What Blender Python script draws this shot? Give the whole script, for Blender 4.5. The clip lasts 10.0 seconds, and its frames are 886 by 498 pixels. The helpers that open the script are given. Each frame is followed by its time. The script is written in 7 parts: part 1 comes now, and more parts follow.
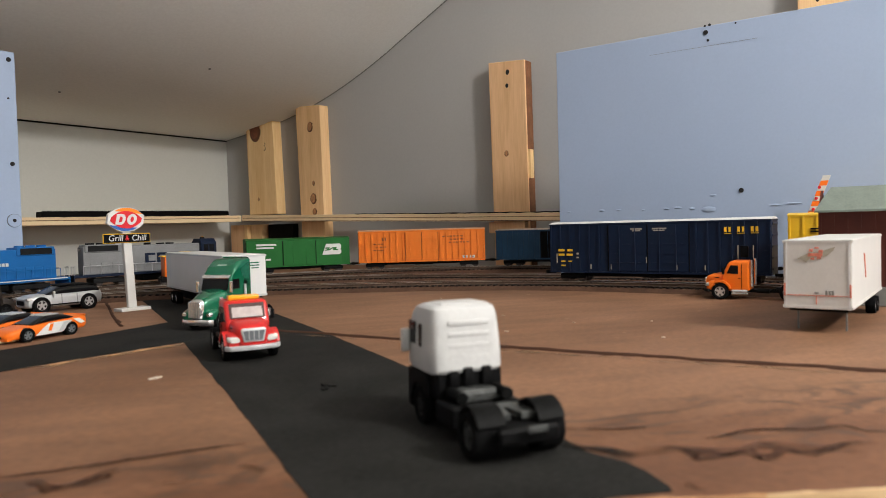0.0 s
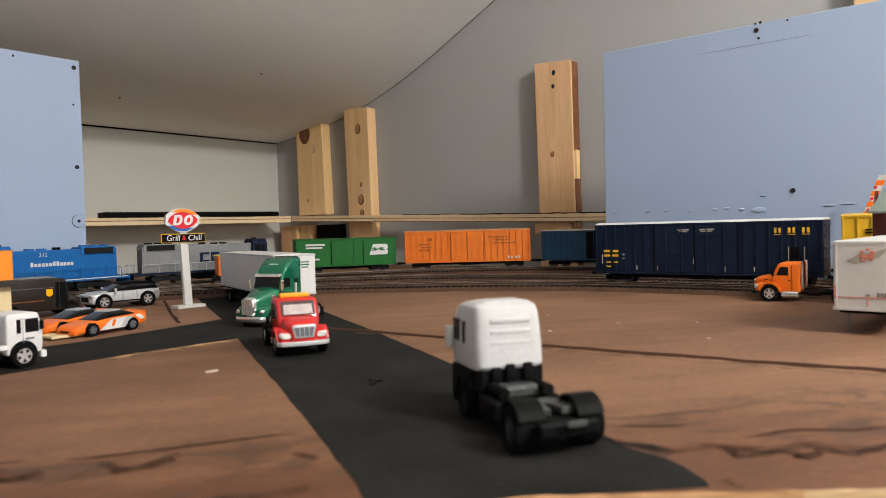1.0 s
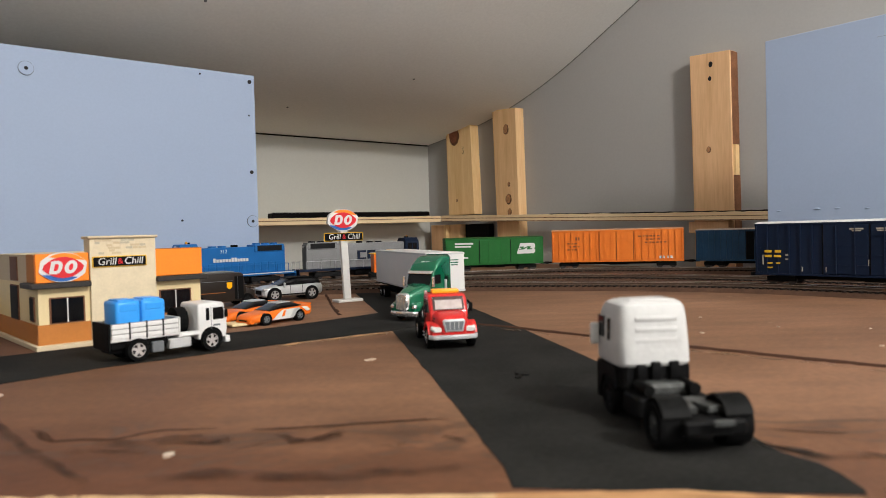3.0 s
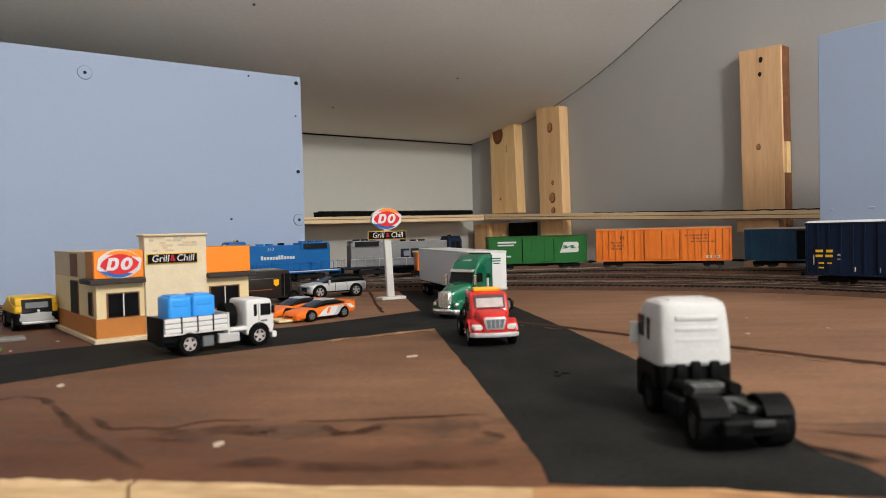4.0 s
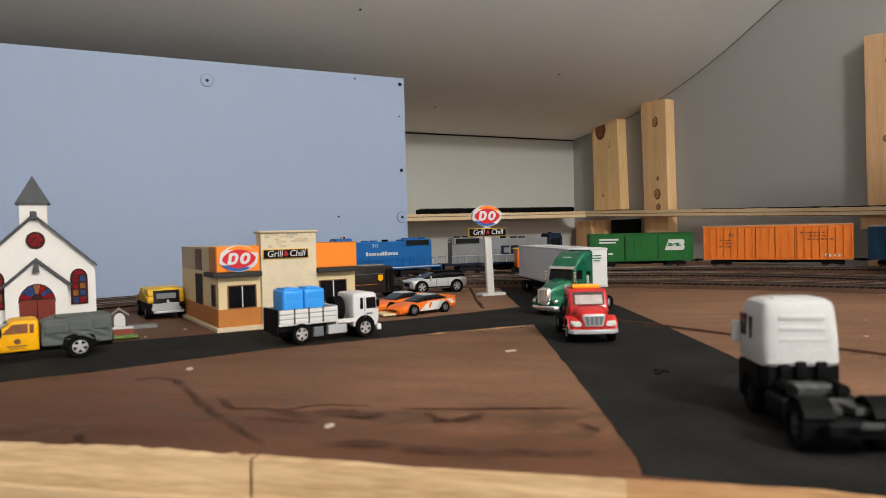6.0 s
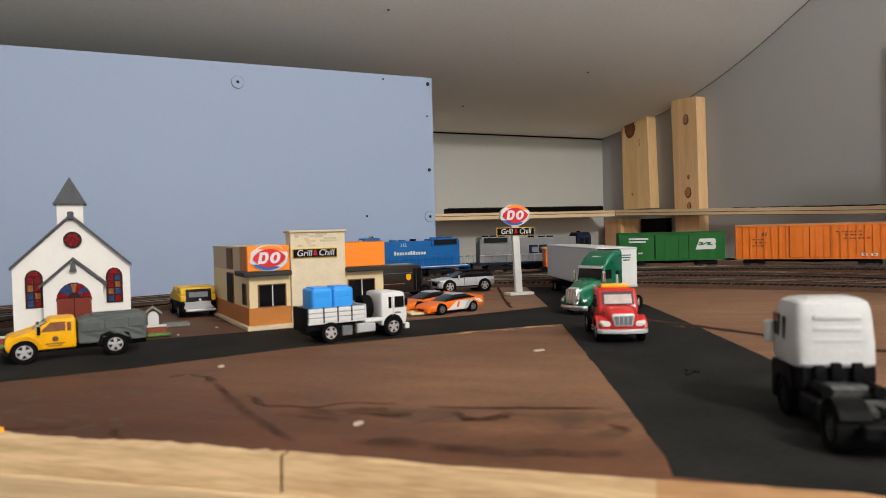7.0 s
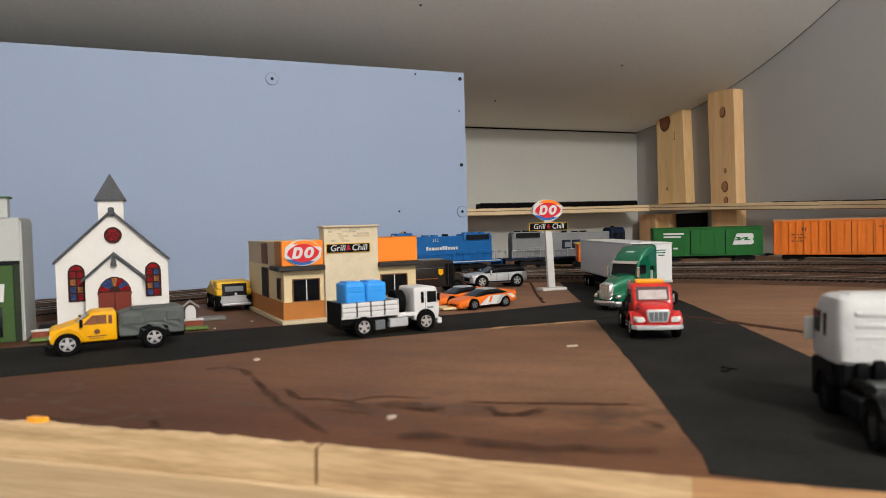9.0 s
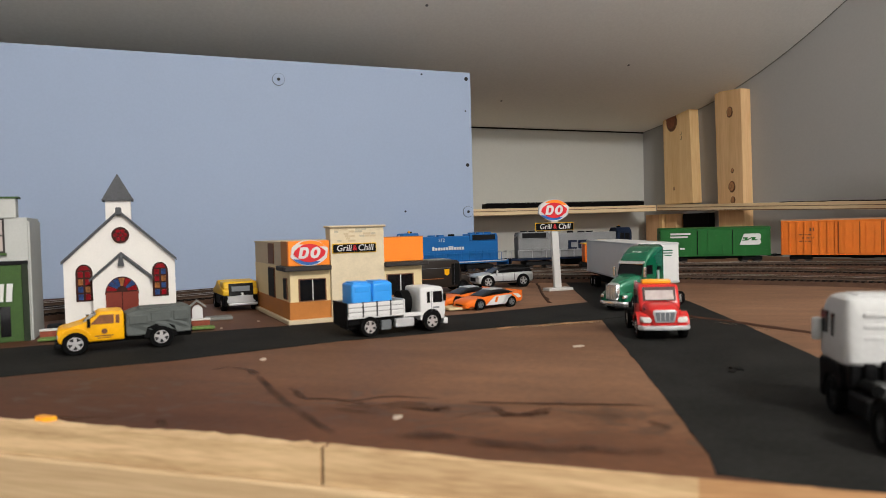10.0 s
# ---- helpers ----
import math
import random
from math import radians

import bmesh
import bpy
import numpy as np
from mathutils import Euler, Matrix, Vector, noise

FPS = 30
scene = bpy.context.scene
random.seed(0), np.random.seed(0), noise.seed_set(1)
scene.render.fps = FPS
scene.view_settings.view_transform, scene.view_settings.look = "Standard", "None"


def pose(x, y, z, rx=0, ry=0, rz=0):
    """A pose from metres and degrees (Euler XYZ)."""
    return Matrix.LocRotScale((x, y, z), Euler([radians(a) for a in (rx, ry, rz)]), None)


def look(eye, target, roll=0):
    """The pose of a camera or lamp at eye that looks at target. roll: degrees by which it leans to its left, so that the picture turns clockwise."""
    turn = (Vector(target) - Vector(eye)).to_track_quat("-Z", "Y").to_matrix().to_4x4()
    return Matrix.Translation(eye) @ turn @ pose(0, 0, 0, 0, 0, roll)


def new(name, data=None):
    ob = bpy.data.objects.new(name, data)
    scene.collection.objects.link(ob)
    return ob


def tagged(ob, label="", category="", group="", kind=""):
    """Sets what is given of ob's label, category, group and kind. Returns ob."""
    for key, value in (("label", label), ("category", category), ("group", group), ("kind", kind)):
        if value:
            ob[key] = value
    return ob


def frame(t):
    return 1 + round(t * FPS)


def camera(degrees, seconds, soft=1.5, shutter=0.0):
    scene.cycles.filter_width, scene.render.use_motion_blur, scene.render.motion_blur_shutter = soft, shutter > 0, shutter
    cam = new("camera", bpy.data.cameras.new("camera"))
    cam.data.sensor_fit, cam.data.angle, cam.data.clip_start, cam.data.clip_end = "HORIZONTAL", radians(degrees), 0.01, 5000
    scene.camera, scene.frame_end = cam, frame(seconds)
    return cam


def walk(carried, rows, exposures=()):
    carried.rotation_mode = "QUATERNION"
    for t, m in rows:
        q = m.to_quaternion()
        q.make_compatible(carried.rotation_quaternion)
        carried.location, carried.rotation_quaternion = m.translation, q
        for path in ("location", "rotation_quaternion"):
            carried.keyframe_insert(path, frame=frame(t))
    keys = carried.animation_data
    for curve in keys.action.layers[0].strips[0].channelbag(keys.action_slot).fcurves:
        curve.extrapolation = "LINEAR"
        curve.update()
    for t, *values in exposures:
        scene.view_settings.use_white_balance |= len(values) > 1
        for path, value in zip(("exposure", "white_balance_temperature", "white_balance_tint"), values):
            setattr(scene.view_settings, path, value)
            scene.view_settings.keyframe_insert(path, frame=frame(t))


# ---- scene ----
# ---- camera: seconds, eye, heading from +x, pitch, roll ----
cam = camera(64.85, 10.0, 0.7)
cam.data.dof.use_dof, cam.data.dof.focus_distance, cam.data.dof.aperture_fstop = True, 0.92, 15.0
ROWS = [
    (0.0, 0.0000, 0.0000, 0.0756, 34.70, -1.82, -1.55),
    (0.5, -0.0034, -0.0033, 0.0758, 35.26, -1.78, -1.48),
    (1.0, -0.0069, -0.0061, 0.0756, 38.47, -1.67, -1.49),
    (1.5, -0.0097, -0.0096, 0.0755, 42.53, -1.58, -1.47),
    (2.0, -0.0127, -0.0126, 0.0755, 47.37, -1.39, -1.48),
    (2.5, -0.0135, -0.0135, 0.0753, 49.64, -1.36, -1.49),
    (2.7, -0.0147, -0.0142, 0.0754, 50.02, -1.39, -1.50),
    (3.8, -0.0173, -0.0187, 0.0753, 53.01, -1.42, -1.45),
    (4.0, -0.0179, -0.0201, 0.0755, 54.14, -1.44, -1.41),
    (4.5, -0.0201, -0.0234, 0.0755, 57.73, -1.37, -1.42),
    (5.0, -0.0209, -0.0246, 0.0752, 60.16, -1.35, -1.48),
    (5.5, -0.0215, -0.0260, 0.0753, 61.11, -1.40, -1.42),
    (5.7, -0.0224, -0.0279, 0.0757, 61.55, -1.45, -1.39),
    (6.8, -0.0233, -0.0305, 0.0755, 64.47, -1.49, -1.42),
    (7.0, -0.0233, -0.0300, 0.0755, 64.69, -1.48, -1.45),
    (7.5, -0.0235, -0.0302, 0.0753, 65.44, -1.47, -1.46),
    (8.0, -0.0236, -0.0302, 0.0754, 66.13, -1.71, -1.45),
    (8.5, -0.0237, -0.0300, 0.0753, 66.85, -1.77, -1.49),
    (9.0, -0.0237, -0.0300, 0.0754, 67.32, -1.81, -1.51),
    (9.5, -0.0238, -0.0298, 0.0753, 67.63, -1.79, -1.53),
    (10.0, -0.0237, -0.0300, 0.0754, 67.82, -1.79, -1.49),
]


def aimed(x, y, z, heading, pitch, roll):
    h, p = radians(heading), radians(pitch)
    return look((x, y, z), (x + math.cos(h) * math.cos(p), y + math.sin(h) * math.cos(p), z + math.sin(p)), roll)


# the clip's own exposure drifts a little
EXPOSURES = [(0.0, 0.08), (1.0, 0.11), (2.0, 0.16), (2.7, 0.14), (3.8, 0.06), (4.5, -0.02), (5.5, -0.09), (10.0, -0.09)]
walk(cam, [(t, aimed(*row)) for t, *row in ROWS], EXPOSURES)

# ---- world and light ----
world = bpy.data.worlds.new("world")
scene.world = world
world.use_nodes = True
world.node_tree.nodes["Background"].inputs[0].default_value = (0.75, 0.8, 0.9, 1)
world.node_tree.nodes["Background"].inputs[1].default_value = 0.03


def area_lamp(name, eye, target, sx, sy, watts, colour):
    data = bpy.data.lights.new(name, "AREA")
    data.shape, data.size, data.size_y, data.energy, data.color = "RECTANGLE", sx, sy, watts, colour
    ob = new(name, data)
    ob.matrix_world = look(eye, target)
    return ob


# a warm ceiling globe over the open floor behind the camera; south and west fill lamps added, no windows there
lamp = bpy.data.lights.new("ceiling_globe_light", "POINT")
lamp.energy, lamp.shadow_soft_size, lamp.color = 63.0, 0.09, (1.0, 0.962, 0.922)
new("ceiling_globe_light", lamp).location = (0.3, -0.98, 0.90)
area_lamp("south_fill_light", (-0.15, -1.86, 0.20), (0.35, 0.6, 0.15), 1.3, 0.8, 8.5, (1.0, 0.98, 0.97))
area_lamp("west_fill_light", (-1.66, -0.6, 0.30), (0.5, 0.2, 0.1), 0.8, 0.8, 1.5, (1.0, 0.98, 0.96))


# ---- materials ----
def node_material(name):
    m = bpy.data.materials.new(name)
    m.use_nodes = True
    return m, m.node_tree.nodes, m.node_tree.links, m.node_tree.nodes["Principled BSDF"]


def paint(name, colour, rough=0.5, metal=0.0, vary=0.12, scale=60.0, bump=0.0, fine=600.0, coat=0.0, spec=0.3):
    """A surface with a base colour that wanders at two scales, and a slight relief."""
    m, nodes, links, bsdf = node_material(name)
    coord = nodes.new("ShaderNodeTexCoord")
    big, small = nodes.new("ShaderNodeTexNoise"), nodes.new("ShaderNodeTexNoise")
    big.inputs["Scale"].default_value, small.inputs["Scale"].default_value = scale, fine
    big.inputs["Detail"].default_value = small.inputs["Detail"].default_value = 5
    for n in (big, small):
        links.new(coord.outputs["Object"], n.inputs["Vector"])
    both = nodes.new("ShaderNodeMath")
    both.operation = "MULTIPLY_ADD"
    both.inputs[1].default_value = 0.45
    links.new(small.outputs["Fac"], both.inputs[0])
    scaled = nodes.new("ShaderNodeMath")
    scaled.operation = "MULTIPLY"
    scaled.inputs[1].default_value = 0.55
    links.new(big.outputs["Fac"], scaled.inputs[0])
    links.new(scaled.outputs[0], both.inputs[2])
    ramp = nodes.new("ShaderNodeValToRGB")
    lo, hi = [max(0.0, c * (1 - vary)) for c in colour], [min(1.0, c * (1 + vary)) for c in colour]
    ramp.color_ramp.elements[0].position, ramp.color_ramp.elements[1].position = 0.32, 0.68
    ramp.color_ramp.elements[0].color, ramp.color_ramp.elements[1].color = (*lo, 1), (*hi, 1)
    links.new(both.outputs[0], ramp.inputs["Fac"])
    links.new(ramp.outputs["Color"], bsdf.inputs["Base Color"])
    rr = nodes.new("ShaderNodeMapRange")
    rr.inputs["To Min"].default_value, rr.inputs["To Max"].default_value = max(0.02, rough - 0.08), min(1.0, rough + 0.08)
    links.new(both.outputs[0], rr.inputs["Value"])
    links.new(rr.outputs["Result"], bsdf.inputs["Roughness"])
    bsdf.inputs["Metallic"].default_value = metal
    bsdf.inputs["Coat Weight"].default_value = coat
    bsdf.inputs["Specular IOR Level"].default_value = spec
    if bump:
        b = nodes.new("ShaderNodeBump")
        b.inputs["Strength"].default_value, b.inputs["Distance"].default_value = bump, 0.001
        links.new(both.outputs[0], b.inputs["Height"])
        links.new(b.outputs["Normal"], bsdf.inputs["Normal"])
    return m


def wood(name, light, dark, scale=(60, 60, 5), rough=0.6, knots=True):
    """Sawn timber: grain drawn out along the local z axis, with darker streaks."""
    m, nodes, links, bsdf = node_material(name)
    coord, mapping = nodes.new("ShaderNodeTexCoord"), nodes.new("ShaderNodeMapping")
    mapping.inputs["Scale"].default_value = scale
    links.new(coord.outputs["Object"], mapping.inputs["Vector"])
    wave, grain = nodes.new("ShaderNodeTexNoise"), nodes.new("ShaderNodeTexNoise")
    wave.inputs["Scale"].default_value, grain.inputs["Scale"].default_value = 0.8, 6.0
    wave.inputs["Detail"].default_value, grain.inputs["Detail"].default_value = 3, 6
    wave.inputs["Distortion"].default_value = 0.6
    for n in (wave, grain):
        links.new(mapping.outputs["Vector"], n.inputs["Vector"])
    mix = nodes.new("ShaderNodeMath")
    mix.operation = "MULTIPLY_ADD"
    mix.inputs[1].default_value = 0.4
    links.new(grain.outputs["Fac"], mix.inputs[0])
    half = nodes.new("ShaderNodeMath")
    half.operation = "MULTIPLY"
    half.inputs[1].default_value = 0.6
    links.new(wave.outputs["Fac"], half.inputs[0])
    links.new(half.outputs[0], mix.inputs[2])
    ramp = nodes.new("ShaderNodeValToRGB")
    ramp.color_ramp.elements[0].position, ramp.color_ramp.elements[1].position = 0.30, 0.62
    ramp.color_ramp.elements[0].color, ramp.color_ramp.elements[1].color = (*dark, 1), (*light, 1)
    links.new(mix.outputs[0], ramp.inputs["Fac"])
    links.new(ramp.outputs["Color"], bsdf.inputs["Base Color"])
    bsdf.inputs["Roughness"].default_value = rough
    b = nodes.new("ShaderNodeBump")
    b.inputs["Strength"].default_value, b.inputs["Distance"].default_value = 0.25, 0.0006
    links.new(mix.outputs[0], b.inputs["Height"])
    links.new(b.outputs["Normal"], bsdf.inputs["Normal"])
    return m


def ground_material():
    """Brown latex on plywood, brushed on unevenly, with pale scuffs and dark stains."""
    m, nodes, links, bsdf = node_material("brown_ground_paint")
    coord = nodes.new("ShaderNodeTexCoord")
    tex = []
    for scale, detail in ((4.0, 4), (28.0, 6), (260.0, 4), (75.0, 3)):
        n = nodes.new("ShaderNodeTexNoise")
        n.inputs["Scale"].default_value, n.inputs["Detail"].default_value = scale, detail
        links.new(coord.outputs["Object"], n.inputs["Vector"])
        tex.append(n)
    # brush strokes run along the table's front edge
    turn = nodes.new("ShaderNodeMapping")
    turn.inputs["Rotation"].default_value = (0, 0, 0.706)
    links.new(coord.outputs["Object"], turn.inputs["Vector"])
    for n, sc in ((tex[1], (0.45, 1.5, 1.0)),):
        stretch = nodes.new("ShaderNodeMapping")
        stretch.inputs["Scale"].default_value = sc
        links.new(turn.outputs["Vector"], stretch.inputs["Vector"])
        links.new(stretch.outputs["Vector"], n.inputs["Vector"])
    base = nodes.new("ShaderNodeValToRGB")
    base.color_ramp.elements[0].position, base.color_ramp.elements[1].position = 0.35, 0.66
    base.color_ramp.elements[0].color, base.color_ramp.elements[1].color = (0.150, 0.076, 0.042, 1), (0.236, 0.126, 0.073, 1)
    links.new(tex[0].outputs["Fac"], base.inputs["Fac"])
    brush = nodes.new("ShaderNodeMix")
    brush.data_type, brush.blend_type = "RGBA", "OVERLAY"
    brush.inputs["Factor"].default_value = 0.42
    links.new(base.outputs["Color"], brush.inputs["A"])
    links.new(tex[1].outputs["Fac"], brush.inputs["B"])
    dust = nodes.new("ShaderNodeValToRGB")
    dust.color_ramp.elements[0].position, dust.color_ramp.elements[1].position = 0.68, 0.76
    dust.color_ramp.elements[0].color, dust.color_ramp.elements[1].color = (0, 0, 0, 1), (0.55, 0.55, 0.55, 1)
    links.new(tex[3].outputs["Fac"], dust.inputs["Fac"])
    scuff = nodes.new("ShaderNodeMix")
    scuff.data_type = "RGBA"
    scuff.inputs["B"].default_value = (0.30, 0.19, 0.115, 1)
    links.new(dust.outputs["Color"], scuff.inputs["Factor"])
    grit = nodes.new("ShaderNodeMix")
    grit.data_type, grit.blend_type = "RGBA", "OVERLAY"
    grit.inputs["Factor"].default_value = 0.35
    links.new(brush.outputs["Result"], grit.inputs["A"])
    links.new(tex[2].outputs["Fac"], grit.inputs["B"])
    desat = nodes.new("ShaderNodeHueSaturation")
    desat.inputs["Saturation"].default_value = 1.03
    links.new(grit.outputs["Result"], desat.inputs["Color"])
    links.new(desat.outputs["Color"], scuff.inputs["A"])
    # wet-looking smears in a belt behind the front edge
    apart = nodes.new("ShaderNodeSeparateXYZ")
    links.new(turn.outputs["Vector"], apart.inputs[0])
    smear_map, smear = nodes.new("ShaderNodeMapping"), nodes.new("ShaderNodeTexNoise")
    smear_map.inputs["Scale"].default_value = (26, 52, 1)
    links.new(turn.outputs["Vector"], smear_map.inputs["Vector"])
    links.new(smear_map.outputs["Vector"], smear.inputs["Vector"])
    smear.inputs["Scale"].default_value, smear.inputs["Detail"].default_value, smear.inputs["Distortion"].default_value = 1.0, 3.0, 2.0
    def span(value, a, b, c, d):
        r = nodes.new("ShaderNodeMapRange")
        r.interpolation_type = "SMOOTHSTEP"
        for key, num in zip(("From Min", "From Max", "To Min", "To Max"), (a, b, c, d)):
            r.inputs[key].default_value = num
        links.new(value, r.inputs["Value"])
        return r.outputs["Result"]
    wet = span(smear.outputs["Fac"], 0.49, 0.66, 0.0, 0.75)
    for a, b, c, d in ((0.178, 0.196, 0.0, 1.0), (0.245, 0.275, 1.0, 0.0)):
        times = nodes.new("ShaderNodeMath")
        times.operation = "MULTIPLY"
        links.new(wet, times.inputs[0])
        links.new(span(apart.outputs["Y"], a, b, c, d), times.inputs[1])
        wet = times.outputs[0]
    soaked = nodes.new("ShaderNodeMix")
    soaked.data_type = "RGBA"
    soaked.inputs["B"].default_value = (0.058, 0.029, 0.016, 1)
    links.new(wet, soaked.inputs["Factor"])
    # multiplies the colour darker and redder towards the left, the fade drifting with noise
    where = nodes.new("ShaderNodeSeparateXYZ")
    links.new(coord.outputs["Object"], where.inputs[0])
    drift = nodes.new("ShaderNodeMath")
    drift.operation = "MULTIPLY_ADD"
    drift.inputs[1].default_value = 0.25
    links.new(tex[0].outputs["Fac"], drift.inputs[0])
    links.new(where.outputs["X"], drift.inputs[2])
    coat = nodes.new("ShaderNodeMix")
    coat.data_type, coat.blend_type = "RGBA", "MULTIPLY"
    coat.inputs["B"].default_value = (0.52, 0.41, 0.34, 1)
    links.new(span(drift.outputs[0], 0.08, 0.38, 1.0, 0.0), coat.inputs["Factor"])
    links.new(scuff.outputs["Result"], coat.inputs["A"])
    # multiplies the colour darker and redder along the front edge, its border broken by brush noise
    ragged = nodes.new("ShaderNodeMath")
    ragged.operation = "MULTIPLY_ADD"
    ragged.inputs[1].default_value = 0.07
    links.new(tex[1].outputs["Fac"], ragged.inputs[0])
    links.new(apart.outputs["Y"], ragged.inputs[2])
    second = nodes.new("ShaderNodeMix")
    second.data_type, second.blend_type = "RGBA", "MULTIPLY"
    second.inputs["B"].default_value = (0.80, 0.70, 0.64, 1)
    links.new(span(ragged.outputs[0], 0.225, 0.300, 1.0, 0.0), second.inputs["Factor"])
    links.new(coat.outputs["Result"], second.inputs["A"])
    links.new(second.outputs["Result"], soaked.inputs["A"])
    links.new(soaked.outputs["Result"], bsdf.inputs["Base Color"])
    links.new(span(wet, 0.0, 1.0, 0.64, 0.54), bsdf.inputs["Roughness"])
    bsdf.inputs["Specular IOR Level"].default_value = 0.3
    bump = nodes.new("ShaderNodeBump")
    bump.inputs["Strength"].default_value, bump.inputs["Distance"].default_value = 0.5, 0.0008
    links.new(tex[1].outputs["Fac"], bump.inputs["Height"])
    fine = nodes.new("ShaderNodeBump")
    fine.inputs["Strength"].default_value, fine.inputs["Distance"].default_value = 0.3, 0.0004
    links.new(tex[2].outputs["Fac"], fine.inputs["Height"])
    links.new(bump.outputs["Normal"], fine.inputs["Normal"])
    links.new(fine.outputs["Normal"], bsdf.inputs["Normal"])
    return m


def glass_material(name, tint=(0.02, 0.025, 0.03)):
    m, nodes, links, bsdf = node_material(name)
    bsdf.inputs["Base Color"].default_value = (*tint, 1)
    bsdf.inputs["Roughness"].default_value = 0.14
    bsdf.inputs["Specular IOR Level"].default_value = 0.3
    return m


M = {}
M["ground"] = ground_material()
M["road"] = paint("black_road_paint", (0.0152, 0.0148, 0.0138), 0.88, vary=0.55, scale=26, bump=0.4, fine=420, spec=0.09)
# Unseen carpet, its tone set to bounce light up to the ceiling.
M["carpet"] = paint("bounce_carpet", (0.36, 0.32, 0.27), 0.9, vary=0.1, scale=20, bump=0.4)
# Knee wall and ceiling get paler colours to make up for missing light.
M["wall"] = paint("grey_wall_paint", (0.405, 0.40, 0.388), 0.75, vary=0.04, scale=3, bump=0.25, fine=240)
M["knee"] = paint("lit_grey_wall_paint", (0.60, 0.605, 0.56), 0.75, vary=0.04, scale=3, bump=0.25, fine=240)
M["ceiling"] = paint("lit_grey_ceiling_paint", (0.83, 0.835, 0.81), 0.8, vary=0.06, scale=2.5, bump=0.12, fine=200)
M["blue"] = paint("sky_blue_board_paint", (0.33, 0.41, 0.56), 0.6, vary=0.03, scale=5, bump=0.15, fine=300)
M["pine"] = wood("pine", (0.88, 0.59, 0.31), (0.70, 0.42, 0.19))
M["pine_pale"] = wood("pale_pine", (0.92, 0.65, 0.33), (0.75, 0.46, 0.19))
M["pine_red"] = wood("reddish_pine", (0.82, 0.52, 0.28), (0.64, 0.36, 0.175))
M["ply"] = wood("plywood_edge", (0.95, 0.76, 0.48), (0.80, 0.58, 0.33), (6, 6, 210))
M["ply_front"] = wood("sawn_plywood_edge", (0.70, 0.50, 0.28), (0.36, 0.215, 0.10), (14, 14, 220))
M["ply_stained"] = wood("stained_ply_edge", (0.54, 0.315, 0.145), (0.32, 0.15, 0.058), (14, 14, 220))
M["pine_x"] = wood("pine_frame", (0.62, 0.45, 0.265), (0.42, 0.275, 0.14), (6, 90, 130))
M["knot"] = paint("knot", (0.42, 0.20, 0.09), 0.6, vary=0.4, scale=150)
M["knot_ring"] = paint("knot_ring", (0.15, 0.065, 0.03), 0.7, vary=0.3, scale=150)
M["knot_dark"] = paint("dark_knot", (0.22, 0.075, 0.035), 0.55, vary=0.5, scale=120)
M["bark"] = paint("brown_bark", (0.20, 0.085, 0.04), 0.8, vary=0.4, scale=60, bump=0.5)
M["base_cream"] = paint("cream_base_slab", (0.60, 0.50, 0.34), 0.6, vary=0.08)
M["hole"] = paint("screw_hole", (0.012, 0.011, 0.012), 0.7)
M["steel"] = paint("steel", (0.55, 0.56, 0.58), 0.35, 0.6, vary=0.1)
M["chrome"] = paint("chrome", (0.88, 0.88, 0.89), 0.16, 0.92, vary=0.05)
M["hubcap"] = paint("bright_plated_hub", (0.86, 0.86, 0.87), 0.18, 0.72, vary=0.05, spec=0.6)
M["silver"] = paint("silver_plastic", (0.50, 0.51, 0.52), 0.3, 0.25, vary=0.06)
M["black"] = paint("black_plastic", (0.0038, 0.0038, 0.0041), 0.55, vary=0.3, scale=200, spec=0.08)
M["rubber"] = paint("tyre_rubber", (0.0045, 0.0045, 0.0047), 0.8, vary=0.3, scale=300, spec=0.06)
M["white"] = paint("white_plastic", (0.64, 0.64, 0.635), 0.38, vary=0.04, bump=0.05)
M["cab_white"] = paint("dull_white_plastic", (0.50, 0.50, 0.495), 0.5, vary=0.06, scale=150, bump=0.3, fine=500)
M["offwhite"] = paint("off_white_plastic", (0.60, 0.59, 0.565), 0.42, vary=0.05)
M["grey"] = paint("grey_plastic", (0.13, 0.14, 0.15), 0.5, vary=0.1)
M["darkgrey"] = paint("dark_grey_plastic", (0.012, 0.0125, 0.0135), 0.6, vary=0.2, spec=0.1)
M["glass"] = glass_material("dark_glass", (0.006, 0.006, 0.007))
M["cab_dark"] = paint("shaded_cab_interior", (0.06, 0.03, 0.028), 0.6, vary=0.3, scale=150)
M["window"] = paint("pale_window_plastic", (0.40, 0.34, 0.325), 0.3, vary=0.18, scale=90, fine=300, spec=0.3)
M["red"] = paint("red_plastic", (0.55, 0.022, 0.02), 0.3, vary=0.06, coat=0.3)
M["orange"] = paint("orange_plastic", (0.80, 0.16, 0.012), 0.35, vary=0.05)
M["amber"] = paint("amber_plastic", (0.90, 0.36, 0.02), 0.3, vary=0.05)
M["green"] = paint("metallic_green", (0.004, 0.145, 0.070), 0.22, 0.3, vary=0.08, coat=0.9)
M["yellow"] = paint("yellow_plastic", (0.84, 0.41, 0.004), 0.4, vary=0.08, spec=0.18)
M["taxi"] = paint("old_yellow", (0.74, 0.44, 0.025), 0.4, vary=0.08)
M["tank"] = paint("bright_blue_plastic", (0.035, 0.30, 0.80), 0.35, vary=0.05)
M["navy"] = paint("dark_blue_car_paint", (0.0040, 0.0115, 0.033), 0.55, vary=0.15, scale=40, spec=0.2)
M["bm_blue"] = paint("bright_blue_loco_paint", (0.009, 0.125, 0.38), 0.42, vary=0.08)
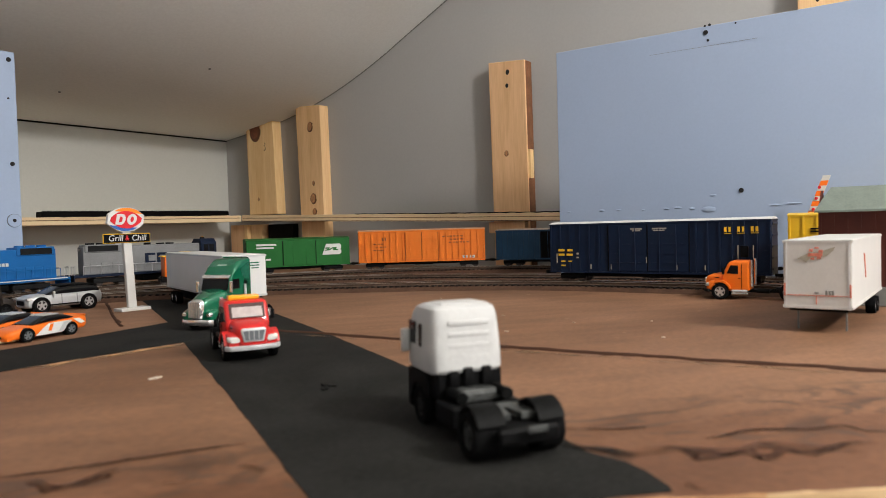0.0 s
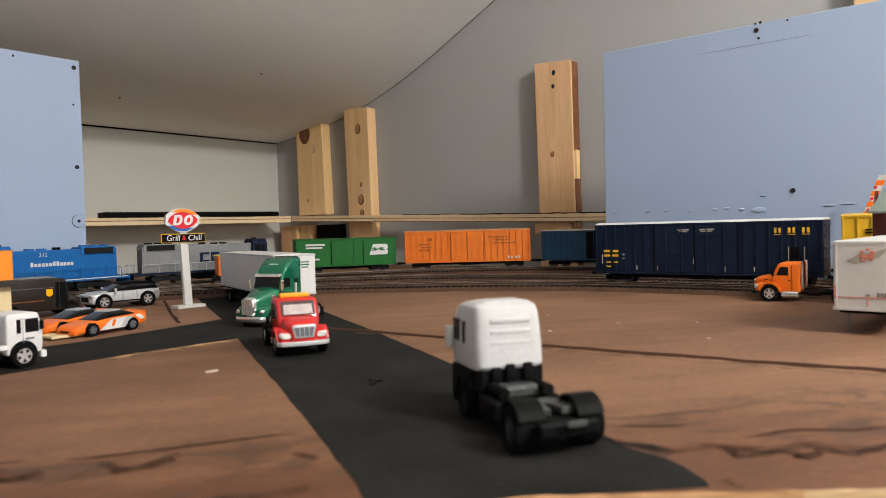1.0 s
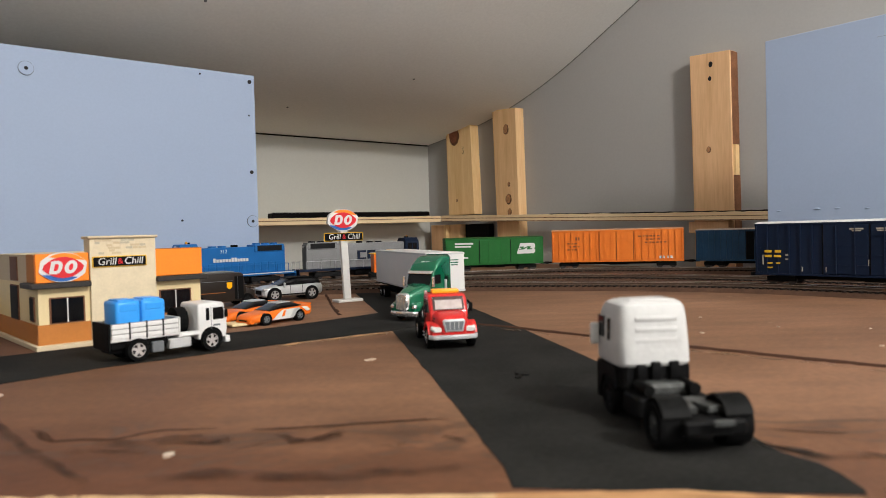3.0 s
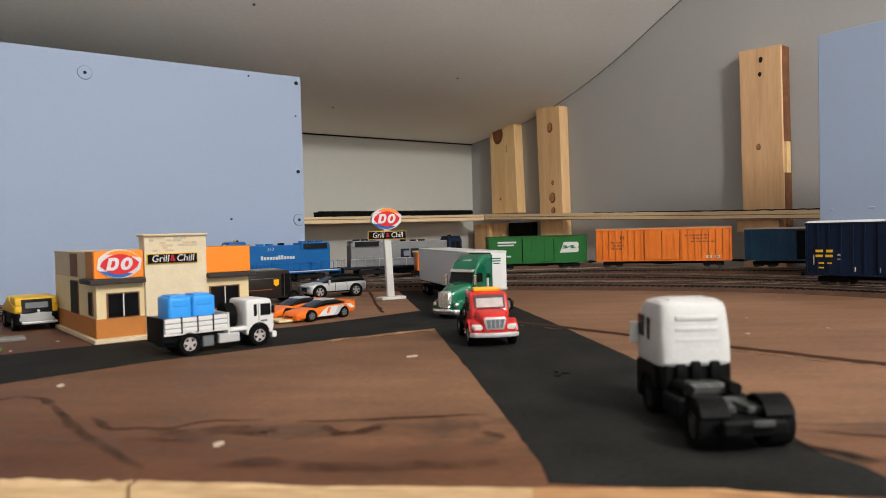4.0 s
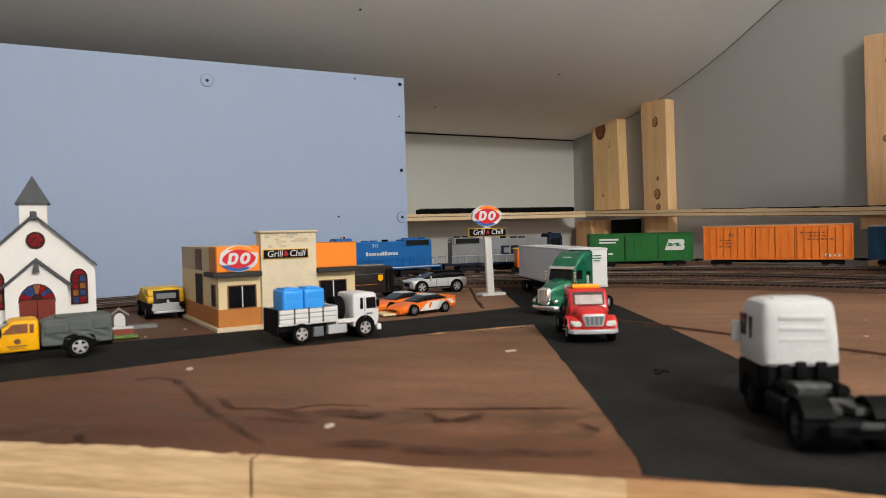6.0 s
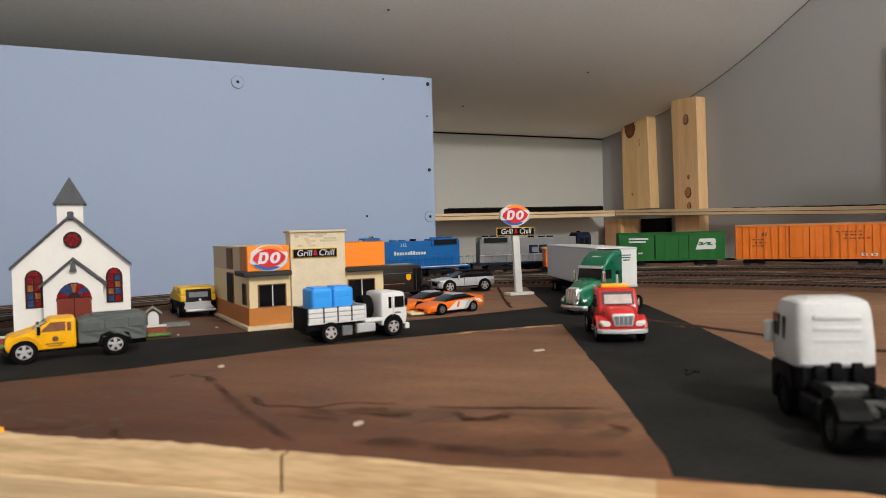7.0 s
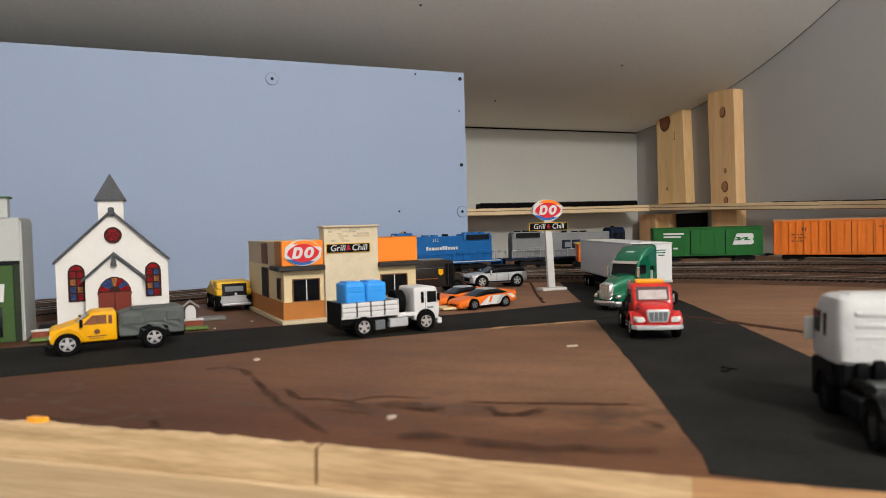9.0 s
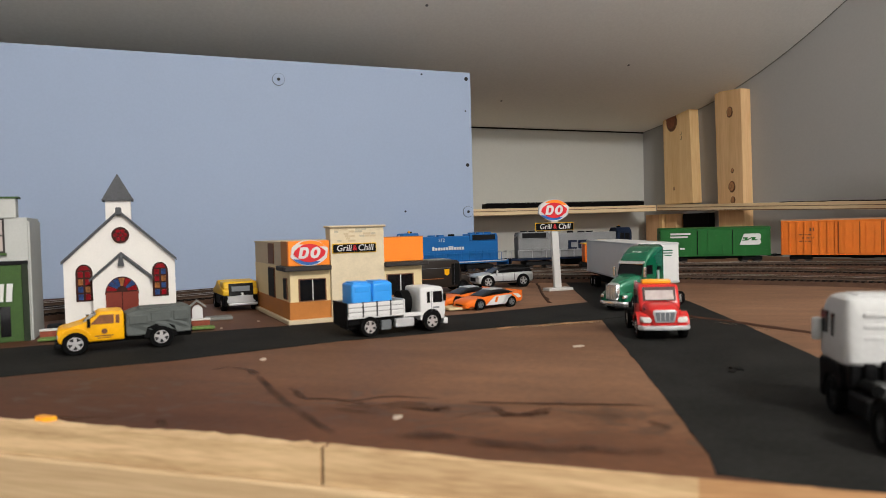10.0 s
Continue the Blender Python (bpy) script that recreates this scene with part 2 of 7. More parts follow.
M["sou_blue"] = paint("weathered_blue_car_paint", (0.014, 0.058, 0.125), 0.55, vary=0.35, scale=40, spec=0.3)
M["loco_grey"] = paint("grey_loco_paint", (0.215, 0.22, 0.225), 0.5, vary=0.15)
M["bn_green"] = paint("green_car_paint", (0.010, 0.120, 0.020), 0.5, vary=0.12, spec=0.2)
M["rail_orange"] = paint("orange_car_paint", (0.72, 0.18, 0.018), 0.5, vary=0.10)
M["rail"] = paint("rusty_rail", (0.075, 0.048, 0.033), 0.65, 0.1, vary=0.3)
M["rail_head"] = paint("worn_rail_head", (0.55, 0.50, 0.45), 0.30, 0.95, vary=0.15)
M["wheel_steel"] = paint("dark_wheel_steel", (0.07, 0.06, 0.055), 0.5, 0.4, vary=0.2)
M["worn"] = paint("worn_black_plastic", (0.044, 0.046, 0.045), 0.5, vary=0.9, scale=170, spec=0.3)
M["worn_dark"] = paint("scuffed_black_plastic", (0.0044, 0.0045, 0.0045), 0.55, vary=0.95, scale=120, spec=0.06)
M["tipper"] = paint("olive_grey_plastic", (0.085, 0.095, 0.090), 0.6, vary=0.12)
M["interior"] = paint("brown_cab_interior", (0.20, 0.075, 0.03), 0.5, vary=0.3, scale=250)
M["tie"] = paint("brown_sleeper_plastic", (0.012, 0.008, 0.0065), 0.8, vary=0.3, scale=100, spec=0.2)
M["roadbed"] = paint("brown_roadbed", (0.070, 0.036, 0.022), 0.85, vary=0.3, scale=60, bump=0.4, spec=0.2)
M["cream"] = paint("cream_wall", (0.72, 0.58, 0.33), 0.55, vary=0.05)
M["tan"] = paint("tan_stone", (0.66, 0.56, 0.39), 0.6, vary=0.08, scale=120)
M["stone_pale"] = paint("pale_grey_stone", (0.46, 0.41, 0.31), 0.65, vary=0.15, scale=200)
M["terra"] = paint("terracotta_base", (0.46, 0.17, 0.035), 0.6, vary=0.08)
M["brown"] = paint("brown_trim", (0.16, 0.065, 0.03), 0.6, vary=0.1)
M["beige"] = paint("beige_wall", (0.55, 0.44, 0.29), 0.6, vary=0.06)
M["awning"] = paint("black_awning", (0.03, 0.026, 0.024), 0.6)
M["sign_orange"] = paint("sign_orange", (0.90, 0.24, 0.02), 0.45, vary=0.05)
M["sign_red"] = paint("sign_red", (0.62, 0.02, 0.03), 0.45, vary=0.05)
M["faded_red"] = paint("faded_red_print", (0.62, 0.20, 0.14), 0.6, vary=0.35, scale=300)
M["sign_blue"] = paint("sign_blue", (0.03, 0.12, 0.40), 0.45)
M["church"] = paint("white_church_wall", (0.76, 0.73, 0.69), 0.6, vary=0.04)
M["roof_grey"] = paint("slate_grey_roof", (0.075, 0.078, 0.085), 0.75, vary=0.2, scale=150, spec=0.3)
M["door_brown"] = paint("red_brown_door", (0.17, 0.024, 0.012), 0.6, vary=0.1)
M["stain_red"] = paint("stained_glass_red", (0.20, 0.004, 0.008), 0.3, vary=0.5, scale=400, spec=0.1)
M["stain_yellow"] = paint("stained_glass_yellow", (0.26, 0.10, 0.03), 0.3, vary=0.5, scale=400, spec=0.1)
M["stain_blue"] = paint("stained_glass_blue", (0.022, 0.050, 0.15), 0.3, vary=0.5, scale=400, spec=0.1)
M["lead"] = paint("dark_leading", (0.040, 0.012, 0.008), 0.6, vary=0.2, spec=0.15)
M["lawn"] = paint("green_lawn_strip", (0.12, 0.19, 0.05), 0.8, vary=0.25, scale=300)
M["brick"] = paint("red_brick", (0.24, 0.055, 0.03), 0.7, vary=0.2, scale=400)
M["shop_green"] = paint("green_shop_front", (0.046, 0.100, 0.024), 0.6, vary=0.15)
M["shop_dark"] = paint("dark_green_trim", (0.016, 0.026, 0.012), 0.6, vary=0.25, scale=200)
M["shop_grey"] = paint("pale_grey_wall", (0.46, 0.47, 0.45), 0.65, vary=0.06)
M["barn"] = paint("dark_red_boards", (0.095, 0.022, 0.015), 0.65, vary=0.15)
M["barn_roof"] = paint("grey_green_roof", (0.16, 0.19, 0.165), 0.7, vary=0.15, scale=90)
M["van_brown"] = paint("dark_brown_van", (0.018, 0.012, 0.009), 0.45, vary=0.1)
M["stone"] = paint("grey_stone", (0.20, 0.20, 0.19), 0.7, vary=0.15)
M["paint_line"] = paint("faded_stripe", (0.38, 0.35, 0.28), 0.6)
M["navy_seam"] = paint("dark_blue_rod", (0.010, 0.022, 0.055), 0.5)
M["seam_brown"] = paint("shadowed_seam_brown", (0.22, 0.055, 0.010), 0.7, vary=0.2)
M["pale_roof"] = paint("weathered_pale_roof", (0.42, 0.34, 0.29), 0.7, vary=0.25, scale=50)
M["orange_roof"] = paint("faded_orange_roof", (0.52, 0.26, 0.15), 0.7, vary=0.25, scale=60)
M["rust"] = paint("rusty_graffiti", (0.35, 0.06, 0.035), 0.6, vary=0.3, scale=150)


# ---- building helpers ----
def part(name, bm, material, parent=None, label="", smooth=False):
    """Links a bmesh as one mesh object, under a thing or a part where one is given."""
    bmesh.ops.recalc_face_normals(bm, faces=bm.faces[:])
    me = bpy.data.meshes.new(name)
    bm.to_mesh(me)
    bm.free()
    me.materials.append(material)
    if smooth:
        me.shade_smooth()
        me.set_sharp_from_angle(angle=radians(35))
    ob = new(name, me)
    if parent:
        ob.parent = parent
    if label:
        tagged(ob, label)
    return ob


def thing(name, m, label, category, group="", kind=""):
    ob = new(name)
    ob.empty_display_size = 0.01
    ob.matrix_world = m
    return tagged(ob, label, category, group, kind)


def add_box(bm, x0, x1, y0, y1, z0, z1, bevel=0.0, seg=2):
    vs = [bm.verts.new((x, y, z)) for x in (x0, x1) for y in (y0, y1) for z in (z0, z1)]
    fs = [bm.faces.new([vs[i] for i in f]) for f in ((0, 1, 3, 2), (4, 6, 7, 5), (0, 4, 5, 1), (2, 3, 7, 6), (0, 2, 6, 4), (1, 5, 7, 3))]
    if bevel:
        es = list({e for f in fs for e in f.edges})
        bmesh.ops.bevel(bm, geom=es, offset=bevel, segments=seg, affect="EDGES", profile=0.5)


def box(x0, x1, y0, y1, z0, z1, bevel=0.0, seg=2):
    bm = bmesh.new()
    add_box(bm, x0, x1, y0, y1, z0, z1, bevel, seg)
    return bm


def add_prism(bm, profile, y0, y1, bevel=0.0, seg=2, axis="y"):
    """A side profile of (x, z) drawn out across y (or (y, z) across x, or (x, y) across z)."""
    def at(p, q):
        return {"y": (p[0], q, p[1]), "x": (q, p[0], p[1]), "z": (p[0], p[1], q)}[axis]
    a = [bm.verts.new(at(p, y0)) for p in profile]
    b = [bm.verts.new(at(p, y1)) for p in profile]
    fs = [bm.faces.new(a), bm.faces.new(b[::-1])]
    n = len(profile)
    for i in range(n):
        fs.append(bm.faces.new((a[i], a[(i + 1) % n], b[(i + 1) % n], b[i])))
    if bevel:
        es = list({e for f in fs for e in f.edges})
        bmesh.ops.bevel(bm, geom=es, offset=bevel, segments=seg, affect="EDGES", profile=0.5)


def prism(profile, y0, y1, bevel=0.0, seg=2, axis="y"):
    bm = bmesh.new()
    add_prism(bm, profile, y0, y1, bevel, seg, axis)
    return bm


def add_loft(bm, sections, axis="x", square=4.0, n=24):
    """A smooth body through rounded sections (t, a0, a1, b0, b1): along x the section lies in (y, z), along z in (x, y)."""
    rings = []
    for t, a0, a1, b0, b1 in sections:
        ring = []
        for i in range(n):
            w = 2 * math.pi * (i + 0.5) / n
            c, s = math.cos(w), math.sin(w)
            a = (a0 + a1) / 2 + (a1 - a0) / 2 * math.copysign(abs(c) ** (2 / square), c)
            b = (b0 + b1) / 2 + (b1 - b0) / 2 * math.copysign(abs(s) ** (2 / square), s)
            ring.append(bm.verts.new((t, a, b) if axis == "x" else (a, b, t)))
        rings.append(ring)
    for r, q in zip(rings, rings[1:]):
        for j in range(n):
            k = (j + 1) % n
            bm.faces.new((r[j], q[j], q[k], r[k]))
    bm.faces.new(rings[0])
    bm.faces.new(rings[-1][::-1])


def loft(sections, axis="x", square=4.0, n=24):
    bm = bmesh.new()
    add_loft(bm, sections, axis, square, n)
    return bm


def arch_over(s, x, r, y0, y1, thick, span=1.25):
    """A rounded fender shell over a wheel at x: an arc of a ring between y0 and y1 on side s."""
    bm = bmesh.new()
    pts_o = [(x + (r + thick) * math.sin(a), r * 1.0 + (r + thick) * math.cos(a)) for a in (span * (-1 + 2 * i / 10) for i in range(11))]
    pts_i = [(x + r * math.sin(a), r * 1.0 + r * math.cos(a)) for a in (span * (-1 + 2 * i / 10) for i in range(11))]
    add_prism(bm, pts_o + pts_i[::-1], min(s * y0, s * y1), max(s * y0, s * y1))
    return bm


def add_cyl(bm, centre, r, length, axis="y", n=20, r2=None):
    turn = {"x": pose(0, 0, 0, 0, 90, 0), "y": pose(0, 0, 0, 90, 0, 0), "z": Matrix()}[axis]
    bmesh.ops.create_cone(bm, cap_ends=True, segments=n, radius1=r, radius2=r if r2 is None else r2, depth=length,
                          matrix=Matrix.Translation(centre) @ turn)


def cyl(centre, r, length, axis="y", n=20, r2=None):
    bm = bmesh.new()
    add_cyl(bm, centre, r, length, axis, n, r2)
    return bm


def written(name, text, size, material, parent, m, depth=0.0002, shear=0.0):
    """Lettering in the built-in font as a thin mesh, centred, in the local plane of m."""
    cu = bpy.data.curves.new(name, "FONT")
    cu.body, cu.size, cu.extrude, cu.align_x, cu.align_y, cu.shear = text, size, depth, "CENTER", "CENTER", shear
    cu.resolution_u = 3
    tmp = bpy.data.objects.new(name + "_tmp", cu)
    scene.collection.objects.link(tmp)
    bpy.context.view_layer.update()
    me = bpy.data.meshes.new_from_object(tmp.evaluated_get(bpy.context.evaluated_depsgraph_get()))
    bpy.data.objects.remove(tmp)
    bpy.data.curves.remove(cu)
    me.materials.clear()
    me.materials.append(material)
    ob = new(name, me)
    ob.parent = parent
    ob.matrix_local = m
    return ob


def wheel(parent, x, y, r, width, hub, name="wheel", dish=0.62):
    """A tyre with a hub cap of its own, its axle across y."""
    bm = bmesh.new()
    n = 24
    half = width / 2
    ring = [(r * 0.60, -half), (r * 0.94, -half), (r, -half * 0.7), (r, half * 0.7), (r * 0.94, half), (r * 0.60, half)]
    grid = []
    for i in range(n):
        a = 2 * math.pi * i / n
        grid.append([bm.verts.new((q * math.cos(a), w, q * math.sin(a))) for q, w in ring])
    for i in range(n):
        for j in range(len(ring)):
            k = (j + 1) % len(ring)
            bm.faces.new((grid[i][j], grid[(i + 1) % n][j], grid[(i + 1) % n][k], grid[i][k]))
    w = part(name, bm, M["rubber"], parent, smooth=True)
    w.location = (x, y, r)
    side = 1 if y > 0 else -1
    part("wheel_disc", cyl((0, 0, 0), r * 0.62, width * 0.5, "y", 18), M["darkgrey"] if hub is M["chrome"] else M["black"], w)
    bm = bmesh.new()
    face = side * width * 0.36
    n = 20
    for i in range(n):                                   # bright outer lip
        a0, a1 = 2 * math.pi * i / n, 2 * math.pi * (i + 1) / n
        quad = [(q * math.cos(a), q * math.sin(a)) for q, a in ((r * 0.53, a0), (r * 0.66, a0), (r * 0.66, a1), (r * 0.53, a1))]
        add_prism(bm, quad, face - 0.0004, face + 0.0004)
    for i in range(5):                                   # spokes
        a = 2 * math.pi * i / 5 + 0.3
        ca, sa = math.cos(a), math.sin(a)
        add_prism(bm, [(q * ca - o * sa, q * sa + o * ca) for q, o in ((0, -r * 0.12), (r * 0.56, -r * 0.13), (r * 0.56, r * 0.13), (0, r * 0.12))], face - 0.0005, face + 0.0003)
    add_cyl(bm, (0, side * width * 0.40, 0), r * 0.20, width * 0.16, "y", 12)
    part("rim", bm, M["hubcap"] if hub is M["chrome"] else hub, w, "bright metal rim" if hub is M["chrome"] else "")
    return w

# ---- the room ----
WALL_X, WALL_Y = 1.115, 1.41
BEND = ((1.30, 0.313), (1.075, 0.338), (0.86, 0.4505))       # the plasterboard's soft bend above the knee wall
CEIL = [(1.41, 0.300)] + [tuple((1 - u) ** 2 * a + 2 * u * (1 - u) * b + u * u * c for a, b, c in zip(*BEND)) for u in (i / 12 for i in range(13))]
CEIL += [(0.50, 0.630), (0.0, 0.880), (-0.70, 1.23), (-1.30, 1.23), (-1.9, 0.93)]


def structure(name, bm, material, label, smooth=False):
    return tagged(part(name, bm, material, smooth=smooth), label, name.split("_")[0], kind="structure")


profile = [(1.41, -0.75)] + CEIL + [(-1.9, -0.75)]
bm = bmesh.new()
add_prism(bm, profile, WALL_X, WALL_X + 0.03, axis="x")
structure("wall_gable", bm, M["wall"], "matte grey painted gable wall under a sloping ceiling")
structure("wall_knee", box(-1.7, WALL_X + 0.03, WALL_Y, WALL_Y + 0.03, -0.75, 0.300), M["knee"], "grey knee wall behind the layout, coloured lighter for its light")
bm = bmesh.new()
outer = [(y + 0.02, z + 0.03) for y, z in CEIL]
add_prism(bm, CEIL + outer[::-1], -1.7, WALL_X, axis="x")
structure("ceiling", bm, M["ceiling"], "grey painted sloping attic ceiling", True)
# Unseen walls and floor, added to close the room around the lamps.
bm = bmesh.new()
add_prism(bm, profile, -1.73, -1.70, axis="x")
structure("wall_west", bm, M["wall"], "unseen grey end wall closing the room")
structure("wall_south", box(-1.73, WALL_X + 0.03, -1.95, -1.90, -0.75, 0.95), M["wall"], "unseen grey low wall closing the room")
structure("floor", box(-1.73, WALL_X + 0.03, -1.95, WALL_Y + 0.03, -0.80, -0.75), M["carpet"], "unseen attic floor, toned to bounce light upward")
# dark open joint between knee wall and ceiling
structure("trim_joint", box(-1.7, WALL_X - 0.001, WALL_Y - 0.004, WALL_Y - 0.001, 0.2975, 0.3005), M["black"], "dark open joint along the knee wall's top")
structure("trim_bead", box(-1.7, WALL_X - 0.001, WALL_Y - 0.003, WALL_Y - 0.0005, 0.2958, 0.2970), M["offwhite"], "thin pale paint bead under the knee wall joint")

bm = bmesh.new()
for (y0, z0), (y1, z1) in zip(CEIL[:15], CEIL[1:16]):
    add_prism(bm, [(y0, z0 - 0.0011), (y1, z1 - 0.0011), (y1, z1), (y0, z0)], WALL_X - 0.0026, WALL_X - 0.0004, axis="x")
structure("trim_gable_joint", bm, M["stone"], "thin grey caulk bead between ceiling and gable wall")

# ---- the table ----
EDGE = ((-0.087, 0.3057), (0.1563, 0.0982))
ex, ey = EDGE[1][0] - EDGE[0][0], EDGE[1][1] - EDGE[0][1]
el = math.hypot(ex, ey)
ex, ey = ex / el, ey / el

BREAK, TURN2 = 0.322, (0.614, -0.789)


def along(s, out=0.0):
    """A place s metres along the table's front edge, out metres in front of it; past BREAK the edge turns."""
    if s > BREAK:
        x0, y0 = along(BREAK)
        return x0 + TURN2[0] * (s - BREAK) + TURN2[1] * out, y0 + TURN2[1] * (s - BREAK) - TURN2[0] * out
    return EDGE[0][0] + ex * s + ey * out, EDGE[0][1] + ey * s - ex * out


S0, S1 = -0.16, 0.95
table = thing("layout_table", Matrix(), "plywood layout table painted brown with a raw front edge", "table", kind="structure")
top = [along(S0), along(BREAK), along(S1), (WALL_X - 0.002, along(S1)[1]), (WALL_X - 0.002, WALL_Y - 0.006), (-1.2, WALL_Y - 0.006), (-1.2, along(S0)[1])]
bm = bmesh.new()
add_prism(bm, top, -0.0125, 0.0, axis="z")
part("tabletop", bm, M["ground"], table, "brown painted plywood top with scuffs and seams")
# sawn plywood edge in two lengths with a butt joint, then the frame board below it
rnd = random.Random(3)
for a, b in ((S0, 0.1490), (0.1505, 0.272), (0.272, BREAK), (BREAK, 0.398), (0.398, S1)):
    bm = bmesh.new()
    n = max(4, int((b - a) / 0.004))
    rows = []
    for i in range(n + 1):
        s = a + (b - a) * i / n
        wob = 0.0022 * noise.noise((s * 60, 1.3, 0)) + 0.0012 * noise.noise((s * 260, 4.3, 0)) + 0.0005 * rnd.uniform(-1, 1)
        inner = -0.0035 + 0.0046 * min(1.0, max(0.0, (s - 0.15) / 0.06))
        rows.append([bm.verts.new((*along(s, o), z)) for o, z in ((inner + wob * (1.6 if s < 0.16 else 0.6), 0.0006), (0.0016, 0.0004 + wob * 0.3), (0.0022, -0.0125), (-0.002, -0.0125))])
    for i in range(n):
        for j in range(4):
            k = (j + 1) % 4
            bm.faces.new((rows[i][j], rows[i + 1][j], rows[i + 1][k], rows[i][k]))
    bm.faces.new(rows[0])
    bm.faces.new(rows[-1][::-1])
    if 0.27 < a < 0.39:
        part("plywood_edge", bm, M["ply_stained"], table, "plywood edge stained orange-brown by paint")
    else:
        part("plywood_edge", bm, M["ply_front"], table, "raw sawn plywood edge")
for a, b, (dx, dy) in ((S0, BREAK, (ex, ey)), (BREAK + 0.0005, S1, TURN2)):
    bm = box(0, b - a, -0.0185, 0.004, -0.10, -0.0127, 0.0012)
    rail_board = part("frame_board", bm, M["pine_x"], table, "pale pine frame board")
    rail_board.matrix_local = Matrix.Translation((*along(a), 0)) @ Matrix.Rotation(math.atan2(dy, dx), 4, "Z") @ Matrix.Scale(-1, 4, (0, 1, 0))
for s in (-0.1, 0.88):
    x, y = along(s, -0.06)
    part("leg", box(x - 0.03, x + 0.03, y - 0.03, y + 0.03, -0.75, -0.013, 0.002), M["pine"], table)

# ---- roads: a thin coat of black on the brown ----
def sheet(name, outline, z0, z1, material, label, wob=0.0, step=0.012, seed=0):
    pts = []
    for i, p in enumerate(outline):
        q = outline[(i + 1) % len(outline)]
        n = max(1, int(math.dist(p, q) / step))
        for k in range(n):
            x, y = p[0] + (q[0] - p[0]) * k / n, p[1] + (q[1] - p[1]) * k / n
            pts.append((x + wob * (noise.noise((x * 45, y * 45, seed)) + 0.7 * noise.noise((x * 210, y * 210, seed))), y + wob * (noise.noise((x * 45, y * 45, seed + 7.7)) + 0.7 * noise.noise((x * 210, y * 210, seed + 7.7)))))
    bm = bmesh.new()
    add_prism(bm, pts, z0, z1, axis="z")
    bmesh.ops.triangulate(bm, faces=[f for f in bm.faces if len(f.verts) > 4])
    return structure(name, bm, material, label)


sheet("road_main", [along(0.2770, -0.004), along(0.3740, -0.004), (0.197, 0.0600), (0.205, 0.0695), (0.2100, 0.0780), (0.2130, 0.0920), (0.221, 0.1025), (0.244, 0.139), (0.298, 0.2325), (0.360, 0.345), (0.435, 0.488), (0.500, 0.660), (0.545, 0.715),
                    (0.460, 0.740), (0.402, 0.628), (0.3559, 0.5370), (0.294, 0.4255), (0.190, 0.2364), (0.1375, 0.144)], -0.002, 0.0003, M["road"],
      "matt black painted road across the brown board", 0.0006, 0.005)
sheet("road_side", [(-0.55, 0.400), (-0.1062, 0.4115), (-0.02, 0.4140), (0.085, 0.4320), (0.205, 0.4315), (0.294, 0.4255), (0.330, 0.4300), (0.380, 0.5300), (0.3530, 0.5320), (0.3005, 0.5235), (0.250, 0.5165), (0.205, 0.5140),
                    (0.120, 0.5260), (0.075, 0.528), (0.006, 0.530), (-0.127, 0.523), (-0.55, 0.512)], -0.002, 0.0005, M["road"],
      "matt black painted side road in front of the buildings", 0.0007, 0.005)

# ---- sky boards ----
lb = thing("sky_board", Matrix(), "pale blue painted backdrop board with screws along its edge", "backdrop board", "sky boards", "structure")
part("panel", box(-1.3, 0.4245, 0.941, 0.953, 0.0, 0.309, 0.001), M["blue"], lb)
rb = thing("sky_board", Matrix(), "pale blue painted backdrop board with filler blobs and screw holes", "backdrop board", "sky boards", "structure")
RBX = 0.905
k = RBX / 0.871
rby = 0.409 * k
rbz = 0.0756 + (0.306 - 0.0756) * k
part("panel", box(RBX, RBX + 0.012, -0.75, rby, 0.0, rbz, 0.001), M["blue"], rb)


def screw(parent, p, facing, r, kind):
    """A washer-headed screw or a bare hole in a board; facing is -x or -y."""
    ax = "x" if facing == "x" else "y"
    x, y, z = p
    d = {"x": (-1, 0, 0), "y": (0, -1, 0)}[facing]
    if kind == "hole":
        part("screw_hole", cyl((x + d[0] * 0.0004, y + d[1] * 0.0004, z), r * 0.68, 0.0012, ax, 12), M["hole"], parent)
    else:
        bm = cyl((x + d[0] * 0.0008, y + d[1] * 0.0008, z), r, 0.0018, ax, 20, r)
        head = part("screw_head", bm, M["blue"], parent, "blue painted screw head", smooth=True)
        part("washer_ring", cyl((x + d[0] * 0.0003, y + d[1] * 0.0003, z), r * 1.07, 0.0012, ax, 20), M["grey"], head)
        part("recess", cyl((x + d[0] * 0.0016, y + d[1] * 0.0016, z), r * 0.28, 0.0008, ax, 8), M["hole"], head)


for x, z, r, kd in ((0.417, 0.299, 0.0042, "hole"), (0.416, 0.169, 0.0040, "hole"), (0.415, 0.098, 0.0080, "head"), (0.4125, 0.033, 0.0042, "hole"),
                    (0.4145, 0.2505, 0.0018, "hole"), (0.136, 0.283, 0.0080, "head"), (0.314, 0.100, 0.0022, "hole"), (0.345, 0.302, 0.002, "hole")):
    screw(lb, (x, 0.941, z), "y", r, kd)

